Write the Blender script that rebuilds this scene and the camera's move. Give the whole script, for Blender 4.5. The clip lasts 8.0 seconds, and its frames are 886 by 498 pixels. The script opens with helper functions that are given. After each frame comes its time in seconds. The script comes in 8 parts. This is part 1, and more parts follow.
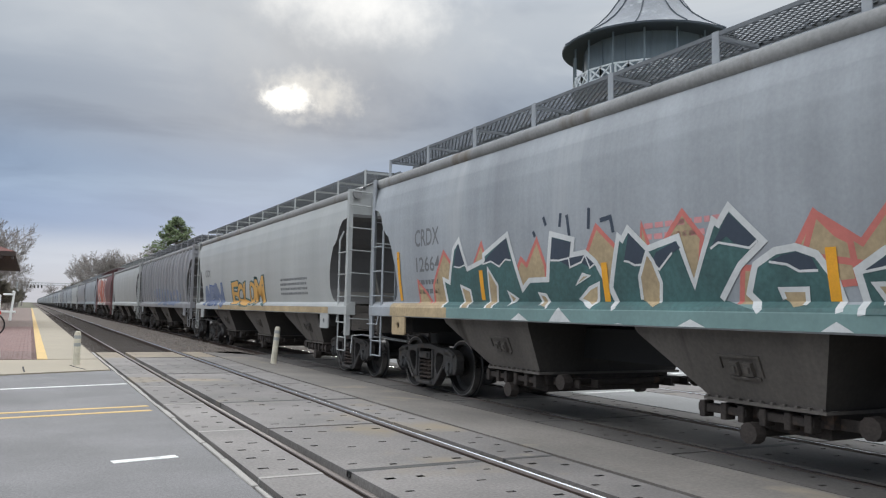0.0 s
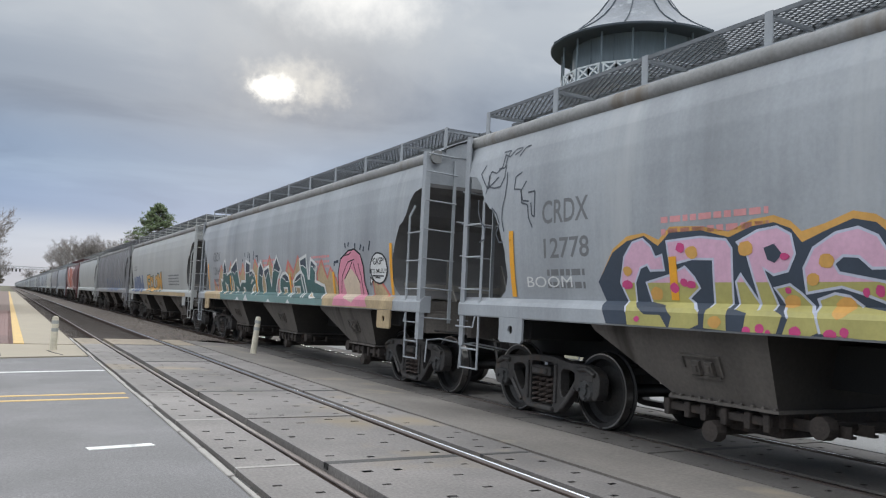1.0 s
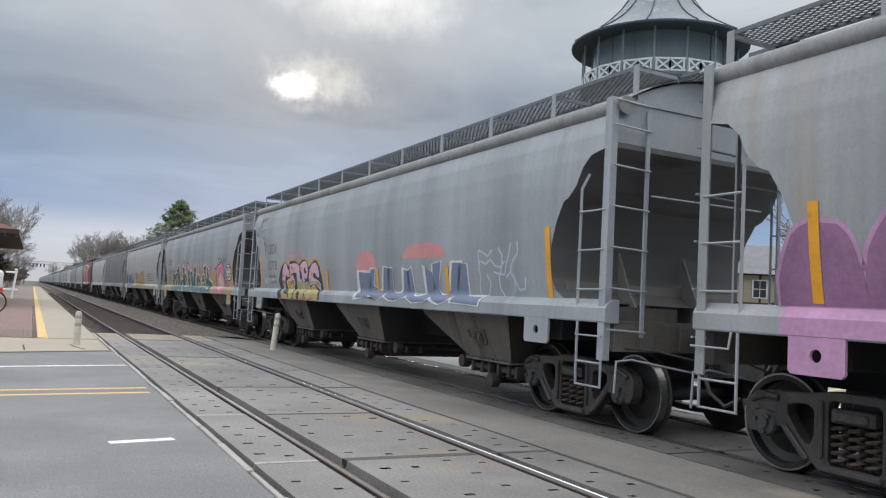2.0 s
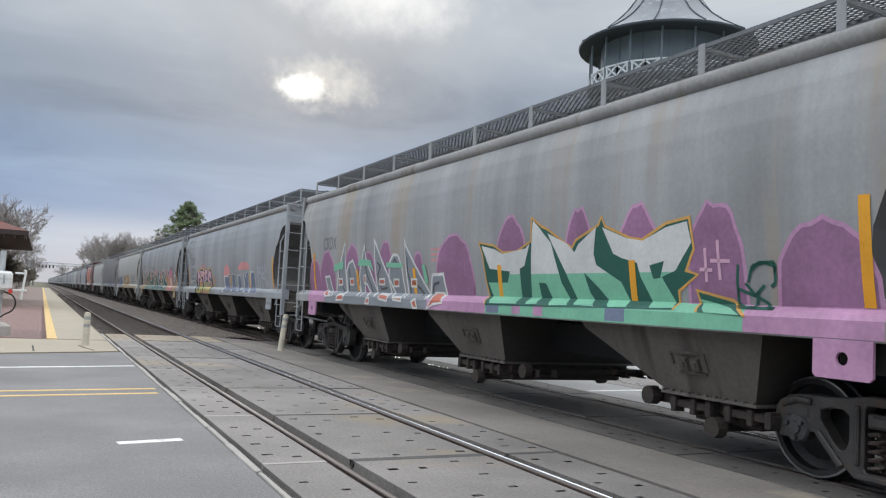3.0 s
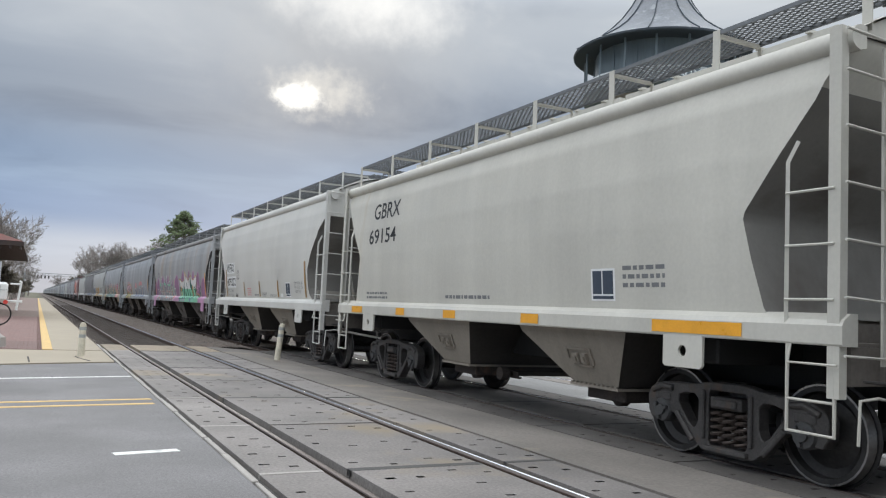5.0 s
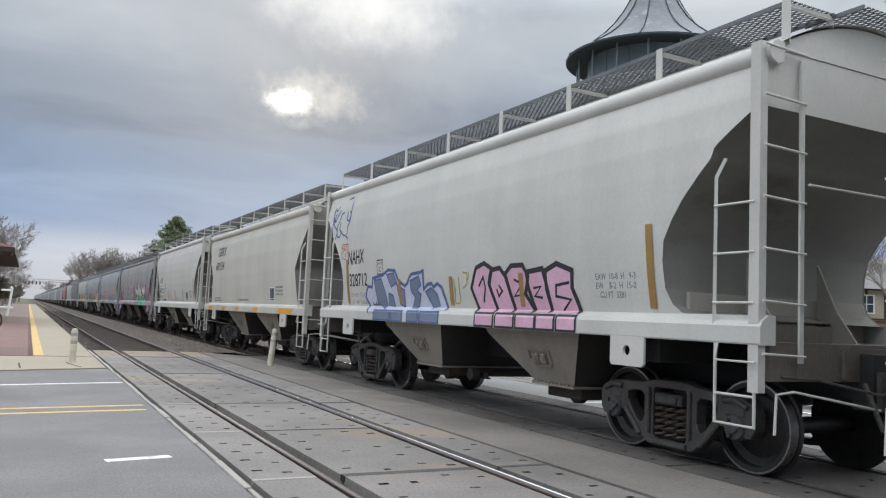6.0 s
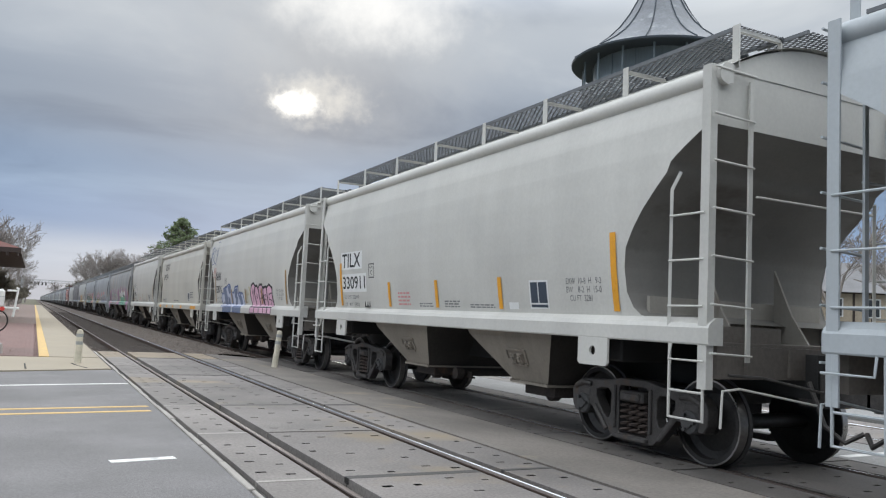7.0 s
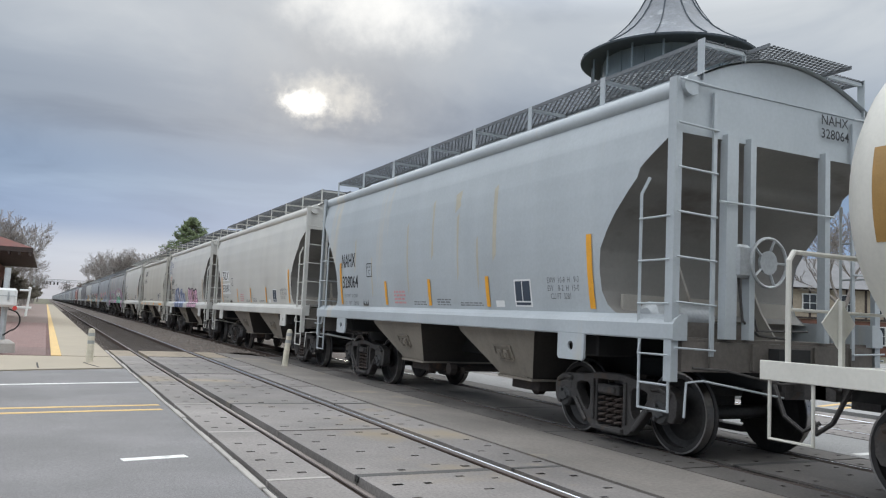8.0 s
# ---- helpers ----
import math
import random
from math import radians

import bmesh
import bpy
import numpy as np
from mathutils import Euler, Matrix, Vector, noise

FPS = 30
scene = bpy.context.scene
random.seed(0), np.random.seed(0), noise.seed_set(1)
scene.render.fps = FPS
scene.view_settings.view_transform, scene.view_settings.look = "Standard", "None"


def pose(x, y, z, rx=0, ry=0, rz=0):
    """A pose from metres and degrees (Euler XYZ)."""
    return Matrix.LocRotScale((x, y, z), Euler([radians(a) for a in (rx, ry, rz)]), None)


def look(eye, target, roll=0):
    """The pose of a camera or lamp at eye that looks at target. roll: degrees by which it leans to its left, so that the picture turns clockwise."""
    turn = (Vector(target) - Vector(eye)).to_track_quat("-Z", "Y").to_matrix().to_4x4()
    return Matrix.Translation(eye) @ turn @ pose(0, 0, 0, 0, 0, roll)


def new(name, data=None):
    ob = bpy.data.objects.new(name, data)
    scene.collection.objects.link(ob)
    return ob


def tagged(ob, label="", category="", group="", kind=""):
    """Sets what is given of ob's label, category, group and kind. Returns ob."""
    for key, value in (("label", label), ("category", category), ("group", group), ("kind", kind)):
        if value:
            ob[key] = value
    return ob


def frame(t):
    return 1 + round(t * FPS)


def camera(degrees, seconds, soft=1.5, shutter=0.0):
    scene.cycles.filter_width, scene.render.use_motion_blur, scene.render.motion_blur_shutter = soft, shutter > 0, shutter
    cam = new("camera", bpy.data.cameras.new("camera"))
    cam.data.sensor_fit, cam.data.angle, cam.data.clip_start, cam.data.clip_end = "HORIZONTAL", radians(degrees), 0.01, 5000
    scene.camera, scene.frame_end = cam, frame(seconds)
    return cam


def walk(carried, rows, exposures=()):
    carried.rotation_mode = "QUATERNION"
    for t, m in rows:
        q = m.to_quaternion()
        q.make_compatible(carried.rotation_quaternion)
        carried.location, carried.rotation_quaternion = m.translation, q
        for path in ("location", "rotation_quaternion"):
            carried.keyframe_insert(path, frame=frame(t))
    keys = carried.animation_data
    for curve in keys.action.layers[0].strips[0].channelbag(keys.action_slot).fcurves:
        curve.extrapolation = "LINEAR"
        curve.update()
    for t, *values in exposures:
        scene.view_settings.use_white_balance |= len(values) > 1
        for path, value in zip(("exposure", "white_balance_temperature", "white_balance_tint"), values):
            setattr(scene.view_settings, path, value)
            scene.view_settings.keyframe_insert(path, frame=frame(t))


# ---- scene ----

from collections import defaultdict

# the camera is held by hand at the road's edge: it only turns a little
EYE = (0.0, 0.0, 1.31)


def look_pose(yaw, pitch, lean):
    return Matrix.Translation(EYE) @ pose(0, 0, 0, 0, 0, yaw) @ pose(0, 0, 0, 90 + pitch) @ pose(0, 0, 0, 0, 0, lean)


cam = camera(58.5, 8.0, soft=1.2)
PATH = [
    (0.0, look_pose(-27.401, 4.462, 1.240)),
    (0.5, look_pose(-28.749, 4.849, 1.224)),
    (1.0, look_pose(-28.622, 4.108, 2.711)),
    (2.5, look_pose(-26.889, 3.876, 3.041)),
    (3.0, look_pose(-26.705, 3.930, 3.134)),
    (3.5, look_pose(-26.618, 4.144, 3.200)),
    (4.0, look_pose(-26.542, 4.214, 3.221)),
    (5.5, look_pose(-27.233, 4.745, 2.577)),
    (6.0, look_pose(-27.432, 4.899, 2.603)),
    (6.5, look_pose(-27.164, 4.992, 2.778)),
    (7.0, look_pose(-27.069, 5.071, 2.873)),
    (7.5, look_pose(-26.866, 4.983, 2.973)),
    (8.0, look_pose(-26.395, 4.922, 2.734)),
]
walk(cam, PATH)

# ---- sizes of the plan (metres) ----
SPEED = 13.35            # the train runs away from the camera, along +y
RAILS_NEAR = (2.22, 3.72)
TRAIN_X, TRAIN_Z = 7.18, -0.08
RAILS_TRAIN = (6.43, 7.93)
RAILS_FAR = (10.75, 12.25)
CROSS_Y0, CROSS_Y1 = -8.52, 23.2     # the length of the crossing's concrete panels
PANEL = 2.44

# ---- world, sun ----
SUN_AZ, SUN_EL = radians(15.4), radians(14.5)      # to the right of the track's line
world = bpy.data.worlds.new("sky")
scene.world = world
world.use_nodes = True
wn, wl = world.node_tree.nodes, world.node_tree.links
wn.clear()


def wnode(kind, **values):
    n = wn.new(kind)
    for k, v in values.items():
        n.inputs[int(k[1:]) if k[0] == "i" and k[1:].isdigit() else k].default_value = v
    return n


def wmath(op, a, b=None, c=None, clamp=False):
    n = wn.new("ShaderNodeMath")
    n.operation, n.use_clamp = op, clamp
    for i, v in enumerate((a, b, c)):
        if v is None:
            continue
        if isinstance(v, (int, float)):
            n.inputs[i].default_value = v
        else:
            wl.new(v, n.inputs[i])
    return n.outputs[0]


def wmix(fac, a, b, mode="MIX"):
    n = wn.new("ShaderNodeMix")
    n.data_type, n.blend_type = "RGBA", mode
    for i, v in ((0, fac), (6, a), (7, b)):
        if isinstance(v, (int, float)):
            n.inputs[i].default_value = v
        elif isinstance(v, tuple):
            n.inputs[i].default_value = (*v, 1)
        else:
            wl.new(v, n.inputs[i])
    return n.outputs[2]


def wramp(v, stops, mode="EASE"):
    n = wn.new("ShaderNodeValToRGB")
    n.color_ramp.interpolation = mode
    while len(n.color_ramp.elements) < len(stops):
        n.color_ramp.elements.new(0.5)
    for e, (p, c) in zip(n.color_ramp.elements, stops):
        e.position, e.color = p, (*c, 1)
    wl.new(v, n.inputs[0])
    return n.outputs[0]


wtc = wn.new("ShaderNodeTexCoord")
wsep = wn.new("ShaderNodeSeparateXYZ")
wl.new(wtc.outputs["Generated"], wsep.inputs[0])
up = wsep.outputs[2]
flat = wmath("ADD", wmath("MAXIMUM", up, 0.0), 0.16)
wcomb = wn.new("ShaderNodeCombineXYZ")
wl.new(wmath("DIVIDE", wsep.outputs[0], flat), wcomb.inputs[0])
wl.new(wmath("DIVIDE", wsep.outputs[1], flat), wcomb.inputs[1])
# layers of cloud on a flat deck
deck = wn.new("ShaderNodeTexNoise")
deck.inputs["Scale"].default_value, deck.inputs["Detail"].default_value, deck.inputs["Roughness"].default_value = 1.5, 6.0, 0.52
deck.inputs["Distortion"].default_value = 0.5
wmap = wn.new("ShaderNodeMapping")
wmap.inputs["Location"].default_value = (3.1, 0.4, 0.0)
wmap.inputs["Scale"].default_value = (0.75, 1.0, 1.0)
wl.new(wcomb.outputs[0], wmap.inputs[0])
wl.new(wmap.outputs[0], deck.inputs["Vector"])
# the brightness of the overcast: pale at the horizon, blue-grey above it, brighter towards the zenith
base = wramp(up, [(0.0, (0.44, 0.50, 0.60)), (0.055, (0.49, 0.56, 0.68)), (0.095, (0.265, 0.37, 0.565)), (0.15, (0.235, 0.33, 0.485)),
                  (0.23, (0.29, 0.345, 0.43)), (0.36, (0.49, 0.535, 0.59)), (0.46, (1.45, 1.55, 1.68)), (0.65, (2.0, 2.1, 2.22)), (1.0, (1.75, 1.82, 1.92))])
clouds = wramp(deck.outputs["Fac"], [(0.30, (0.74, 0.76, 0.80)), (0.50, (1.0, 1.0, 1.0)), (0.70, (1.28, 1.24, 1.18))])
thick = wn.new("ShaderNodeMapRange")
thick.inputs[1].default_value, thick.inputs[2].default_value, thick.inputs[3].default_value, thick.inputs[4].default_value = 0.05, 0.24, 0.35, 1.0
wl.new(up, thick.inputs[0])
sky = wmix(thick.outputs[0], base, clouds, "MULTIPLY")
sun_way = Vector((math.sin(SUN_AZ) * math.cos(SUN_EL), math.cos(SUN_AZ) * math.cos(SUN_EL), math.sin(SUN_EL)))
wdot = wn.new("ShaderNodeVectorMath")
wdot.operation = "DOT_PRODUCT"
wl.new(wtc.outputs["Generated"], wdot.inputs[0])
wdot.inputs[1].default_value = sun_way
# the veiled sun shines through ragged thin places in the deck
fray = wn.new("ShaderNodeTexNoise")
fray.inputs["Scale"].default_value, fray.inputs["Detail"].default_value, fray.inputs["Roughness"].default_value = 14.0, 5.0, 0.6
wl.new(wtc.outputs["Generated"], fray.inputs["Vector"])

shred = wn.new("ShaderNodeTexNoise")
shred.inputs["Scale"].default_value, shred.inputs["Detail"].default_value, shred.inputs["Roughness"].default_value = 42.0, 4.0, 0.6
wl.new(wtc.outputs["Generated"], shred.inputs["Vector"])


def thin_place(az, el, wide, high, ragged, core, rim, torn=None):
    """How far the cloud is thinned at a way through the sky, 0 to 1."""
    c = Vector((math.sin(az) * math.cos(el), math.cos(az) * math.cos(el), math.sin(el)))
    side = Vector((math.cos(az), -math.sin(az), 0))
    over = side.cross(c)
    out = []
    for axis, size in ((side, wide), (over, high)):
        d = wn.new("ShaderNodeVectorMath")
        d.operation = "DOT_PRODUCT"
        wl.new(wtc.outputs["Generated"], d.inputs[0])
        d.inputs[1].default_value = axis
        q = wmath("DIVIDE", wmath("SUBTRACT", d.outputs["Value"], axis.dot(c)), size)
        out.append(wmath("MULTIPLY", q, q))
    r = wmath("SQRT", wmath("ADD", out[0], out[1]))
    r = wmath("ADD", r, wmath("MULTIPLY", wmath("SUBTRACT", (torn or fray).outputs["Fac"], 0.5), ragged))
    r = wmath("ADD", r, wmath("MULTIPLY", wmath("LESS_THAN", wdot.outputs["Value"], 0.2), 99.0))
    m = wn.new("ShaderNodeMapRange")
    m.interpolation_type = "SMOOTHSTEP"
    m.inputs[1].default_value, m.inputs[2].default_value, m.inputs[3].default_value, m.inputs[4].default_value = rim, core, 0.0, 1.0
    wl.new(r, m.inputs[0])
    return m.outputs[0]


sky = wmix(wmath("MULTIPLY", thin_place(SUN_AZ + 0.06, SUN_EL + 0.07, 0.20, 0.10, 1.4, 0.1, 1.3), 0.34), sky, (0.57, 0.58, 0.58))
sky = wmix(wmath("MULTIPLY", thin_place(radians(21.0), radians(22.0), 0.105, 0.048, 1.8, 0.0, 1.5), 0.9), sky, (1.02, 1.02, 1.0))
sky = wmix(wmath("MULTIPLY", thin_place(SUN_AZ + 0.035, SUN_EL + 0.010, 0.052, 0.024, 2.2, 0.0, 1.7, shred), 0.60), sky, (0.92, 0.89, 0.82))
sky = wmix(thin_place(SUN_AZ + 0.010, SUN_EL + 0.003, 0.028, 0.0135, 1.7, 0.35, 1.45, shred), sky, (1.5, 1.47, 1.38))
atmosphere = wn.new("ShaderNodeTexSky")
atmosphere.sky_type, atmosphere.sun_disc = "NISHITA", False
atmosphere.sun_elevation, atmosphere.sun_rotation = SUN_EL, SUN_AZ
thin = wmix(1.0, atmosphere.outputs[0], (0.004, 0.004, 0.004), "MULTIPLY")
sky = wmix(1.0, sky, thin, "ADD")
wbg = wnode("ShaderNodeBackground", Strength=1.0)
wl.new(sky, wbg.inputs[0])
wout = wn.new("ShaderNodeOutputWorld")
wl.new(wbg.outputs[0], wout.inputs[0])

sun = new("sun", bpy.data.lights.new("sun", "SUN"))
sun.data.energy, sun.data.angle, sun.data.color = 0.6, radians(14), (1.0, 0.95, 0.88)
sun.matrix_world = look((0, 0, 60), Vector((0, 0, 60)) - sun_way)
scene.view_settings.exposure = 0.0


# ---- materials ----
def material(name, rgb, rough=0.7, metal=0.0, vary=0.15, scale=6.0, fine=60.0, bump=0.0, streak=0.0, stain=None, stain_at=0.62, rand=0.0, stretch=(1, 1, 1), dots=0.0, still=False):
    """A surface with a broad and a fine variation, in object space. streak: run-off marks down the sides. still: one pattern over all pieces of a place. stain: a second colour in patches."""
    m = bpy.data.materials.new(name)
    m.use_nodes = True
    n, l = m.node_tree.nodes, m.node_tree.links
    bsdf = n["Principled BSDF"]
    bsdf.inputs["Roughness"].default_value, bsdf.inputs["Metallic"].default_value = rough, metal
    tc = n.new("ShaderNodeTexCoord")
    mp = n.new("ShaderNodeMapping")
    mp.inputs["Scale"].default_value = stretch
    l.new(n.new("ShaderNodeNewGeometry").outputs["Position"] if still else tc.outputs["Object"], mp.inputs[0])

    def noisy(s, detail=4.0, vector=None, rough_=0.55):
        t = n.new("ShaderNodeTexNoise")
        t.inputs["Scale"].default_value, t.inputs["Detail"].default_value, t.inputs["Roughness"].default_value = s, detail, rough_
        l.new(vector or mp.outputs[0], t.inputs["Vector"])
        return t.outputs["Fac"]

    def mul(color, fac, lo, hi, a=0.3, b=0.7):
        r = n.new("ShaderNodeMapRange")
        r.inputs[1].default_value, r.inputs[2].default_value, r.inputs[3].default_value, r.inputs[4].default_value = a, b, lo, hi
        l.new(fac, r.inputs[0])
        x = n.new("ShaderNodeMix")
        x.data_type, x.blend_type = "RGBA", "MULTIPLY"
        x.inputs[0].default_value = 1.0
        l.new(color, x.inputs[6])
        l.new(r.outputs[0], x.inputs[7])
        return x.outputs[2]

    c = n.new("ShaderNodeRGB")
    c.outputs[0].default_value = (*rgb, 1)
    col = c.outputs[0]
    broad, grain = noisy(scale), noisy(fine, 3.0)
    col = mul(col, broad, 1 - vary, 1 + vary)
    col = mul(col, grain, 1 - vary * 0.6, 1 + vary * 0.6)
    if streak:
        mp2 = n.new("ShaderNodeMapping")
        mp2.inputs["Scale"].default_value = (0.5, 1.15, 0.055)
        l.new(tc.outputs["Object"], mp2.inputs[0])
        col = mul(col, noisy(1.1, 7.0, mp2.outputs[0], 0.60), 1 - streak, 1 + streak * 0.6, 0.30, 0.70)
    if stain:
        r = n.new("ShaderNodeMapRange")
        r.inputs[1].default_value, r.inputs[2].default_value = stain_at, stain_at + 0.12
        sv = None
        if streak:
            mp3 = n.new("ShaderNodeMapping")
            mp3.inputs["Scale"].default_value = (0.6, 1.8, 0.16)
            l.new(tc.outputs["Object"], mp3.inputs[0])
            sv = mp3.outputs[0]
        l.new(noisy(scale * 0.7, 5.0, sv, 0.62), r.inputs[0])
        x = n.new("ShaderNodeMix")
        x.data_type = "RGBA"
        l.new(r.outputs[0], x.inputs[0])
        l.new(col, x.inputs[6])
        x.inputs[7].default_value = (*stain, 1)
        col = x.outputs[2]
    if dots:
        v = n.new("ShaderNodeTexVoronoi")
        v.inputs["Scale"].default_value = dots
        l.new(mp.outputs[0], v.inputs["Vector"])
        col = mul(col, v.outputs["Distance"], 0.72, 1.18, 0.1, 0.7)
    if rand:
        oi = n.new("ShaderNodeObjectInfo")
        col = mul(col, oi.outputs["Random"], 1 - rand, 1 + rand, 0.0, 1.0)
    l.new(col, bsdf.inputs["Base Color"])
    rr = n.new("ShaderNodeMapRange")
    rr.inputs[1].default_value, rr.inputs[2].default_value = 0.3, 0.7
    rr.inputs[3].default_value, rr.inputs[4].default_value = max(0.05, rough - 0.1), min(1.0, rough + 0.12)
    l.new(broad, rr.inputs[0])
    l.new(rr.outputs[0], bsdf.inputs["Roughness"])
    if bump:
        bp = n.new("ShaderNodeBump")
        bp.inputs["Strength"].default_value, bp.inputs["Distance"].default_value = 0.6, bump
        l.new(grain, bp.inputs["Height"])
        l.new(bp.outputs[0], bsdf.inputs["Normal"])
    return m


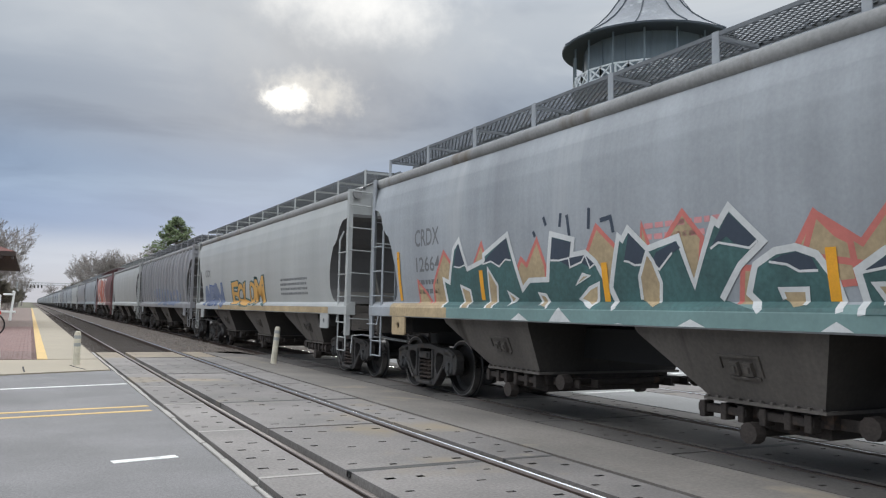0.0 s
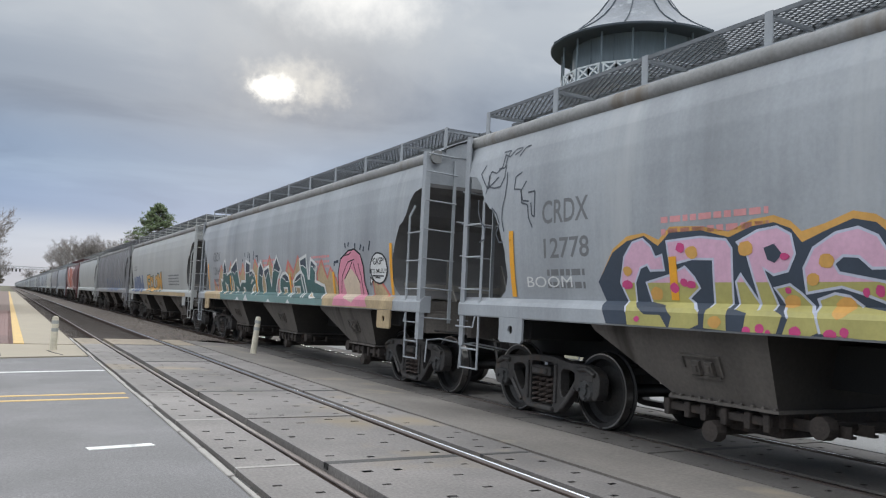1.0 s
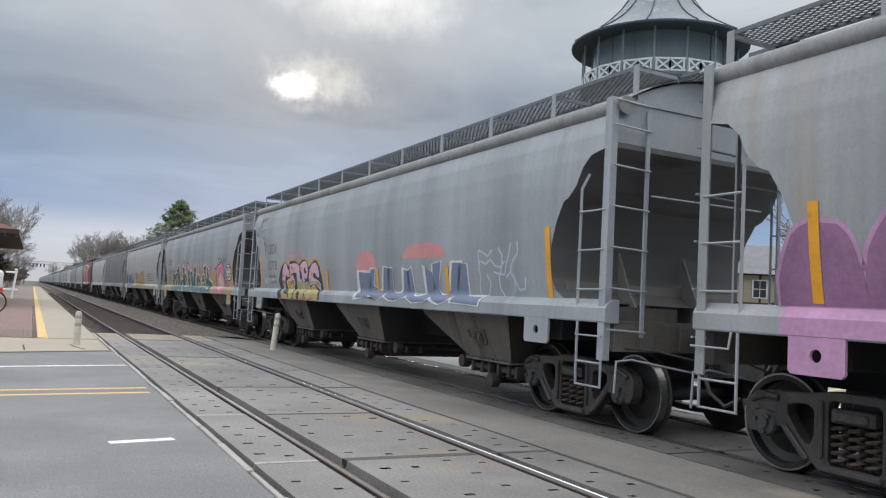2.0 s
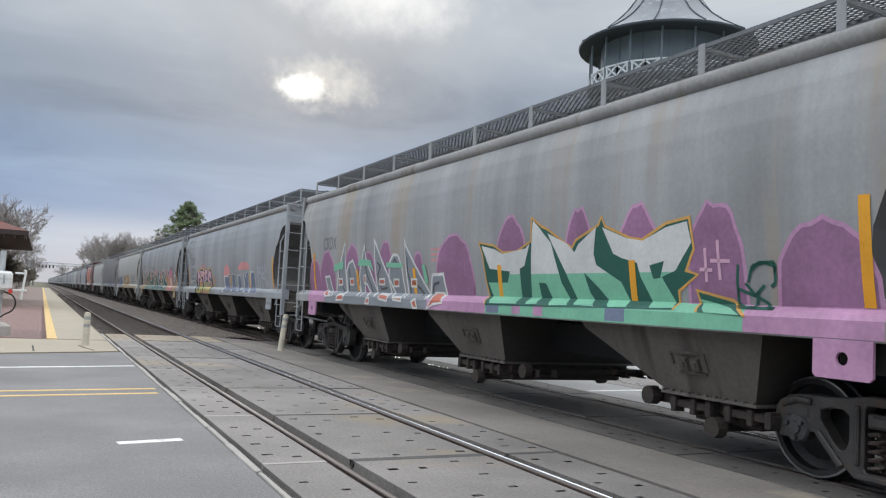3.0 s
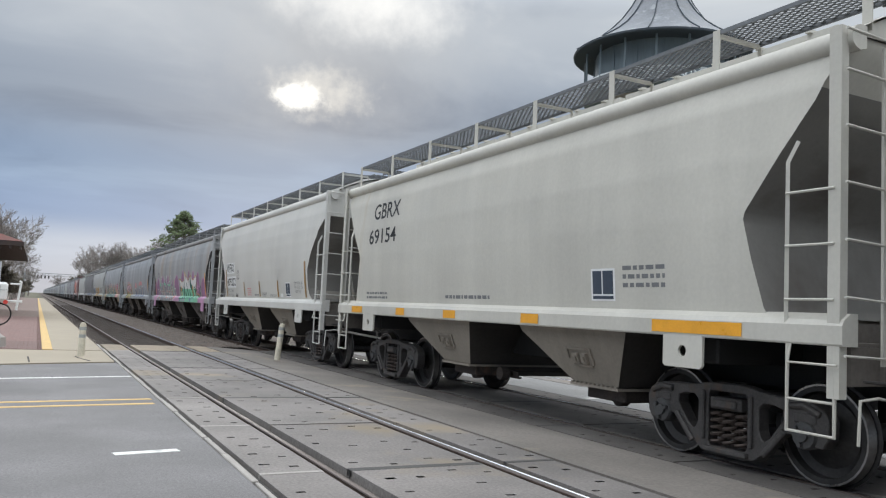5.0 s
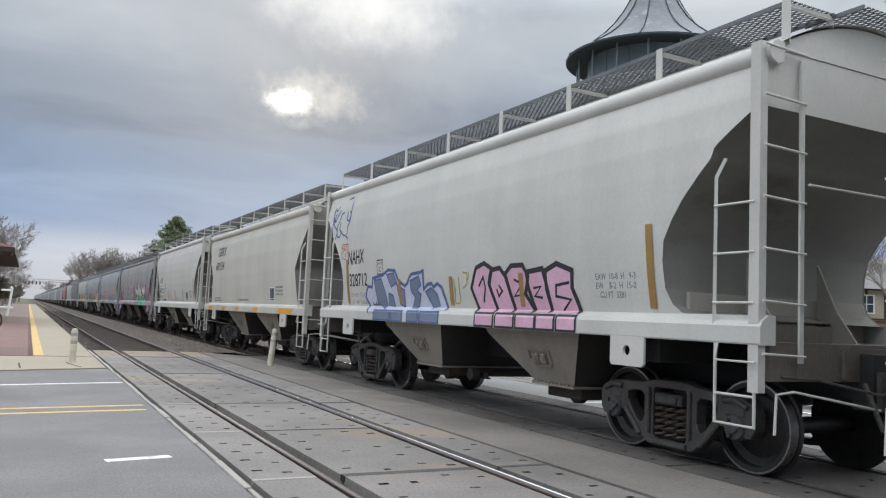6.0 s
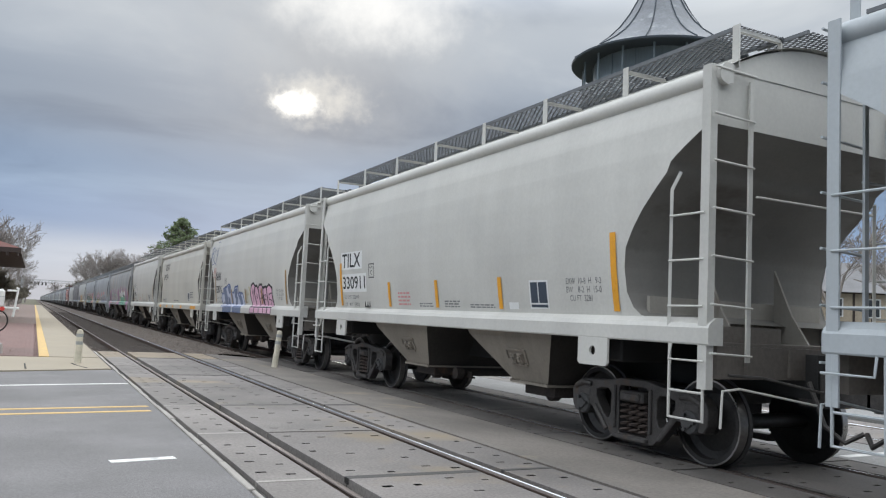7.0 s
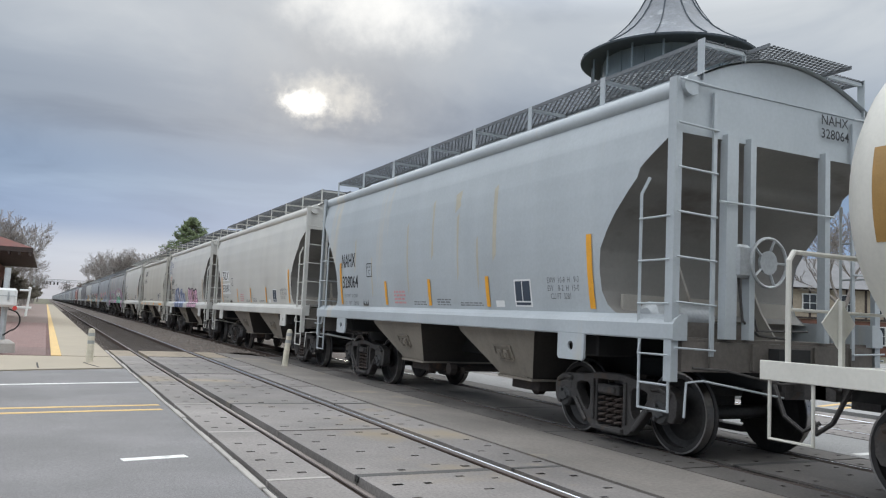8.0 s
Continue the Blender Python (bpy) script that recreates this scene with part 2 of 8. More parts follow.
M = dict(
    asphalt=material("old_grey_asphalt", (0.158, 0.154, 0.154), 0.85, vary=0.28, scale=0.7, fine=45, bump=0.006, dots=120.0, stain=(0.135, 0.135, 0.135), stain_at=0.62),
    strip=material("worn_tan_concrete", (0.192, 0.174, 0.156), 0.85, vary=0.26, scale=0.6, fine=30, bump=0.004, still=True, stain=(0.36, 0.30, 0.215), stain_at=0.56),
    pale_asphalt=material("bleached_asphalt", (0.25, 0.25, 0.245), 0.85, vary=0.2, scale=0.5, fine=40, bump=0.004, dots=90.0),
    panel_sand=material("sandy_panel_concrete", (0.27, 0.225, 0.168), 0.85, vary=0.25, scale=0.8, fine=38, still=True, bump=0.004, stain=(0.19, 0.18, 0.17), stain_at=0.60),
    # a darker tone for all panels of the train's track
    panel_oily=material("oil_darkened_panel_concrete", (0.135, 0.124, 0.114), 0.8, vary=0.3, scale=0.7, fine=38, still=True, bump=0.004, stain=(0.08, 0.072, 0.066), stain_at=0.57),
    panel=material("crossing_panel_concrete", (0.197, 0.182, 0.171), 0.82, vary=0.32, scale=0.55, fine=38, still=True, bump=0.004, stain=(0.26, 0.215, 0.155), stain_at=0.555, rand=0.12),
    edge=material("cast_concrete_edge", (0.34, 0.32, 0.295), 0.85, vary=0.16, scale=2.0, fine=40, bump=0.004),
    walkway=material("pale_concrete_walk", (0.32, 0.28, 0.215), 0.85, vary=0.10, scale=0.8, fine=45, bump=0.003, stain=(0.30, 0.27, 0.22), stain_at=0.64),
    brick=material("red_paving_brick", (0.19, 0.12, 0.108), 0.85, vary=0.22, scale=3.0, fine=60, bump=0.003, rand=0.16),
    mortar=material("sand_joint", (0.20, 0.15, 0.13), 0.9, vary=0.2),
    rubber=material("black_rubber_seal", (0.018, 0.016, 0.015), 0.8, vary=0.3, scale=5, fine=50, stain=(0.06, 0.04, 0.03)),
    rail=material("polished_rail_head", (0.75, 0.76, 0.78), 0.16, 1.0, vary=0.12, scale=2, fine=30, stretch=(1, 0.06, 1)),
    rail_dull=material("dulled_rail_head", (0.095, 0.075, 0.066), 0.5, 0.4, vary=0.2, scale=2, fine=30, stretch=(1, 0.06, 1), stain=(0.10, 0.075, 0.06), stain_at=0.62),
    grating=material("weathered_steel_grating", (0.16, 0.17, 0.18), 0.6, 0.4, vary=0.15, scale=3, fine=20),
    rail_side=material("rusty_rail_web", (0.085, 0.06, 0.048), 0.85, 0.2, vary=0.3, scale=3, fine=30),
    white_line=material("white_road_paint", (0.68, 0.68, 0.66), 0.75, vary=0.12, scale=4, fine=50, stain=(0.36, 0.36, 0.35), stain_at=0.60),
    yellow_line=material("yellow_road_paint", (0.58, 0.40, 0.16), 0.75, vary=0.14, scale=4, fine=50, stain=(0.42, 0.34, 0.24), stain_at=0.60),
    ballast=material("brown_grey_ballast", (0.115, 0.095, 0.08), 0.95, vary=0.3, scale=1.2, fine=22, bump=0.05, dots=16.0),
    mud=material("dark_muddy_bed", (0.055, 0.042, 0.034), 0.9, vary=0.3, scale=1.0, fine=18, bump=0.03),
    dirt=material("dull_grass_and_dirt", (0.10, 0.095, 0.06), 0.95, vary=0.3, scale=0.2, fine=3, bump=0.05),
    tie=material("weathered_timber", (0.06, 0.048, 0.04), 0.9, vary=0.3, scale=4, fine=40),
    steel=material("dark_cast_steel", (0.075, 0.07, 0.067), 0.62, 0.3, vary=0.3, scale=5, fine=40, stain=(0.10, 0.075, 0.06), stain_at=0.58),
    wheel=material("oily_wheel_steel", (0.045, 0.043, 0.042), 0.5, 0.5, vary=0.3, scale=4, fine=30),
    tread=material("bright_wheel_tread", (0.32, 0.31, 0.30), 0.35, 1.0, vary=0.2, scale=4, fine=30),
    gate=material("rusty_gate_castings", (0.05, 0.041, 0.036), 0.8, 0.2, vary=0.35, scale=6, fine=40, stain=(0.11, 0.07, 0.05), stain_at=0.58),
    cap=material("grey_bearing_cap", (0.075, 0.075, 0.075), 0.55, 0.4, vary=0.25, scale=8, fine=40, stain=(0.07, 0.06, 0.055)),
    spring=material("rust_brown_spring", (0.085, 0.066, 0.058), 0.7, 0.3, vary=0.3, scale=8, fine=40),
    black=material("black_underframe", (0.02, 0.02, 0.02), 0.8, vary=0.3),
    tower_wood=material("blue_grey_painted_boards", (0.15, 0.19, 0.215), 0.7, vary=0.12, scale=0.6, fine=8, stretch=(1, 1, 0.1)),
    tower_roof=material("grey_slate_roof", (0.20, 0.215, 0.235), 0.6, vary=0.2, scale=1.2, fine=7, stain=(0.34, 0.36, 0.38), stain_at=0.57),
    tower_dark=material("dark_soffit_boards", (0.055, 0.07, 0.085), 0.8, vary=0.15, scale=0.8, fine=8),
    tower_white=material("white_painted_lattice", (0.62, 0.66, 0.68), 0.6, vary=0.08),
    stone=material("rough_limestone", (0.36, 0.33, 0.28), 0.9, vary=0.2, scale=1.0, fine=6, bump=0.05),
    bark=material("grey_bark", (0.22, 0.195, 0.175), 0.9, vary=0.3, scale=3, fine=20),
    twig=material("fine_bare_twigs", (0.26, 0.235, 0.215), 0.9, vary=0.25, scale=1, fine=10),
    thicket=material("dense_brush_twigs", (0.15, 0.135, 0.105), 0.95, vary=0.3, scale=1, fine=10),
    needle=material("pine_needles", (0.17, 0.215, 0.11), 0.8, vary=0.35, scale=0.5, fine=4),
    red_roof=material("red_clay_roof_tile", (0.15, 0.06, 0.05), 0.8, vary=0.2, scale=2, fine=20),
    dark_wood=material("dark_brown_timber", (0.045, 0.032, 0.028), 0.7, vary=0.2),
    red_brick=material("red_brown_brickwork", (0.19, 0.095, 0.07), 0.9, vary=0.2, scale=2, fine=15),
    grey_roof=material("grey_shingle_roof", (0.20, 0.20, 0.205), 0.9, vary=0.15, scale=1, fine=10),
    stucco=material("tan_stucco", (0.40, 0.34, 0.26), 0.9, vary=0.12),
    white=material("white_enamel", (0.68, 0.69, 0.68), 0.45, vary=0.07, scale=4, fine=30, stain=(0.45, 0.43, 0.40), stain_at=0.66),
    galvanised=material("galvanised_steel", (0.40, 0.42, 0.43), 0.5, 0.5, vary=0.15, scale=5, fine=30),
    red=material("red_plastic", (0.55, 0.05, 0.04), 0.4, vary=0.05),
    glass=material("dark_window_glass", (0.03, 0.035, 0.04), 0.08, vary=0.05),
    bollard=material("dirty_cream_post", (0.52, 0.48, 0.38), 0.6, vary=0.15, scale=6, fine=40),
    band=material("grey_reflective_band", (0.30, 0.31, 0.30), 0.4, vary=0.1),
)


# ---- mesh helpers ----
def box(bm, x0, x1, y0, y1, z0, z1):
    vs = [bm.verts.new(p) for p in ((x0, y0, z0), (x1, y0, z0), (x1, y1, z0), (x0, y1, z0), (x0, y0, z1), (x1, y0, z1), (x1, y1, z1), (x0, y1, z1))]
    for f in ((0, 3, 2, 1), (4, 5, 6, 7), (0, 1, 5, 4), (1, 2, 6, 5), (2, 3, 7, 6), (3, 0, 4, 7)):
        bm.faces.new([vs[i] for i in f])
    return vs


def beam(bm, a, b, w, d=None, sides=4, twist=0.0):
    """A bar of w by d from a to b (round when it has more than four sides)."""
    a, b, d = Vector(a), Vector(b), d or w
    axis = (b - a).normalized()
    side = axis.cross(Vector((0, 0, 1)) if abs(axis.z) < 0.95 else Vector((0, 1, 0))).normalized()
    over = side.cross(axis)
    if sides == 4:
        ring = [(-w / 2, -d / 2), (w / 2, -d / 2), (w / 2, d / 2), (-w / 2, d / 2)]
    else:
        ring = [(w / 2 * math.cos(2 * math.pi * i / sides + twist), d / 2 * math.sin(2 * math.pi * i / sides + twist)) for i in range(sides)]
    lo = [bm.verts.new(a + side * u + over * v) for u, v in ring]
    hi = [bm.verts.new(b + side * u + over * v) for u, v in ring]
    n = len(ring)
    for i in range(n):
        bm.faces.new((lo[i], lo[(i + 1) % n], hi[(i + 1) % n], hi[i]))
    bm.faces.new(lo[::-1])
    bm.faces.new(hi)


def pipe(bm, points, w, sides=6):
    """A bent round bar through the points, as one skin."""
    pts = [Vector(p) for p in points]
    side, rings = None, []
    for i, p in enumerate(pts):
        d0 = (p - pts[i - 1]).normalized() if i else (pts[1] - p).normalized()
        d1 = (pts[i + 1] - p).normalized() if i < len(pts) - 1 else d0
        axis = (d0 + d1).normalized() if (d0 + d1).length > 0.1 else d0
        side = axis.orthogonal().normalized() if side is None else (side - axis * side.dot(axis)).normalized()
        over = axis.cross(side)
        rings.append([bm.verts.new(p + (side * math.cos(a) + over * math.sin(a)) * (w / 2)) for a in [2 * math.pi * (j + 0.5) / sides for j in range(sides)]])
    for a, b in zip(rings, rings[1:]):
        for j in range(sides):
            bm.faces.new((a[j], a[(j + 1) % sides], b[(j + 1) % sides], b[j]))
    bm.faces.new(rings[0][::-1])
    bm.faces.new(rings[-1])


def lathe(bm, profile, centre=(0, 0, 0), axis="z", steps=24, closed=False):
    """Turn (radius, along) pairs about an axis."""
    rings = []
    for r, h in profile:
        ring = []
        for i in range(steps):
            a = 2 * math.pi * i / steps
            u, v = r * math.cos(a), r * math.sin(a)
            p = {"z": (u, v, h), "x": (h, u, v), "y": (u, h, v)}[axis]
            ring.append(bm.verts.new(Vector(p) + Vector(centre)))
        rings.append(ring)
    for k in range(len(rings) - 1):
        for i in range(steps):
            bm.faces.new((rings[k][i], rings[k][(i + 1) % steps], rings[k + 1][(i + 1) % steps], rings[k + 1][i]))
    if not closed:
        bm.faces.new(rings[0][::-1])
        bm.faces.new(rings[-1])


def extrude(bm, outline, x0, x1, holes=()):
    """A plate of the (y, z) outline between x0 and x1."""
    lo = [bm.verts.new((x0, y, z)) for y, z in outline]
    hi = [bm.verts.new((x1, y, z)) for y, z in outline]
    n = len(outline)
    for i in range(n):
        bm.faces.new((lo[i], lo[(i + 1) % n], hi[(i + 1) % n], hi[i]))
    bm.faces.new(lo[::-1])
    bm.faces.new(hi)


def finish(bm, name, smooth=False, bevel=0.0):
    bmesh.ops.recalc_face_normals(bm, faces=bm.faces)
    if bevel:
        bmesh.ops.bevel(bm, geom=[e for e in bm.edges if e.is_manifold and e.calc_face_angle(0) > 0.5], offset=bevel, segments=1, affect="EDGES", clamp_overlap=True)
    me = bpy.data.meshes.new(name)
    bm.to_mesh(me)
    bm.free()
    if smooth:
        me.shade_smooth()
        me.set_sharp_from_angle(angle=radians(35))
    return me


def place(name, mesh, mat, parent=None, label="", m=None):
    """An object on a mesh, with a material of its own."""
    ob = new(name, mesh)
    if not mesh.materials:
        mesh.materials.append(None)
    ob.material_slots[0].link = "OBJECT"
    ob.material_slots[0].material = mat
    if parent:
        ob.parent = parent
    if m is not None:
        ob.matrix_basis = m
    if label:
        tagged(ob, label=label)
    return ob


def part(name, bm, mat, parent=None, label="", smooth=False, bevel=0.0, m=None):
    return place(name, finish(bm, name, smooth, bevel), mat, parent, label, m)


SHARED = {}


def shared(name, build, smooth=False, bevel=0.0):
    """One mesh for alike pieces."""
    if name not in SHARED:
        bm = bmesh.new()
        build(bm)
        SHARED[name] = finish(bm, name, smooth, bevel)
    return SHARED[name]


def structure(name, bm, mat, label, category, smooth=False, bevel=0.0):
    return tagged(part(name, bm, mat, None, label, smooth, bevel), category=category, kind="structure")


def root(name, label, category, group="", m=None):
    ob = new(name)
    ob.empty_display_size = 0.3
    if m is not None:
        ob.matrix_basis = m
    return tagged(ob, label=label, category=category, group=group)


# ---- ground, road, tracks ----
def sheet(name, corners, mat, label, category, thick=0.1):
    """A slab with the given top corners."""
    bm = bmesh.new()
    hi = [bm.verts.new(c) for c in corners]
    lo = [bm.verts.new((c[0], c[1], c[2] - thick)) for c in corners]
    n = len(hi)
    bm.faces.new(hi)
    bm.faces.new(lo[::-1])
    for i in range(n):
        bm.faces.new((hi[i], lo[i], lo[(i + 1) % n], hi[(i + 1) % n]))
    return structure(name, bm, mat, label, category)


sheet("ground", [(-1500, -1200, -0.34), (1500, -1200, -0.34), (1500, 2400, -0.34), (-1500, 2400, -0.34)], M["dirt"], "dull grass and bare dirt beside the railway", "ground", 0.2)
SKEW = 0.32                      # the road crosses the tracks a little aslant


def road_y(y, x):
    """The line across the road that meets the crossing's edge at y."""
    return y + SKEW * (x - 1.5)


sheet("road_west", [(-70, -9.5 - 0.44 * 71.5, 0.0), (1.5, -9.5, 0.0), (1.5, 16.9, 0.0), (-70, 16.9 - 0.44 * 71.5, 0.0)], M["asphalt"], "worn grey asphalt road up to the crossing", "road", 0.3)
sheet("road_east", [(13.5, -9.5, -0.08), (90, road_y(-9.5, 90), -0.08), (90, road_y(18.0, 90), -0.08), (13.5, 18.0, -0.08)], M["pale_asphalt"], "worn grey asphalt road past the tracks", "road", 0.22)
# concrete strips between the tracks
sheet("strip_near", [(4.41, CROSS_Y0, 0.0), (5.78, CROSS_Y0, -0.08), (5.78, CROSS_Y1, -0.08), (4.41, CROSS_Y1, 0.0)], M["strip"], "smooth tan concrete between two tracks", "pavement", 0.2)
sheet("strip_far", [(8.58, CROSS_Y0, -0.08), (10.08, CROSS_Y0, -0.08), (10.08, CROSS_Y1, -0.08), (8.58, CROSS_Y1, -0.08)], M["pale_asphalt"], "grey asphalt between two tracks", "pavement", 0.2)
sheet("crossing_bed", [(1.4, CROSS_Y0, -0.10), (13.6, CROSS_Y0, -0.19), (13.6, CROSS_Y1 - 0.02, -0.19), (1.4, CROSS_Y1 - 0.02, -0.10)], M["rubber"], "black rubber flangeway bed between crossing panels", "road", 0.1)
bm = bmesh.new()
rng = random.Random(31)
y = CROSS_Y0
while y < CROSS_Y1:                       # cast in lengths, chipped and shifted a little
    l = min(rng.uniform(0.5, 1.3), CROSS_Y1 - y)
    a, b = 1.512 + rng.uniform(-0.004, 0.012), 1.568 + rng.uniform(-0.014, 0.010)
    vs = box(bm, a, b, y, y + l - rng.choice((0.006, 0.012, 0.05)), -0.25, 0.004 + rng.uniform(-0.003, 0.003))
    for v in vs:
        v.co.x += rng.uniform(-0.006, 0.006)
    y += l
structure("crossing_edge_beam", bm, M["edge"], "chipped pale concrete edge beam of the level crossing", "pavement", bevel=0.006)
bm = bmesh.new()
box(bm, 1.5, 1.60, CROSS_Y0, CROSS_Y1, -0.3, -0.02)
structure("edge_gap", bm, M["rubber"], "dark open joint beside the edge beam", "road")

# walk and platform beyond the road, left of the track
sheet("sidewalk", [(-70, 16.92 - 0.44 * 71.5, 0.02), (1.46, 16.92, 0.02), (1.46, 20.05, 0.02), (-70, 20.05, 0.02)], M["walkway"], "pale tan concrete pavement beyond the road", "pavement", 0.3)
sheet("platform_edge", [(0.42, 20.06, 0.03), (1.46, 20.06, 0.03), (1.46, 190, 0.03), (0.42, 190, 0.03)], M["walkway"], "pale concrete platform edge beside the track", "platform", 0.35)
platform = sheet("platform", [(-9, 20.06, 0.02), (0.2, 20.06, 0.02), (0.2, 190, 0.02), (-9, 190, 0.02)], M["mortar"], "platform paved with red bricks", "platform", 0.35)
bm = bmesh.new()
box(bm, 0.204, 0.416, 20.07, 190, -0.2, 0.036)
structure("platform_yellow_line", bm, M["yellow_line"], "worn yellow warning line along the platform", "road marking")


def stripe(name, a, b, w, mat, label, z=0.004):
    """A painted line on the road."""
    bm = bmesh.new()
    d = (Vector(b) - Vector(a)).normalized()
    s = Vector((-d.y, d.x)) * w / 2
    vs = [Vector(a) + s, Vector(a) - s, Vector(b) - s, Vector(b) + s]
    lo = [bm.verts.new((v.x, v.y, z - 0.004)) for v in vs]
    hi = [bm.verts.new((v.x, v.y, z)) for v in vs]
    bm.faces.new(hi)
    for i in range(4):
        bm.faces.new((lo[i], lo[(i + 1) % 4], hi[(i + 1) % 4], hi[i]))
    return structure(name, bm, mat, label, "road marking")


stripe("white_edge_line", (-40, 14.04 - 0.25 * 41.47), (1.47, 14.04), 0.11, M["white_line"], "white edge line on the asphalt road")
stripe("yellow_line", (-40, 10.93 - 0.137 * 41.42), (1.42, 10.93), 0.11, M["yellow_line"], "faded yellow centre line on the asphalt road")
stripe("yellow_line", (-40, 10.47 - 0.137 * 41.40), (1.40, 10.47), 0.11, M["yellow_line"], "faded yellow centre line on the asphalt road")
stripe("white_lane_dash", (0.67, 7.16), (1.20, 7.25), 0.12, M["white_line"], "short white lane mark on the asphalt road")
for y in (6.3, 11.3, 3.1):
    stripe("white_line", (8.7, y), (10.0, y + 0.1), 0.12, M["white_line"], "white line on the asphalt between the tracks", -0.076)
for y in (14.4, 10.7, 10.3, 7.0):
    stripe("road_line", (13.7, y), (60, road_y(y, 60) - road_y(y, 13.7) + y), 0.12, M["yellow_line"] if 10 < y < 11 else M["white_line"], "painted line on the asphalt road", -0.076)


def rail_profile():
    return [(-0.07, -0.16), (0.07, -0.16), (0.07, -0.145), (0.012, -0.125), (0.010, -0.045), (0.036, -0.035), (0.036, -0.021), (0.020, -0.021), (-0.020, -0.021), (-0.036, -0.021), (-0.036, -0.035), (-0.010, -0.045), (-0.012, -0.125), (-0.07, -0.145)]


def rail(x, z, head="rail", gauge=1):
    prof = rail_profile()
    bm = bmesh.new()
    ends = [[bm.verts.new((x + u, y, z + v)) for u, v in prof] for y in (-80, 1400)]
    n = len(prof)
    for i in range(n):
        if i not in (6, 7, 8):
            bm.faces.new((ends[0][i], ends[0][(i + 1) % n], ends[1][(i + 1) % n], ends[1][i]))
    r = structure("rail", bm, M["rail_side"], "steel rail with a rusty web", "rail")
    bm = bmesh.new()
    # the corner towards the other rail is worn round
    top = [(-0.037, -0.020), (-0.031, -0.013), (-0.021, -0.007), (-0.010, -0.001), (0.004, 0.001), (0.022, -0.001), (0.032, -0.005), (0.037, -0.014)]
    top = top if gauge < 0 else [(-u, v) for u, v in top[::-1]]
    ends = [[bm.verts.new((x + u, y, z + v)) for u, v in top] for y in (-80, 1400)]
    for i in range(len(top) - 1):
        bm.faces.new((ends[0][i], ends[0][i + 1], ends[1][i + 1], ends[1][i]))
    part("rail_head", bm, M["rail_dull"], r, "dull steel head", smooth=True)
    if head == "rail":
        bm = bmesh.new()
        a, b = (-0.016, 0.010) if gauge < 0 else (-0.010, 0.016)
        c, h = x + (a + b) / 2, (b - a) / 2
        arc = [(-h, -0.006), (-0.8 * h, 0.0), (-0.4 * h, 0.004), (0.4 * h, 0.004), (0.8 * h, 0.0), (h, -0.006)]
        ends = [[bm.verts.new((c + u, y, z + v)) for u, v in arc] for y in (-80, 1400)]
        for i in range(len(arc) - 1):
            bm.faces.new((ends[0][i], ends[0][i + 1], ends[1][i + 1], ends[1][i]))
        for f in bm.faces:
            f.smooth = True
        part("running_band", bm, M["rail"], r, "band polished bright by wheels")


rail(RAILS_NEAR[0], 0.004, "rail_dull", 1)
rail(RAILS_NEAR[1], 0.004, "rail", -1)
for i, x in enumerate(RAILS_TRAIN + RAILS_FAR):
    rail(x, TRAIN_Z, "rail", -1 if i % 2 else 1)

# open track bed beyond and behind the crossing
for tag, y0, y1 in (("beyond", CROSS_Y1, 1400), ("behind", -300, CROSS_Y0)):
    bm = bmesh.new()
    ys = [y0 + (y1 - y0) * (i / 90) ** 2.2 for i in range(91)] if tag == "beyond" else [y0, y1]
    xs = [1.47, 1.9, 2.1, 2.3, 2.9, 3.6, 3.9, 4.3, 4.9, 5.4, 5.9, 6.2, 6.5, 7.2, 7.9, 8.3, 9, 9.8, 10.5, 11.5, 12.5, 13.2, 14.5]
    hs = [-0.14, -0.15, -0.16, -0.17, -0.15, -0.17, -0.14, -0.08, 0.0, 0.0, -0.08, -0.2, -0.24, -0.22, -0.24, -0.2, -0.16, -0.16, -0.22, -0.24, -0.22, -0.22, -0.33]
    grid = [[bm.verts.new((x, y, h + 0.03 * noise.noise((x * 2.3, y * 1.7, 0)))) for x, h in zip(xs, hs)] for y in ys]
    for a, b in zip(grid, grid[1:]):
        for i in range(len(xs) - 1):
            bm.faces.new((a[i], a[i + 1], b[i + 1], b[i]))
    structure("ballast_" + tag, bm, M["ballast"], "brown-grey stone ballast round the tracks", "ballast")
sheet("muddy_track", [(2.27, CROSS_Y1, -0.125), (3.67, CROSS_Y1, -0.125), (3.67, 160, -0.125), (2.27, 160, -0.125)], M["mud"], "dark mud-fouled bed between the rails", "ballast", 0.06)
bm = bmesh.new()
for k in range(150):
    y = CROSS_Y1 + 0.4 + k * 0.54
    for xc, z in ((2.97, -0.112), (TRAIN_X, -0.21), (11.5, -0.21)):
        box(bm, xc - 1.28, xc + 1.28, y - 0.11, y + 0.11, z - 0.15, z)
tagged(part("ties", bm, M["tie"], None, "dark timber ties nearly buried in dirt"), category="ties", kind="stuff")
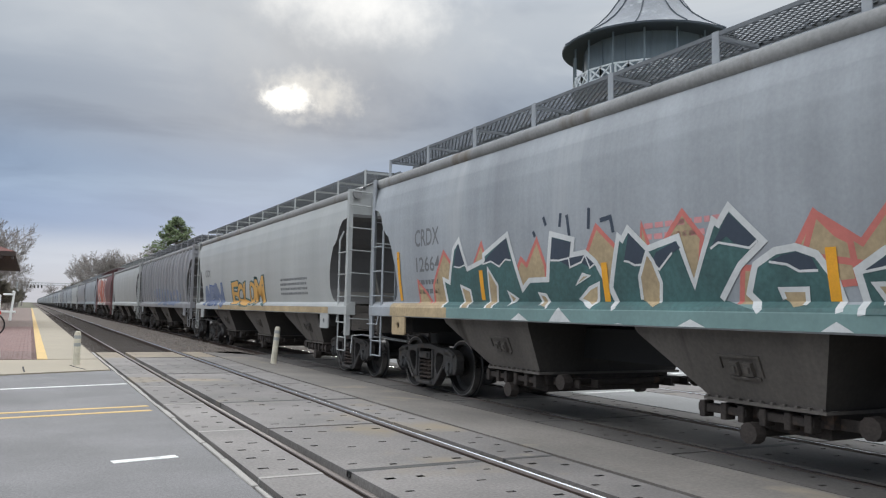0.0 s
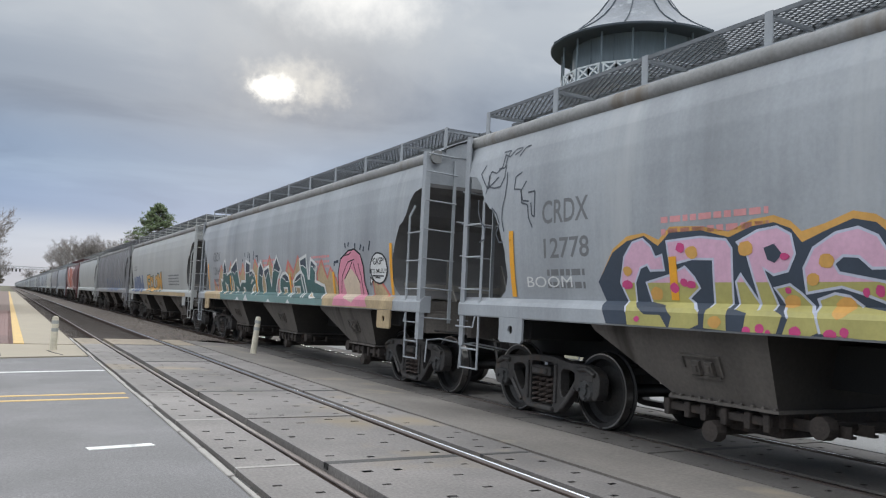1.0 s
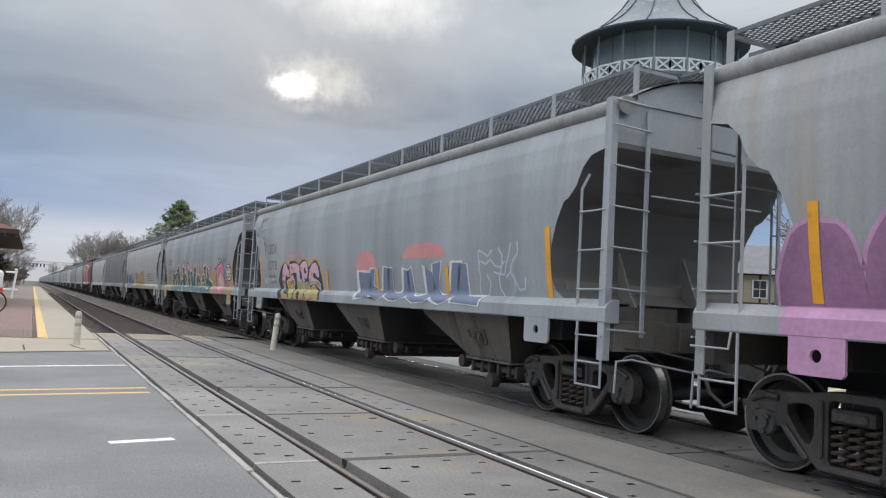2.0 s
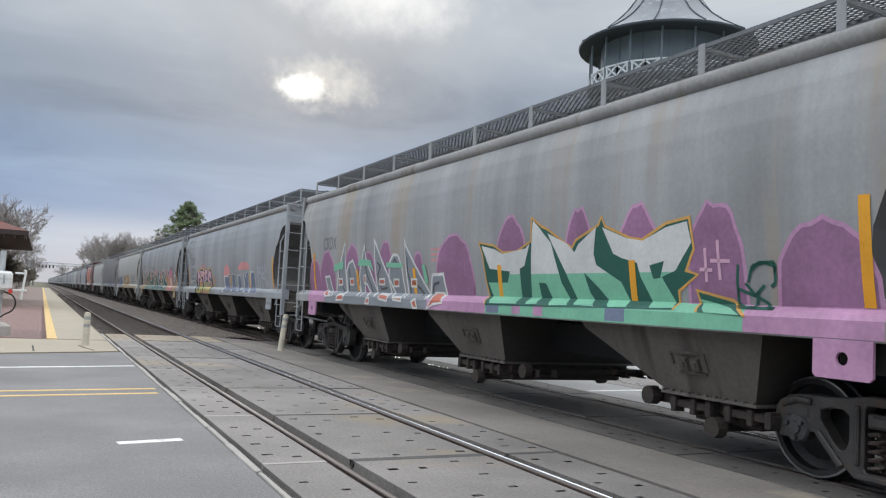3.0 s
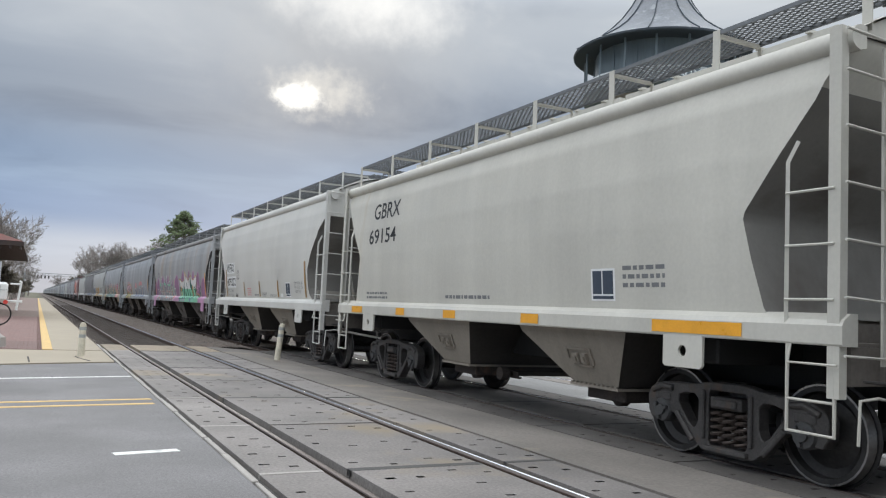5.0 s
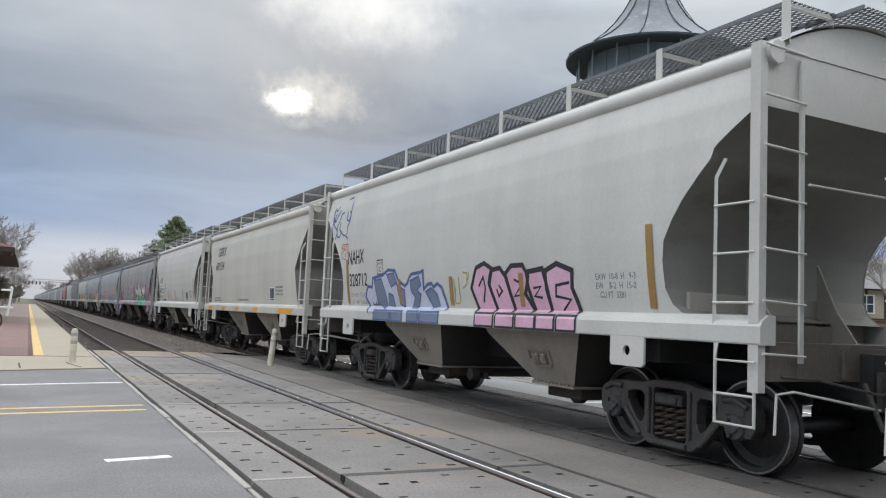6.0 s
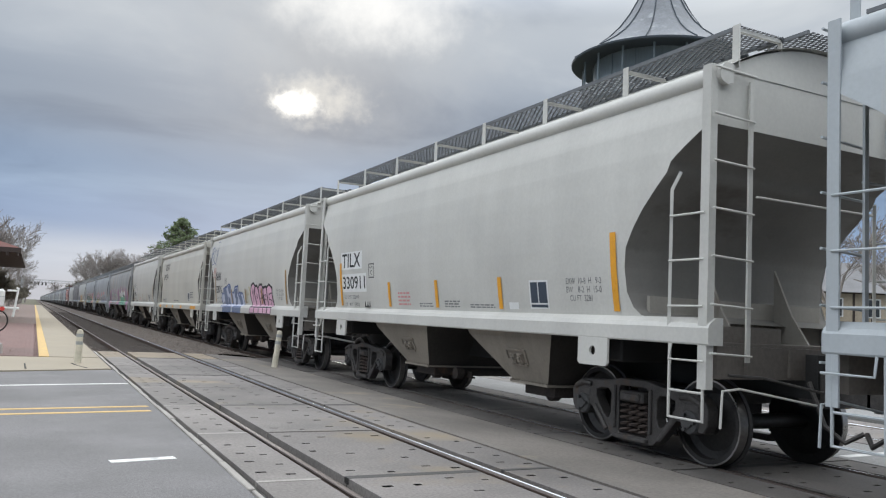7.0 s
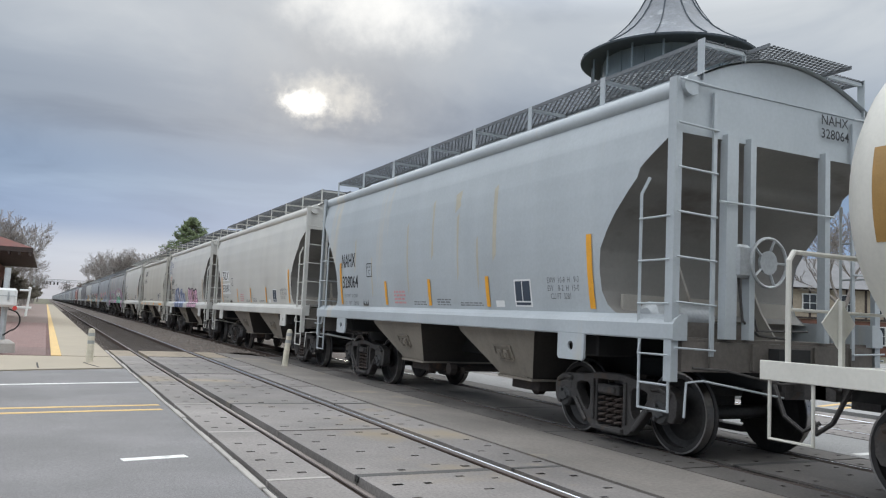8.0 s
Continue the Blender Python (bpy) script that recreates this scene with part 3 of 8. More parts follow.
# loose stones on the shoulder between the tracks
rng = random.Random(4)
bm = bmesh.new()
for k in range(2600):
    x, y = rng.choice((rng.gauss(5.1, 0.5), rng.gauss(5.1, 0.5), rng.gauss(1.75, 0.15), rng.gauss(4.2, 0.2))), CROSS_Y1 + 0.1 + rng.random() ** 1.6 * 34
    s = rng.uniform(0.02, 0.05)
    if not 1.5 < x < 6.1:
        continue
    zz = float(np.interp(x, [1.47, 1.9, 2.3, 3.6, 3.9, 4.3, 4.9, 5.4, 5.9, 6.2], [-0.14, -0.15, -0.17, -0.17, -0.14, -0.08, 0, 0, -0.08, -0.2]))
    c = Vector((x, y, zz + s * 0.3))
    vs = [bm.verts.new(c + Vector((u * s * rng.uniform(0.7, 1.4), v * s * rng.uniform(0.7, 1.4), w * s * rng.uniform(0.5, 1)))) for u, v, w in ((1, 0, 0), (0, 1, 0), (-1, 0, 0), (0, -1, 0), (0, 0, 1))]
    for i in range(4):
        bm.faces.new((vs[i], vs[(i + 1) % 4], vs[4]))
M["stones"] = material("loose_stones", (0.17, 0.145, 0.125), 0.95, vary=0.3, scale=8, fine=40)
tagged(part("ballast_stones", bm, M["stones"], None, "loose grey-brown stones lying on the ballast"), category="stones", kind="stuff")

# ---- the train ----
# half width of the curved side by height over the rail
SIDE = ((1.29, 1.470), (1.50, 1.500), (1.75, 1.545), (2.0, 1.580), (2.3, 1.608), (2.6, 1.622), (2.9, 1.625), (3.2, 1.612), (3.5, 1.575), (3.75, 1.51), (3.93, 1.44))
SIDE_FLAT = ((1.29, 1.50), (1.50, 1.52), (2.0, 1.56), (2.4, 1.58), (2.9, 1.58), (3.5, 1.54), (3.93, 1.44))
# how far the end is set back by height over the rail
CUT = {
    "long": ((1.50, 0.72), (1.54, 0.86), (1.62, 0.98), (1.80, 1.06), (2.15, 1.02), (2.45, 0.90), (2.68, 0.76), (2.72, 0.66), (2.85, 0.52), (3.05, 0.42), (3.18, 0.30), (3.24, 0.06), (3.93, 0.04)),
    "short": ((1.50, 0.80), (1.54, 0.95), (1.62, 1.06), (1.78, 1.14), (2.05, 1.15), (2.25, 1.12), (2.45, 1.00), (2.65, 0.84), (2.85, 0.64), (2.98, 0.50), (3.08, 0.46), (3.40, 0.06), (3.93, 0.04)),
    "straight": ((1.50, 0.70), (1.56, 0.74), (2.0, 0.86), (2.35, 0.94), (2.42, 0.92), (2.75, 0.66), (3.05, 0.42), (3.3, 0.26), (3.75, 0.06), (3.93, 0.04)),
}


class Kind:
    """The measures of one make of car. drop: how much lower its eave lies than that of the tallest."""

    def __init__(self, name, body, trucks, pitch, hoppers, cut, side, top, drop=0.0):
        self.name, self.half, self.trucks, self.pitch, self.hoppers, self.cut, self.top, self.drop = name, body / 2, trucks, pitch, hoppers, CUT[cut], top, drop
        self.lead = self.half - 0.1          # where drawings on the side begin
        self.side = [(z if z < 2.95 else 2.95 + (z - 2.95) * (0.98 - drop) / 0.98, w) for z, w in side]

    def w(self, z):
        return float(np.interp(z, [a for a, b in self.side], [b for a, b in self.side]))

    def back(self, z):
        b = float(np.interp(z, [a for a, b in self.cut], [b for a, b in self.cut]))
        return b + 0.1 * min(1.0, b / 0.4)


LONG = Kind("long", 16.2, 13.6, 17.35, ((5.40, 4.35, 3.12, 3.02), (1.0, 0.18, -1.10, -1.36), (-3.18, -4.38, -5.56, -5.86)), "long", SIDE, 4.20, 0.17)
SHORT = Kind("short", 11.6, 8.25, 12.68, ((2.65, 1.67, 0.84, 0.43), (-0.90, -1.82, -2.64, -3.07)), "short", SIDE, 4.40)
STRAIGHT = Kind("straight", 11.6, 8.25, 12.68, ((2.65, 1.67, 0.84, 0.43), (-0.90, -1.82, -2.64, -3.07)), "straight", SIDE_FLAT, 4.34, 0.12)


def roof_z(k, x):
    return 3.96 - k.drop + 0.40 * max(0.0, 1 - (abs(x) / 1.40) ** 2.0)


def levels(k):
    top = k.side[-1][0]
    return sorted({z for z, _ in k.cut if z < top} | {z for z, _ in k.side if z >= 1.5} | {1.5 + 0.09 * i for i in range(27) if 1.5 + 0.09 * i < top})


def build_shell(k, bm):
    """The two curved sides."""
    cols = 16
    for s in (-1, 1):
        rows = []
        for z in levels(k):
            e = k.half - k.back(z)
            rows.append([bm.verts.new((s * k.w(z), -e + 2 * e * i / cols, z)) for i in range(cols + 1)])
        for a, b in zip(rows, rows[1:]):
            for i in range(cols):
                bm.faces.new((a[i], a[i + 1], b[i + 1], b[i]))


def build_end(k, bm, s, slope):
    """One end between the sides: the upright upper sheet, or the slope sheet that runs in below it."""
    fold = 3.30 if k is LONG else 3.40
    rows = []
    for z in [z for z in levels(k) if z < fold] + [fold] if slope else [fold] + [z for z in levels(k) if z > fold]:
        e = s * (k.half - k.back(z) - 0.012)
        rows.append([bm.verts.new((k.w(z) * (u / 4 - 1), e, z)) for u in range(9)])
    for a, b in zip(rows, rows[1:]):
        for i in range(8):
            bm.faces.new((a[i], a[i + 1], b[i + 1], b[i]))
    if not slope:
        y, base = s * (k.half - 0.052), k.side[-1][0]
        top = [bm.verts.new((1.40 * (u / 8 - 1), y, roof_z(k, 1.40 * (u / 8 - 1)) - 0.004)) for u in range(17)]
        low = [bm.verts.new((1.40 * (u / 8 - 1), y, base)) for u in range(17)]
        for i in range(16):
            bm.faces.new((low[i], low[i + 1], top[i + 1], top[i]))


def build_roof(k, bm):
    rows = []
    for y in (-k.half, -k.half + 0.02, k.half - 0.02, k.half):
        rows.append([bm.verts.new((1.40 * (u / 8 - 1), y, roof_z(k, 1.40 * (u / 8 - 1)) + 0.02)) for u in range(17)])
    for a, b in zip(rows, rows[1:]):
        for i in range(16):
            bm.faces.new((a[i], a[i + 1], b[i + 1], b[i]))


def build_eave(k, bm):
    """The rounded top rail along both sides."""
    for s in (-1, 1):
        prof = [(1.36, 3.80), (1.44, 3.775), (1.50, 3.80), (1.532, 3.835), (1.538, 3.88), (1.525, 3.93), (1.49, 3.972), (1.44, 3.99), (1.36, 3.985)]
        ends = [[bm.verts.new((s * u, y, v - k.drop)) for u, v in prof] for y in (-k.half, k.half)]
        n = len(prof)
        for i in range(n):
            bm.faces.new((ends[0][i], ends[0][(i + 1) % n], ends[1][(i + 1) % n], ends[1][i]))
        bm.faces.new(ends[0])
        bm.faces.new(ends[1][::-1])


def build_sill(k, bm, s):
    """The side sill: a pressed beam with a sloping upper face."""
    prof = [(1.42, 1.27), (1.60, 1.27), (1.61, 1.285), (1.61, 1.43), (1.585, 1.475), (1.50, 1.53), (1.42, 1.53)]
    e = k.half - 0.02
    ends = [[bm.verts.new((s * u, y, v)) for u, v in prof] for y in (-e, e)]
    n = len(prof)
    for i in range(n):
        bm.faces.new((ends[0][i], ends[0][(i + 1) % n], ends[1][(i + 1) % n], ends[1][i]))
    bm.faces.new(ends[0])
    bm.faces.new(ends[1][::-1])


def bay_rings(bay):
    """Four rings of a bay from its lengths: leading edge at the top and bottom, trailing edge at the bottom and top."""
    lt, lb, tb, tt = bay
    return [[(-1.46, tt, 1.30), (1.46, tt, 1.30), (1.46, lt, 1.30), (-1.46, lt, 1.30)],
            [(-1.44, tt + (tb - tt) * 0.08, 1.20), (1.44, tt + (tb - tt) * 0.08, 1.20), (1.44, lt - (lt - lb) * 0.08, 1.20), (-1.44, lt - (lt - lb) * 0.08, 1.20)],
            [(-1.18, tb, BAY_LOW), (1.18, tb, BAY_LOW), (1.18, lb, BAY_LOW), (-1.18, lb, BAY_LOW)]]


BAY_LOW = 0.61


def build_hopper(bay, bm):
    """One bottom bay: the sides of an inverted, cut-off pyramid, with a bolted flange round the outlet."""
    rings = [[bm.verts.new(p) for p in r] for r in bay_rings(bay)]
    for a, b in zip(rings, rings[1:]):
        for i in (1, 3):
            bm.faces.new((a[i], a[(i + 1) % 4], b[(i + 1) % 4], b[i]))
    lt, lb, tb, tt = bay
    box(bm, -1.22, 1.22, tb - 0.04, lb + 0.04, BAY_LOW - 0.03, BAY_LOW)
    for i in range(11):
        y = tb + (lb - tb) * i / 10
        box(bm, -1.228, -1.19, y - 0.014, y + 0.014, BAY_LOW, BAY_LOW + 0.02)


def build_bay_slope(bay, bm):
    """The two slope sheets of a bay."""
    rings = [[bm.verts.new(p) for p in r] for r in bay_rings(bay)]
    for a, b in zip(rings, rings[1:]):
        for i in (0, 2):
            bm.faces.new((a[i], a[(i + 1) % 4], b[(i + 1) % 4], b[i]))


def build_gate(k, bay, bm):
    """The frame of the sliding outlet gate: a shallow box with a stepped lower lip."""
    lt, lb, tb, tt = bay
    box(bm, -1.06, 1.06, tb + 0.02, lb - 0.10, BAY_LOW - 0.17, BAY_LOW - 0.03)
    if k is LONG:
        box(bm, -0.98, 0.98, tb + 0.10, lb - 0.22, BAY_LOW - 0.27, BAY_LOW - 0.17)


def build_gate_rail(bm):
    """An angle on which the gate slides out."""
    box(bm, -0.035, 0.035, -0.62, 0.62, -0.05, -0.025)
    box(bm, -0.035, -0.010, -0.62, 0.62, -0.025, 0.05)


def build_capstan(bm):
    """The shaft that draws the gate, with a square-holed boss at each end."""
    lathe(bm, [(0.10, -1.22), (0.105, -1.10), (0.07, -1.07), (0.045, -1.03), (0.045, 1.03), (0.07, 1.07), (0.105, 1.10), (0.10, 1.22)], axis="x", steps=10)


def build_rack(bm):
    """The rack and its lock at the gate's edge."""
    box(bm, -0.06, 0.06, -0.30, 0.30, -0.04, 0.04)
    for y in (-0.26, -0.05, 0.22):
        box(bm, -0.09, 0.05, y - 0.035, y + 0.035, -0.09, 0.07)


def build_pocket(bm):
    """The raised rim of the vibrator pocket on the bay's side, with two cast lugs in it."""
    def slab(y0, y1, z0, z1, d):
        box(bm, -d, 0.004, y0, y1, z0, z1)
    for y0, y1, z0, z1 in ((-0.24, 0.24, 0.10, 0.125), (-0.24, -0.215, -0.08, 0.10), (0.215, 0.24, -0.02, 0.10), (-0.20, 0.16, -0.115, -0.09)):
        slab(y0, y1, z0, z1, 0.02)
    for y in (-0.10, 0.06):
        slab(y - 0.045, y + 0.045, -0.07, 0.06, 0.04)
        slab(y - 0.025, y + 0.025, -0.03, 0.03, 0.065)


def build_centre_sill(k, bm):
    e = k.pitch / 2 - 0.45
    box(bm, -0.24, 0.24, -e, e, 0.78, 1.22)
    box(bm, -0.5, 0.5, k.hoppers[-1][1], k.hoppers[0][2], 0.80, 1.20)


def build_body_bolster(bm):
    box(bm, -1.42, 1.42, -0.22, 0.22, 1.02, 1.27)


def build_end_sill(k, bm, s):
    """End sill and the shear plate over the truck."""
    e = s * (k.half - 0.10)
    box(bm, -1.46, 1.46, e - 0.05, e + 0.05, 0.96, 1.268)
    box(bm, -1.44, 1.44, min(s * (k.half - 1.3), e), max(s * (k.half - 1.3), e), 1.27, 1.30)
    for x in (-1.1, -0.5, 0.45, 1.05):
        box(bm, x, x + 0.05, min(e + s * 0.05, e + s * 0.08), max(e + s * 0.05, e + s * 0.08), 0.98, 1.25)
    box(bm, -1.30, -0.30, min(e - s * 0.5, e - s * 0.2), max(e - s * 0.5, e - s * 0.2), 1.30, 1.46)


def build_end_web(k, bm, s):
    """The upright web under the sloping end, and the stanchions before it."""
    e = s * (k.half - 1.10)
    box(bm, -1.35, 1.35, min(e, e - s * 0.05), max(e, e - s * 0.05), 1.30, 1.75)
    for x in (-0.55, 0.55):
        a, b = e, s * (k.half - 0.62)
        lo = [(a, 1.30), (b, 1.30), (s * (k.half - 0.85), 1.62), (a, 2.15)]
        extrude(bm, lo, x - 0.015, x + 0.015)


def build_stanchion(k, bm):
    box(bm, -0.04, 0.04, -0.05, 0.05, 1.30, 3.45 - k.drop)


def build_coupler(k, bm, s):
    e = k.pitch / 2
    y = s * (e - 0.5)
    box(bm, -0.20, 0.20, min(y - s * 0.2, y + s * 0.1), max(y - s * 0.2, y + s * 0.1), 0.70, 1.06)
    box(bm, -0.07, 0.07, min(y, s * (e - 0.08)), max(y, s * (e - 0.08)), 0.79, 0.94)
    box(bm, -0.16, 0.12, min(s * (e - 0.20), s * (e + 0.05)), max(s * (e - 0.20), s * (e + 0.05)), 0.74, 1.0)
    box(bm, 0.05, 0.16, min(s * (e - 0.22), s * (e + 0.10)), max(s * (e - 0.22), s * (e + 0.10)), 0.76, 0.98)
    pipe(bm, [(-0.3, s * (e - 0.5), 0.95), (-0.33, s * (e - 0.3), 0.55), (-0.30, s * (e - 0.1), 0.42), (-0.2, s * (e + 0.02), 0.52)], 0.05)
    pipe(bm, [(-1.35, s * (e - 0.55), 1.0), (-0.9, s * (e - 0.55), 0.98), (-0.3, s * (e - 0.35), 0.86), (0, s * (e - 0.15), 0.92)], 0.028)


def build_jack_pad(k, bm, s, sx):
    """The plate with a round hole that hangs under the sill above the truck."""
    y = s * (k.trucks / 2 - 0.05)
    ring = [(y + 0.055 * math.cos(a), 1.13 + 0.055 * math.sin(a)) for a in [2 * math.pi * i / 12 for i in range(12)]]
    out = [(y - 0.26, 1.28), (y + 0.26, 1.28), (y + 0.26, 1.00), (y + 0.23, 0.97), (y - 0.23, 0.97), (y - 0.26, 1.00)]
    for x0 in (-1.612 if sx < 0 else 1.582,):
        x1 = x0 + 0.03
        vo = [[bm.verts.new((x, *p)) for p in out] for x in (x0, x1)]
        vi = [[bm.verts.new((x, *p)) for p in ring] for x in (x0, x1)]
        for side in (0, 1):
            es = []
            for loop in (vo[side], vi[side]):
                for i in range(len(loop)):
                    es.append(bm.edges.get((loop[i], loop[(i + 1) % len(loop)])) or bm.edges.new((loop[i], loop[(i + 1) % len(loop)])))
            bmesh.ops.triangle_fill(bm, edges=es, use_beauty=True)
        for loop in (vo, vi):
            n = len(loop[0])
            for i in range(n):
                bm.faces.new((loop[0][i], loop[0][(i + 1) % n], loop[1][(i + 1) % n], loop[1][i]))


def build_post(k, bm, sx, sy):
    """The broad corner post of pressed steel."""
    x, y = sx * 1.60, sy * (k.half - 0.05)
    w = 0.11 * -sy
    box(bm, min(x, x - sx * 0.02), max(x, x - sx * 0.02), min(y, y + w), max(y, y + w), 0.86, 3.97 - k.drop)
    box(bm, min(x - sx * 0.021, x - sx * 0.09), max(x - sx * 0.021, x - sx * 0.09), min(y, y + sy * -0.016), max(y, y + sy * -0.016), 0.86, 3.97 - k.drop)


def build_stile(k, bm, sx, sy, end):
    """The inner upright of the side ladder, bent in at its top, or that of the end ladder."""
    if end:
        xe, ye = sx * 1.06, sy * (k.half - 0.03)
        box(bm, min(xe, xe + 0.05 * sx), max(xe, xe + 0.05 * sx), ye - 0.012, ye + 0.012, 1.12, 3.86 - k.drop)
    else:
        inner = sy * (k.half - 0.56)
        pipe(bm, [(sx * 1.52, inner + sy * 0.05, 2.98), (sx * 1.585, inner, 2.80), (sx * 1.585, inner, 1.40)], 0.045, 4)


def build_rung(bm, a, b):
    beam(bm, a, b, 0.024, 0.024, 6)


def build_stirrup(k, bm, sx, sy):
    x, a, b = sx * 1.585, sy * (k.half - 0.10), sy * (k.half - 0.54)
    pipe(bm, [(x, a, 1.30), (x, a, 0.56), (x, b, 0.56), (x, b, 1.30)], 0.034, 6)
    beam(bm, (x, a, 0.82), (x, b, 0.82), 0.026, 0.026, 6)


def build_grab(k, bm, sx, sy):
    x, y, b = sx * 1.585, sy * (k.half - 0.10), sy * (k.half - 0.54)
    pipe(bm, [(x + sx * 0.03, b + sy * 0.05, 1.27), (x + sx * 0.06, b + sy * 0.05, 1.12), (x + sx * 0.06, y + sy * 0.06, 1.12)], 0.024, 6)


def add_ladders(k, car, post, sx, sy, mat):
    """Side and end ladder that share the corner post, with the stirrup below."""
    tag = k.name + "%d%d" % (sx, sy)
    for end in (False, True):
        place("ladder_stile", shared(tag + "stile%d" % end, lambda b: build_stile(k, b, sx, sy, end)), mat, post)
    side, last, inner = sx * 1.605, sy * (k.half - 0.10), sy * (k.half - 0.56)
    mesh = shared(tag + "rung", lambda b: build_rung(b, (side, last, 0), (side, inner, 0)))
    for i in range(3):
        place("rung", mesh, mat, post, m=Matrix.Translation((0, 0, 1.635 + 0.447 * i)))
    mesh = shared(tag + "end_rung", lambda b: build_rung(b, (sx * 1.60, sy * k.half, 0.02), (sx * 1.06, sy * k.half, 0)))
    for i in range(7):
        place("rung", mesh, mat, post, m=Matrix.Translation((0, 0, 1.18 + 0.455 * i - (k.drop if i > 5 else 0))))
    place("stirrup_step", shared(tag + "stirrup", lambda b: build_stirrup(k, b, sx, sy)), mat, car)
    place("grab_iron", shared(tag + "grab", lambda b: build_grab(k, b, sx, sy)), mat, car)


def build_cut_lever(k, bm, s):
    """The uncoupling rod across the end."""
    y = s * (k.half + 0.06)
    pipe(bm, [(-1.52, y, 0.52), (-1.50, y, 0.86), (-1.28, y, 0.88), (-0.25, y + s * 0.1, 0.72)], 0.026, 6)


def build_end_grab(k, bm, s):
    """The long handhold across the end."""
    y = s * (k.half + 0.02)
    pipe(bm, [(-1.05, y, 2.72), (-0.9, y, 2.72), (0.7, y, 2.72)], 0.026, 6)


def build_grating(k, bm):
    """Open metal treads: two long walks on the roof and the cross walks at the ends."""
    def tread(x0, x1, y0, y1, z, cell=0.125):
        for x in (x0, x1):
            box(bm, x - 0.010, x + 0.010, y0, y1, z - 0.03, z + 0.012)
        w = x1 - x0
        n = int((y1 - y0) / cell)
        for i in range(-int(2 * w / cell) - 1, n + 1):
            for d in (1, -1):
                a, b = y0 + i * cell, y0 + i * cell + 2 * w
                ta, tb = max(0.0, (y0 - a) / (b - a)), min(1.0, (y1 - a) / (b - a))
                if tb - ta < 0.05:
                    continue
                p = [(x0 + w * t if d > 0 else x1 - w * t, a + (b - a) * t, z) for t in (ta, tb)]
                beam(bm, p[0], p[1], 0.016, 0.008)
    for s in (-1, 1):
        tread(min(s * 1.26, s * 0.66), max(s * 1.26, s * 0.66), -k.half + 0.02, k.half - 0.02, k.top)
    for s in (-1, 1):
        e = s * (k.half - 0.35)
        tread(-0.64, 0.64, min(e, e + s * 0.62), max(e, e + s * 0.62), k.top - 0.01)


def build_walk_support(k, bm, s):
    box(bm, min(s * 1.275, s * 1.262), max(s * 1.275, s * 1.262), -0.045, 0.045, 3.98 - k.drop, k.top + 0.02)
    box(bm, min(s * 1.26, s * 0.64), max(s * 1.26, s * 0.64), -0.02, 0.02, k.top - 0.05, k.top - 0.012)
    box(bm, min(s * 0.66, s * 0.64), max(s * 0.66, s * 0.64), -0.02, 0.02, roof_z(k, 0.65), k.top - 0.05)


def build_hatch(k, bm):
    e = k.half - 0.9
    n = 4 if k is LONG else 3
    for i in range(n):
        a = -e + 2 * e * i / n + 0.06
        b = -e + 2 * e * (i + 1) / n - 0.06
        box(bm, -0.42, 0.42, a, b, roof_z(k, 0.4), 4.50 - k.drop)
        for j in range(5):
            y = a + (b - a) * (j + 0.5) / 5
            box(bm, -0.46, 0.46, y - 0.03, y + 0.03, 4.50 - k.drop, 4.53 - k.drop)


# -- trucks --
def build_side_frame(bm):
    """The cast side frame: a bowed top member, thick arms down to the spring seat, two windows and the open spring pocket."""
    x0, x1 = -1.05, -0.90
    half = [(0.20, 0.11), (0.33, 0.125), (0.43, 0.20), (0.58, 0.37), (0.69, 0.44), (0.79, 0.44), (0.80, 0.52), (0.98, 0.52), (0.99, 0.36), (1.07, 0.36), (1.12, 0.44), (1.13, 0.60), (1.09, 0.68), (0.98, 0.74), (0.82, 0.765), (0.60, 0.765), (0.40, 0.785), (0.20, 0.82)]
    out = half + [(-y, z) for y, z in half[::-1]]
    tri = [(0.66, 0.645), (0.56, 0.675), (0.44, 0.675), (0.385, 0.63), (0.385, 0.42), (0.42, 0.34), (0.46, 0.33), (0.52, 0.38), (0.66, 0.56)]
    windows = [tri, [(-y, z) for y, z in tri], [(-0.22, 0.735), (0.22, 0.735), (0.245, 0.70), (0.245, 0.22), (0.22, 0.19), (-0.22, 0.19), (-0.245, 0.22), (-0.245, 0.70)]]
    loops = []
    for lp in [out] + windows:
        loops.append([[bm.verts.new((x, y, z)) for y, z in lp] for x in (x0, x1)])
    for side in (0, 1):
        es = []
        for lp in loops:
            v = lp[side]
            for i in range(len(v)):
                es.append(bm.edges.get((v[i], v[(i + 1) % len(v)])) or bm.edges.new((v[i], v[(i + 1) % len(v)])))
        bmesh.ops.triangle_fill(bm, edges=es, use_beauty=True)
    for lp in loops:
        n = len(lp[0])
        for i in range(n):
            bm.faces.new((lp[0][i], lp[0][(i + 1) % n], lp[1][(i + 1) % n], lp[1][i]))
    # cast ribs: the column guides, the spring seat's lip and the rounded roof over each bearing
    for s in (-1, 1):
        beam(bm, (x0 - 0.012, s * 0.30, 0.24), (x0 - 0.012, s * 0.30, 0.73), 0.05, 0.05, 8)
        beam(bm, (x0 - 0.010, s * 0.44, 0.20), (x0 - 0.010, s * 0.68, 0.46), 0.05, 0.07, 8)
        pipe(bm, [(x0 - 0.005, s * 0.74, 0.70), (x0 - 0.005, s * 0.89, 0.715), (x0 - 0.005, s * 1.05, 0.65)], 0.07, 8)
    box(bm, x0 - 0.05, x0 + 0.01, -0.27, 0.27, 0.135, 0.185)


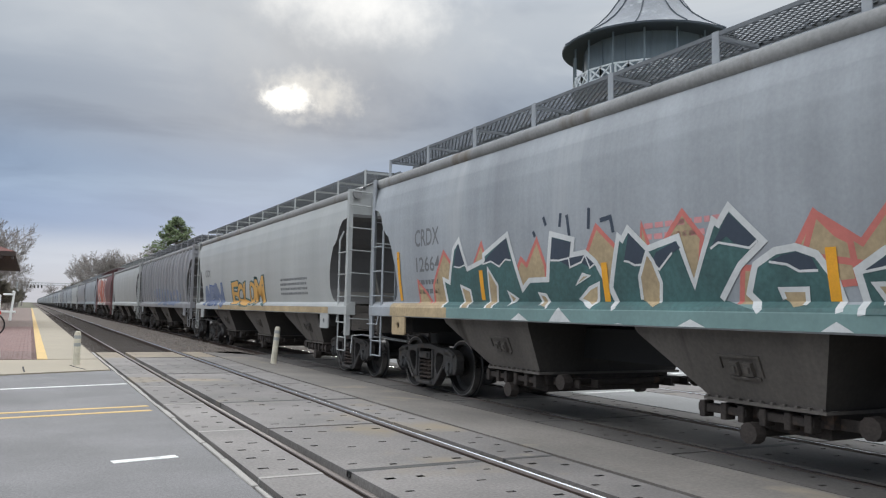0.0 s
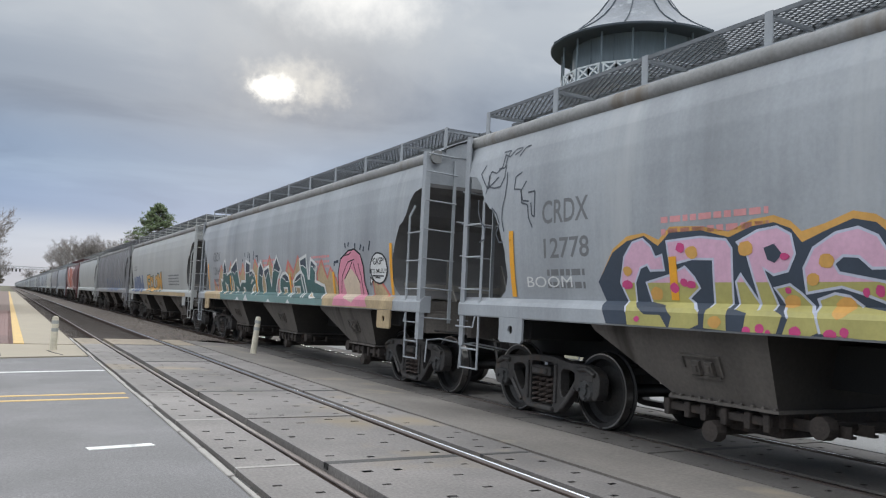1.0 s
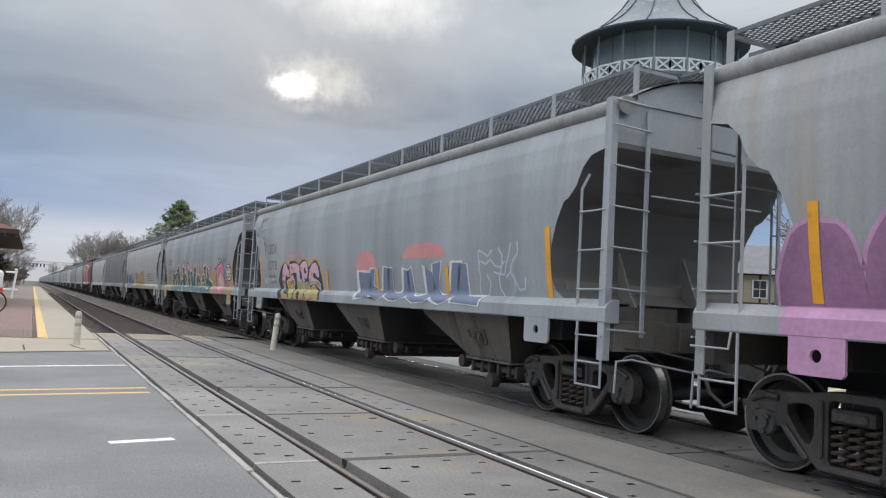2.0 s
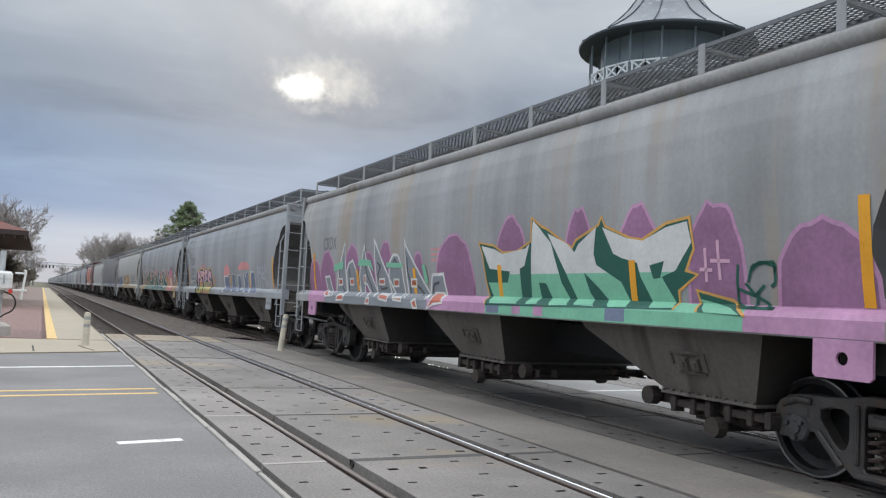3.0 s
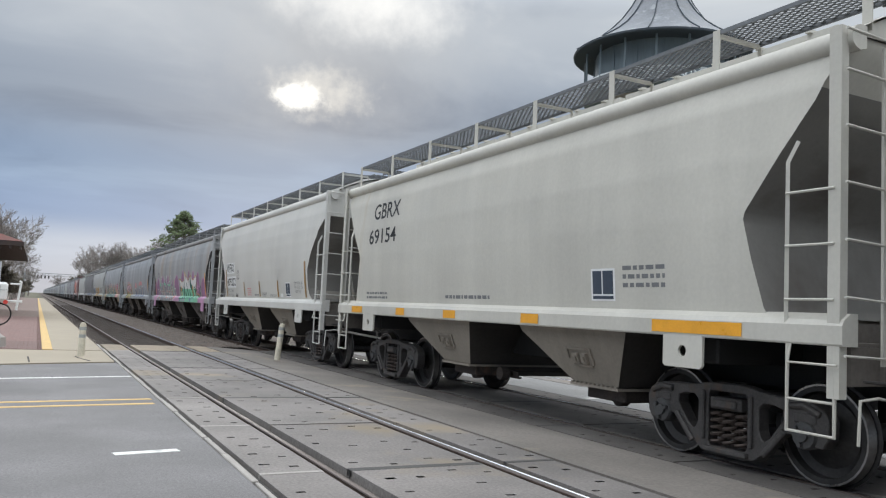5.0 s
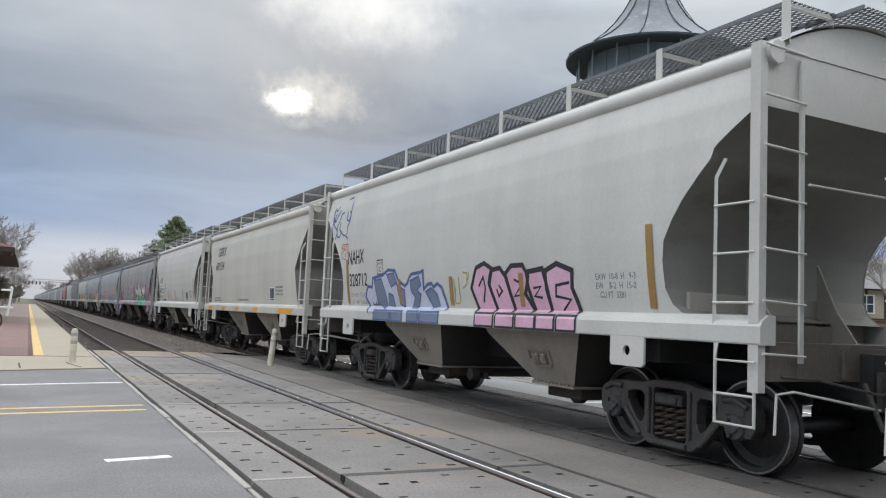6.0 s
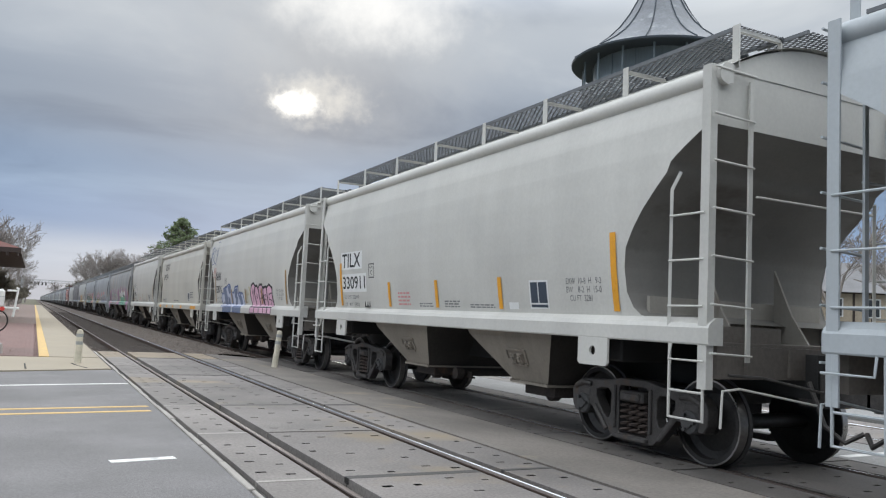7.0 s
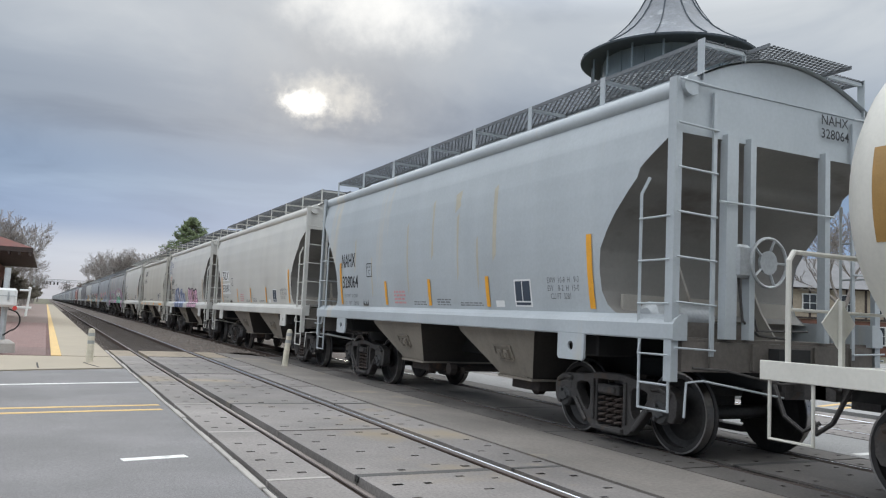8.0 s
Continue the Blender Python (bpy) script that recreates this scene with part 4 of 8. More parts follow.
def build_bolster(bm):
    box(bm, -1.08, 1.08, -0.20, 0.20, 0.56, 0.68)
    box(bm, -0.85, 0.85, -0.17, 0.17, 0.44, 0.74)
    for s in (-1, 1):
        box(bm, s * 1.09 - 0.02, s * 1.09 + 0.02, -0.15, 0.15, 0.575, 0.665)


def build_spring(bm):
    """One coil spring."""
    turns, r, z0, z1 = 5, 0.062, 0.21, 0.55
    pts = [(r * math.cos(2 * math.pi * i / 8), r * math.sin(2 * math.pi * i / 8), z0 + (z1 - z0) * i / (8 * turns)) for i in range(8 * turns + 1)]
    pipe(bm, pts, 0.034, 5)


def build_wheelset(bm):
    """Two wheels with flanges on one axle, turning about x."""
    for s in (-1, 1):
        prof = [(0.02, 0.80), (0.13, 0.80), (0.135, 0.76), (0.17, 0.745), (0.30, 0.705), (0.375, 0.735), (0.385, 0.815), (0.448, 0.815), (0.452, 0.78), (0.455, 0.72), (0.462, 0.70), (0.484, 0.69), (0.482, 0.675), (0.455, 0.672), (0.385, 0.675), (0.375, 0.68), (0.30, 0.66), (0.16, 0.66), (0.02, 0.66)]
        lathe(bm, [(r, s * h) for r, h in prof], (0, 0, 0), "x", 32)
    lathe(bm, [(0.08, -0.78), (0.085, 0.0), (0.08, 0.78)], (0, 0, 0), "x", 12)


def build_rim(bm):
    """The worn tread and rim face."""
    lathe(bm, [(0.432, -0.8165), (0.450, -0.8165), (0.4545, -0.78), (0.4575, -0.72)], (0, 0, 0), "x", 32, closed=True)


def build_cap(bm):
    """A bearing's end cap with three bolts."""
    lathe(bm, [(0.125, -0.92), (0.13, -1.05), (0.115, -1.075), (0.06, -1.08), (0.055, -1.10)], (0, 0, 0), "x", 14)
    for i in range(3):
        a = 2 * math.pi * i / 3
        lathe(bm, [(0.022, -1.07), (0.022, -1.115)], (0, 0.085 * math.cos(a), 0.085 * math.sin(a)), "x", 6)


def build_adapter(bm):
    box(bm, -0.08, 0.08, -0.13, 0.13, 0.55, 0.66)


def build_brake_beam(bm):
    for s in (-1, 1):
        beam(bm, (-0.74, s * 0.36, 0.38), (0.74, s * 0.36, 0.38), 0.08, 0.10)
        for x in (-0.76, 0.76):
            box(bm, x - 0.05, x + 0.05, min(s * 0.38, s * 0.45), max(s * 0.38, s * 0.45), 0.26, 0.58)


WHEEL_R = 0.4575
TURNING = []


def add_truck(car, y, turning, prefix=""):
    m = Matrix.Translation((0, y, 0))
    place("side_frame", shared("side_frame", build_side_frame, bevel=0.012), M["steel"], car, m=m)
    place("side_frame", shared("side_frame", build_side_frame), M["steel"], car, m=m @ pose(0, 0, 0, 0, 0, 180))
    place("truck_bolster", shared("bolster", build_bolster, bevel=0.015), M["steel"], car, m=m)
    place("brake_beam", shared("brake_beam", build_brake_beam), M["black"], car, m=m)
    for dy in (-0.155, 0.0, 0.155):
        for dx in (-1.0, -0.9):
            place("coil_spring", shared("spring", build_spring, smooth=True), M["spring"], car, "rusty coil spring" if dx < -0.95 else "", m @ Matrix.Translation((dx, dy, 0)))
    for sx in (-1, 1):
        for dy in (-0.89, 0.89):
            place("bearing_adapter", shared("adapter", build_adapter, bevel=0.02), M["steel"], car, m=m @ Matrix.Translation((sx * 0.98, dy, 0)))
    for dy in (-0.89, 0.89):
        ws = place("wheelset", shared("wheelset", build_wheelset, smooth=True), M["wheel"], car, "dark steel wheels on an axle", m @ Matrix.Translation((0, dy, WHEEL_R)))
        for turn in (0, 180):
            place("wheel_tread", shared("wheel_tread", build_rim, smooth=True), M["tread"], ws, m=pose(0, 0, 0, 0, 0, turn))
            place("bearing_cap", shared("bearing_cap", build_cap), M["cap"], ws, "grey bearing cap with three bolts", pose(0, 0, 0, 0, 0, turn))
        if turning:
            TURNING.append((ws, y + dy))


CARS = []


def build_far_truck(b):
    """Two axles with their wheels between plain side frames."""
    for y in (-0.88, 0.88):
        for x in (-0.75, 0.75):
            lathe(b, [(0.05, x - 0.06), (WHEEL_R, x - 0.06), (WHEEL_R, x + 0.06), (0.05, x + 0.06)], (0, y, WHEEL_R), "x", 16)
    for x in (-0.98, 0.98):
        extrude(b, [(-1.1, 0.38), (-0.5, 0.2), (0.5, 0.2), (1.1, 0.38), (1.1, 0.58), (0.4, 0.75), (-0.4, 0.75), (-1.1, 0.58)], x - 0.06, x + 0.06)
    box(b, -0.95, 0.95, -0.2, 0.2, 0.4, 0.85)


def hopper_car(k, s, paint, label, turning=True, trim=None, under=None, roof=None, dirty=None, plain=False):
    """A covered hopper car whose middle passes y = s at the start; plain: the far ones, without small fittings."""
    trim, under = trim or paint, under or paint
    car = root("hopper_car", label, "railway car", "cars of the freight train", Matrix.Translation((TRAIN_X, s, TRAIN_Z)))
    CARS.append((car, s))

    def add(name, build, mat, text="", smooth=False, key="", bevel=0.0, m=None, parent=None):
        return place(name, shared(k.name + "_" + name + key, build, smooth, bevel), mat, parent or car, text, m)

    body = add("body", lambda b: build_shell(k, b), paint, smooth=True)
    add("roof", lambda b: build_roof(k, b), roof or paint, smooth=True)
    add("top_rail", lambda b: build_eave(k, b), PAINT["rail_grime"] if k is LONG else trim, "grimy rounded top rail" if k is LONG else "", smooth=True)
    for sx in (-1, 1):
        add("side_sill", lambda b: build_sill(k, b, sx), trim, key=str(sx))
    if plain:
        for i, bay in enumerate(k.hoppers):
            add("hopper_bay", lambda b: build_hopper(bay, b), under, key=str(i))
        for sy in (-1, 1):
            add("end_sheet", lambda b: build_end(k, b, sy, False), paint, key=str(sy), smooth=True)
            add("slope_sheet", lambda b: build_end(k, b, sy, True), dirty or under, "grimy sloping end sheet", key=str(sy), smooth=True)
            add("corner_post", lambda b: [build_post(k, b, sx, sy) for sx in (-1, 1)], trim, key="pair%d" % sy)
            add("truck", build_far_truck, M["steel"], "dark cast steel truck", m=Matrix.Translation((0, sy * k.trucks / 2, 0)))
        add("roof_walk", lambda b: build_grating(k, b), M["grating"], "open steel grating walk")
        return car
    for i, bay in enumerate(k.hoppers):
        lt, lb, tb, tt = bay
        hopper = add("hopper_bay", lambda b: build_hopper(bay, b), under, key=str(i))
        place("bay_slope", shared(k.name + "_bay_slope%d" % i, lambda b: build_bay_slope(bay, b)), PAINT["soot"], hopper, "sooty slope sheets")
        lean = math.atan2(0.26, 0.59)
        place("vibrator_pocket", shared("vibrator_pocket", build_pocket), under, hopper, m=Matrix.Translation((-1.322, (lb + tb) / 2 + 0.12, 0.93)) @ Matrix.Rotation(-lean, 4, "Y"))
        gate = add("outlet_gate", lambda b: build_gate(k, bay, b), M["gate"], "dark rusty outlet gate", key=str(i), bevel=0.012)
        # the gates slide out towards the middle of the next space
        way = 1 if k is LONG and i == 2 else -1
        end, near = (lb, tb) if way > 0 else (tb, lb)
        for x in (-0.92, -0.62, 0.62, 0.92) if k is LONG else (-0.62, 0.62):
            place("gate_rail", shared("gate_rail", build_gate_rail), M["gate"], gate, m=Matrix.Translation((x, end - way * 0.08, BAY_LOW - 0.12)))
        place("capstan", shared("capstan", build_capstan, smooth=True), M["gate"], gate, "rusty gate shaft with square-holed bosses", Matrix.Translation((0 if k is LONG else 0.3, near + way * 0.50, BAY_LOW - (0.29 if k is LONG else 0.14))))
        place("capstan", shared("capstan", build_capstan, smooth=True), M["gate"], gate, "rusty gate shaft with square-holed bosses", Matrix.Translation((0.1 if k is LONG else 0.35, end + way * 0.36, BAY_LOW - 0.10)))
        for d in (0.12, 0.85) if k is LONG else ():
            place("gate_rack", shared("gate_rack", build_rack, bevel=0.008), M["gate"], gate, m=Matrix.Translation((-1.10, near + way * d, BAY_LOW - 0.12)))
    add("centre_sill", lambda b: build_centre_sill(k, b), M["black"])
    for sy in (-1, 1):
        add("end_sheet", lambda b: build_end(k, b, sy, False), paint, key=str(sy), smooth=True)
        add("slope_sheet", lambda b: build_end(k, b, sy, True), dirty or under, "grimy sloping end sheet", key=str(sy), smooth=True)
        add("end_web", lambda b: build_end_web(k, b, sy), PAINT["web_grey"] if k is LONG else PAINT["web_cream"], "rust-streaked end web", key=str(sy))
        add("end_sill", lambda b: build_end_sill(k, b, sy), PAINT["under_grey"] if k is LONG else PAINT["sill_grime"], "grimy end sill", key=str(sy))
        add("coupler", lambda b: build_coupler(k, b, sy), M["steel"], key=str(sy))
        add("cut_lever", lambda b: build_cut_lever(k, b, sy), trim, key=str(sy))
        add("end_handhold", lambda b: build_end_grab(k, b, sy), trim, key=str(sy))
        for sx in (-1, 1):
            add("jacking_pad", lambda b: build_jack_pad(k, b, sy, sx), trim, key="%d%d" % (sx, sy))
            post = add("corner_post", lambda b: build_post(k, b, sx, sy), trim, key="%d%d" % (sx, sy))
            add_ladders(k, car, post, sx, sy, trim)
    walkway = add("roof_walk", lambda b: build_grating(k, b), M["grating"], "open steel grating walk")
    n = int(round(2 * k.half / 1.62))
    for sx in (-1, 1):
        for i in range(n + 1):
            y = -k.half + 0.06 + (2 * k.half - 0.12) * i / n
            add("walk_support", lambda b: build_walk_support(k, b, sx), trim, key=str(sx), m=Matrix.Translation((0, y, 0)))
    add("hatch_cover", lambda b: build_hatch(k, b), roof or paint)
    for sy in (-1, 1):
        place("body_bolster", shared("body_bolster", build_body_bolster, bevel=0.02), M["black"], car, m=Matrix.Translation((0, sy * k.trucks / 2, 0)))
        add_truck(car, sy * k.trucks / 2, turning)
    return car


def paint(name, rgb, streak=0.10, stain=None, stain_at=0.62, rough=0.5, vary=0.06):
    return material(name, rgb, rough, vary=vary, scale=1.1, fine=25, streak=streak, stain=stain, stain_at=stain_at)


PAINT = dict(
    grey=paint("weathered_grey_paint", (0.33, 0.35, 0.37), 0.24, (0.40, 0.415, 0.425), 0.58, vary=0.09),
    brown_grey=paint("rust_streaked_grey_paint", (0.33, 0.34, 0.345), 0.30, (0.33, 0.285, 0.235), 0.53, vary=0.09),
    cream=paint("cream_white_paint", (0.56, 0.555, 0.52), 0.08),
    cool=paint("cool_white_paint", (0.405, 0.44, 0.46), 0.07, (0.50, 0.46, 0.38), 0.60),
    pale=paint("pale_grey_paint", (0.41, 0.42, 0.41), 0.10),
    ribbed=paint("dull_grey_paint", (0.27, 0.27, 0.28), 0.2),
    red=paint("faded_red_paint", (0.16, 0.065, 0.065), 0.2),
    ivory=paint("ivory_paint", (0.53, 0.515, 0.46), 0.10, (0.47, 0.42, 0.33), 0.64),
    web_grey=paint("dusty_grey_web", (0.24, 0.225, 0.20), 0.2, (0.12, 0.09, 0.07), 0.6, rough=0.8),
    web_cream=paint("rusty_cream_web", (0.33, 0.31, 0.275), 0.2, (0.17, 0.11, 0.08), 0.58, rough=0.8),
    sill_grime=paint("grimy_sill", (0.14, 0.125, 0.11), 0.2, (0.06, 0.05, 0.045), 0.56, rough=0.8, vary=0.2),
    rail_grime=paint("grimy_top_rail_paint", (0.24, 0.24, 0.235), 0.1, (0.16, 0.135, 0.11), 0.56, rough=0.75, vary=0.2),
    black=paint("sooty_black_paint", (0.05, 0.05, 0.05), 0.1),
    # underside paints are darker than the bodies, with darker stains
    under_grey=paint("stained_grey_underside", (0.125, 0.112, 0.10), 0.3, (0.045, 0.038, 0.032), 0.55, rough=0.8, vary=0.2),
    # near-black tone paints in the shade between the bays, with some grime
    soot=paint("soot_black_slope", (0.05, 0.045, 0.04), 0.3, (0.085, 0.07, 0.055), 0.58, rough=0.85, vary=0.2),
    # end slope paints: shade under the overhang is in the colour, besides grime
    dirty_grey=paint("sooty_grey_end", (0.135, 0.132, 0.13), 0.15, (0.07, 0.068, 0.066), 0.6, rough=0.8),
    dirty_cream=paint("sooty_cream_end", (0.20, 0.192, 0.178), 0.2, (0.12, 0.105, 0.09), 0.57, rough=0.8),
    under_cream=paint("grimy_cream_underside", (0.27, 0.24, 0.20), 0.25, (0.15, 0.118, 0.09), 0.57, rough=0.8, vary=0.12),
)
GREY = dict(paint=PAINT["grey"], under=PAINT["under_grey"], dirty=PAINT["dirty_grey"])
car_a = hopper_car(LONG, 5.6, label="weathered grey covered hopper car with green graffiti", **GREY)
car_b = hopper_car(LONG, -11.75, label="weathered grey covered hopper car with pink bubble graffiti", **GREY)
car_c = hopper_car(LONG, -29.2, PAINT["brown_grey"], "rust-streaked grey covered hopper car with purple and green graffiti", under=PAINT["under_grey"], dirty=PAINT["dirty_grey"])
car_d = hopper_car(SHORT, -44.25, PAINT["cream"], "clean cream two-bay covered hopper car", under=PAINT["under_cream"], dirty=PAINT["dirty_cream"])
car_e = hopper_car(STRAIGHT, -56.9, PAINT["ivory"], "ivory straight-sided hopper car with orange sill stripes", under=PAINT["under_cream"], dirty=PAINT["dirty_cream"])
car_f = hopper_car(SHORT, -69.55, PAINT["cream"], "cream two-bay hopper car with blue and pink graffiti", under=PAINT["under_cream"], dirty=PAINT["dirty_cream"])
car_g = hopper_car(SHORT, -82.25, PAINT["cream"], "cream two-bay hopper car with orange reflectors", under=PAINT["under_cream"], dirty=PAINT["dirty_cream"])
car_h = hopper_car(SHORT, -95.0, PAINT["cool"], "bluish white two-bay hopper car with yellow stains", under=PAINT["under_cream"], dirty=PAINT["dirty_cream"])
AHEAD = [("pale", "pale grey covered hopper car with orange graffiti"), ("ribbed", "dull grey covered hopper car"), ("pale", "pale grey covered hopper car"), ("red", "faded red covered hopper car")]
AHEAD += [(("grey", "ribbed", "pale", "grey")[i % 4], "grey covered hopper car far along the train") for i in range(43)] + [("black", "black car at the far end of the train")]
far_cars = []
for i, (tone, text) in enumerate(AHEAD):
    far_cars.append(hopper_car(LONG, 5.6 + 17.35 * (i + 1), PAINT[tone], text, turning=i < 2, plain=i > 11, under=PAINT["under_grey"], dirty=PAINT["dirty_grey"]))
# -- lettering, reflectors and graffiti on the car sides --
def spray(name, rgb, vary=0.10):
    return material(name, rgb, 0.6, vary=vary, scale=2.2, fine=20, streak=0.07)


INK = dict(
    black=spray("black_paint", (0.02, 0.022, 0.025)), white=spray("white_spray", (0.62, 0.63, 0.62)), plate=material("white_marking_paint", (0.72, 0.73, 0.72), 0.5, vary=0.04),
    orange=material("orange_reflector", (0.78, 0.36, 0.025), 0.35, vary=0.08), brown=material("faded_brown_reflector", (0.33, 0.19, 0.055), 0.45, vary=0.1), teal=spray("teal_spray", (0.055, 0.125, 0.122), 0.28),
    navy=spray("navy_spray", (0.04, 0.055, 0.08)), peach=spray("peach_spray", (0.50, 0.24, 0.15), 0.2), salmon=spray("salmon_spray", (0.56, 0.17, 0.14)), tan=spray("tan_spray", (0.42, 0.32, 0.19), 0.2),
    pink=spray("pink_spray", (0.62, 0.24, 0.32)), rose=spray("pale_pink_spray", (0.66, 0.40, 0.52)), magenta=spray("magenta_spray", (0.55, 0.06, 0.20)), gold=spray("yellow_orange_spray", (0.62, 0.34, 0.09)),
    olive=spray("olive_yellow_spray", (0.42, 0.38, 0.13)), purple=spray("purple_spray", (0.29, 0.145, 0.255), 0.18), violet=spray("bright_violet_edge", (0.49, 0.265, 0.42), 0.15), mint=spray("mint_spray", (0.20, 0.50, 0.34)),
    green=spray("dark_green_spray", (0.015, 0.10, 0.075)), silver=spray("silver_grey_spray", (0.24, 0.26, 0.285)), blue=spray("blue_spray", (0.075, 0.12, 0.27)), steelblue=spray("grey_blue_spray", (0.17, 0.205, 0.29)),
    lavender=spray("lavender_spray", (0.50, 0.53, 0.63)), red=spray("brick_red_spray", (0.50, 0.15, 0.10)), skin=spray("pale_cream_spray", (0.58, 0.47, 0.36)), faint=spray("faint_grey_print", (0.16, 0.165, 0.17)),
    slate=spray("dark_slate_spray", (0.075, 0.085, 0.10)), ochre=spray("pale_ochre_stain", (0.46, 0.425, 0.335), 0.06), pinkred=spray("faded_red_print", (0.62, 0.28, 0.28)), aqua=spray("pale_teal_spray", (0.17, 0.27, 0.26)),
)


def surface_x(k, z):
    """Half width of the outer face at a height, the sill included."""
    if z >= 1.53:
        return k.w(z)
    return float(np.interp(z, [1.43, 1.475, 1.53], [1.612, 1.588, 1.505]))


LETTERS = {}


def text_bm(words, offset=0.0):
    """The letters as a flat mesh, one unit high."""
    if (words, offset) not in LETTERS:
        cu = bpy.data.curves.new("letters", "FONT")
        cu.body, cu.size, cu.offset, cu.resolution_u = words, 1.0, offset, 3
        ob = bpy.data.objects.new("letters", cu)
        LETTERS[words, offset] = bpy.data.meshes.new_from_object(ob)
        bpy.data.objects.remove(ob)
        bpy.data.curves.remove(cu)
    bm = bmesh.new()
    bm.from_mesh(LETTERS[words, offset])
    return bm


def fit_box(bm, u0, u1, v0, v1, ref=None):
    xs, ys = [v.co.x for v in bm.verts], [v.co.y for v in bm.verts]
    x0, x1, y0, y1 = ref or (min(xs), max(xs), min(ys), max(ys))
    for v in bm.verts:
        v.co.x = u0 + (v.co.x - x0) / (x1 - x0) * (u1 - u0)
        v.co.y = v0 + (v.co.y - y0) / (y1 - y0) * (v1 - v0)
    return (x0, x1, y0, y1)


def poly_bm(*loops):
    bm = bmesh.new()
    for pts in loops:
        f = bm.faces.new([bm.verts.new((u, v, 0)) for u, v in pts])
        bmesh.ops.triangulate(bm, faces=[f])
    return bm


def join_bm(a, b):
    me = bpy.data.meshes.new("join")
    b.to_mesh(me)
    b.free()
    a.from_mesh(me)
    bpy.data.meshes.remove(me)
    return a


def decal(car, k, name, bm, mat, lift=1, label="", step=0.07):
    """Lay a flat drawing (u from the leading end, v over the rail) on the car's curved side as a coat of paint."""
    if not bm.verts:
        bm.free()
        return
    lo, hi = min(v.co.y for v in bm.verts), max(v.co.y for v in bm.verts)
    cuts = [1.43, 1.475, 1.53] + [1.53 + step * i for i in range(1, 40)]
    for c in cuts:
        if lo < c < hi:
            bmesh.ops.bisect_plane(bm, geom=bm.verts[:] + bm.edges[:] + bm.faces[:], plane_co=(0, c, 0), plane_no=(0, 1, 0))
    for v in bm.verts:
        u, z = v.co.x, v.co.y
        v.co = (-(surface_x(k, z) + 0.0022 * lift), k.lead - u, z)
    me = bpy.data.meshes.new(name)
    bm.to_mesh(me)
    bm.free()
    return place(name, me, mat, car, label)


def lettering(car, k, words, u0, u1, v0, v1, mat="black", lift=1, offset=0.012, name="lettering"):
    bm = text_bm(words, offset)
    fit_box(bm, u0, u1, v0, v1)
    return decal(car, k, name, bm, INK[mat], lift, "")


def rect(u0, u1, v0, v1):
    return [(u0, v0), (u1, v0), (u1, v1), (u0, v1)]


def bars(car, k, u0, u1, v0, v1, rows, mat="faint", rng_seed=1):
    """Small print that cannot be read: rows of short bars."""
    r = random.Random(rng_seed)
    loops, h = [], (v1 - v0) / (rows * 2 - 1)
    for i in range(rows):
        u = u0
        while u < u1 - 0.03:
            w = min(r.uniform(0.05, 0.16), u1 - u)
            loops.append(rect(u, u + w, v0 + 2 * i * h, v0 + 2 * i * h + h))
            u += w + 0.03
    return decal(car, k, "small_print", poly_bm(*loops), INK[mat], 1, "")


def reflectors(car, k, at, mat="orange"):
    for u, v0, v1 in at:
        decal(car, k, "reflector", poly_bm(rect(u, u + 0.10, v0, v1)), INK[mat], 5, "vertical orange reflector strip")


def plate_c(car, k, u, v):
    """The small framed clearance mark."""
    bm = poly_bm(rect(u, u + 0.27, v, v + 0.018), rect(u, u + 0.27, v + 0.25, v + 0.268), rect(u, u + 0.018, v + 0.018, v + 0.25), rect(u + 0.252, u + 0.27, v + 0.018, v + 0.25))
    decal(car, k, "clearance_frame", bm, INK["black"], 1)
    lettering(car, k, "PLATE", u + 0.05, u + 0.22, v + 0.175, v + 0.215, "black", 1, 0.0)
    lettering(car, k, "C", u + 0.10, u + 0.17, v + 0.05, v + 0.14)


def test_sign(car, k, u, v, w=0.42, h=0.36):
    decal(car, k, "sign_plate", poly_bm(rect(u, u + w, v, v + h)), INK["plate"], 1)
    decal(car, k, "sign_panel", poly_bm(rect(u + 0.03, u + w * 0.45, v + 0.075, v + h - 0.025), rect(u + w * 0.5, u + w - 0.03, v + 0.075, v + h - 0.025), rect(u + 0.03, u + w - 0.03, v + 0.02, v + 0.055)), INK["navy"], 2, "dark inspection panel")


def card_holder(car, k, u, v):
    bm = bmesh.new()
    y, x = k.lead - u, -surface_x(k, v)
    box(bm, x - 0.02, x + 0.01, y - 0.24, y, v, v + 0.02)
    box(bm, x - 0.02, x + 0.01, y - 0.24, y, v + 0.12, v + 0.14)
    for d in (0.0, 0.12, 0.225):
        box(bm, x - 0.02, x + 0.01, y - d - 0.015, y - d, v + 0.02, v + 0.12)
    part("card_holder", bm, M["steel"], car)


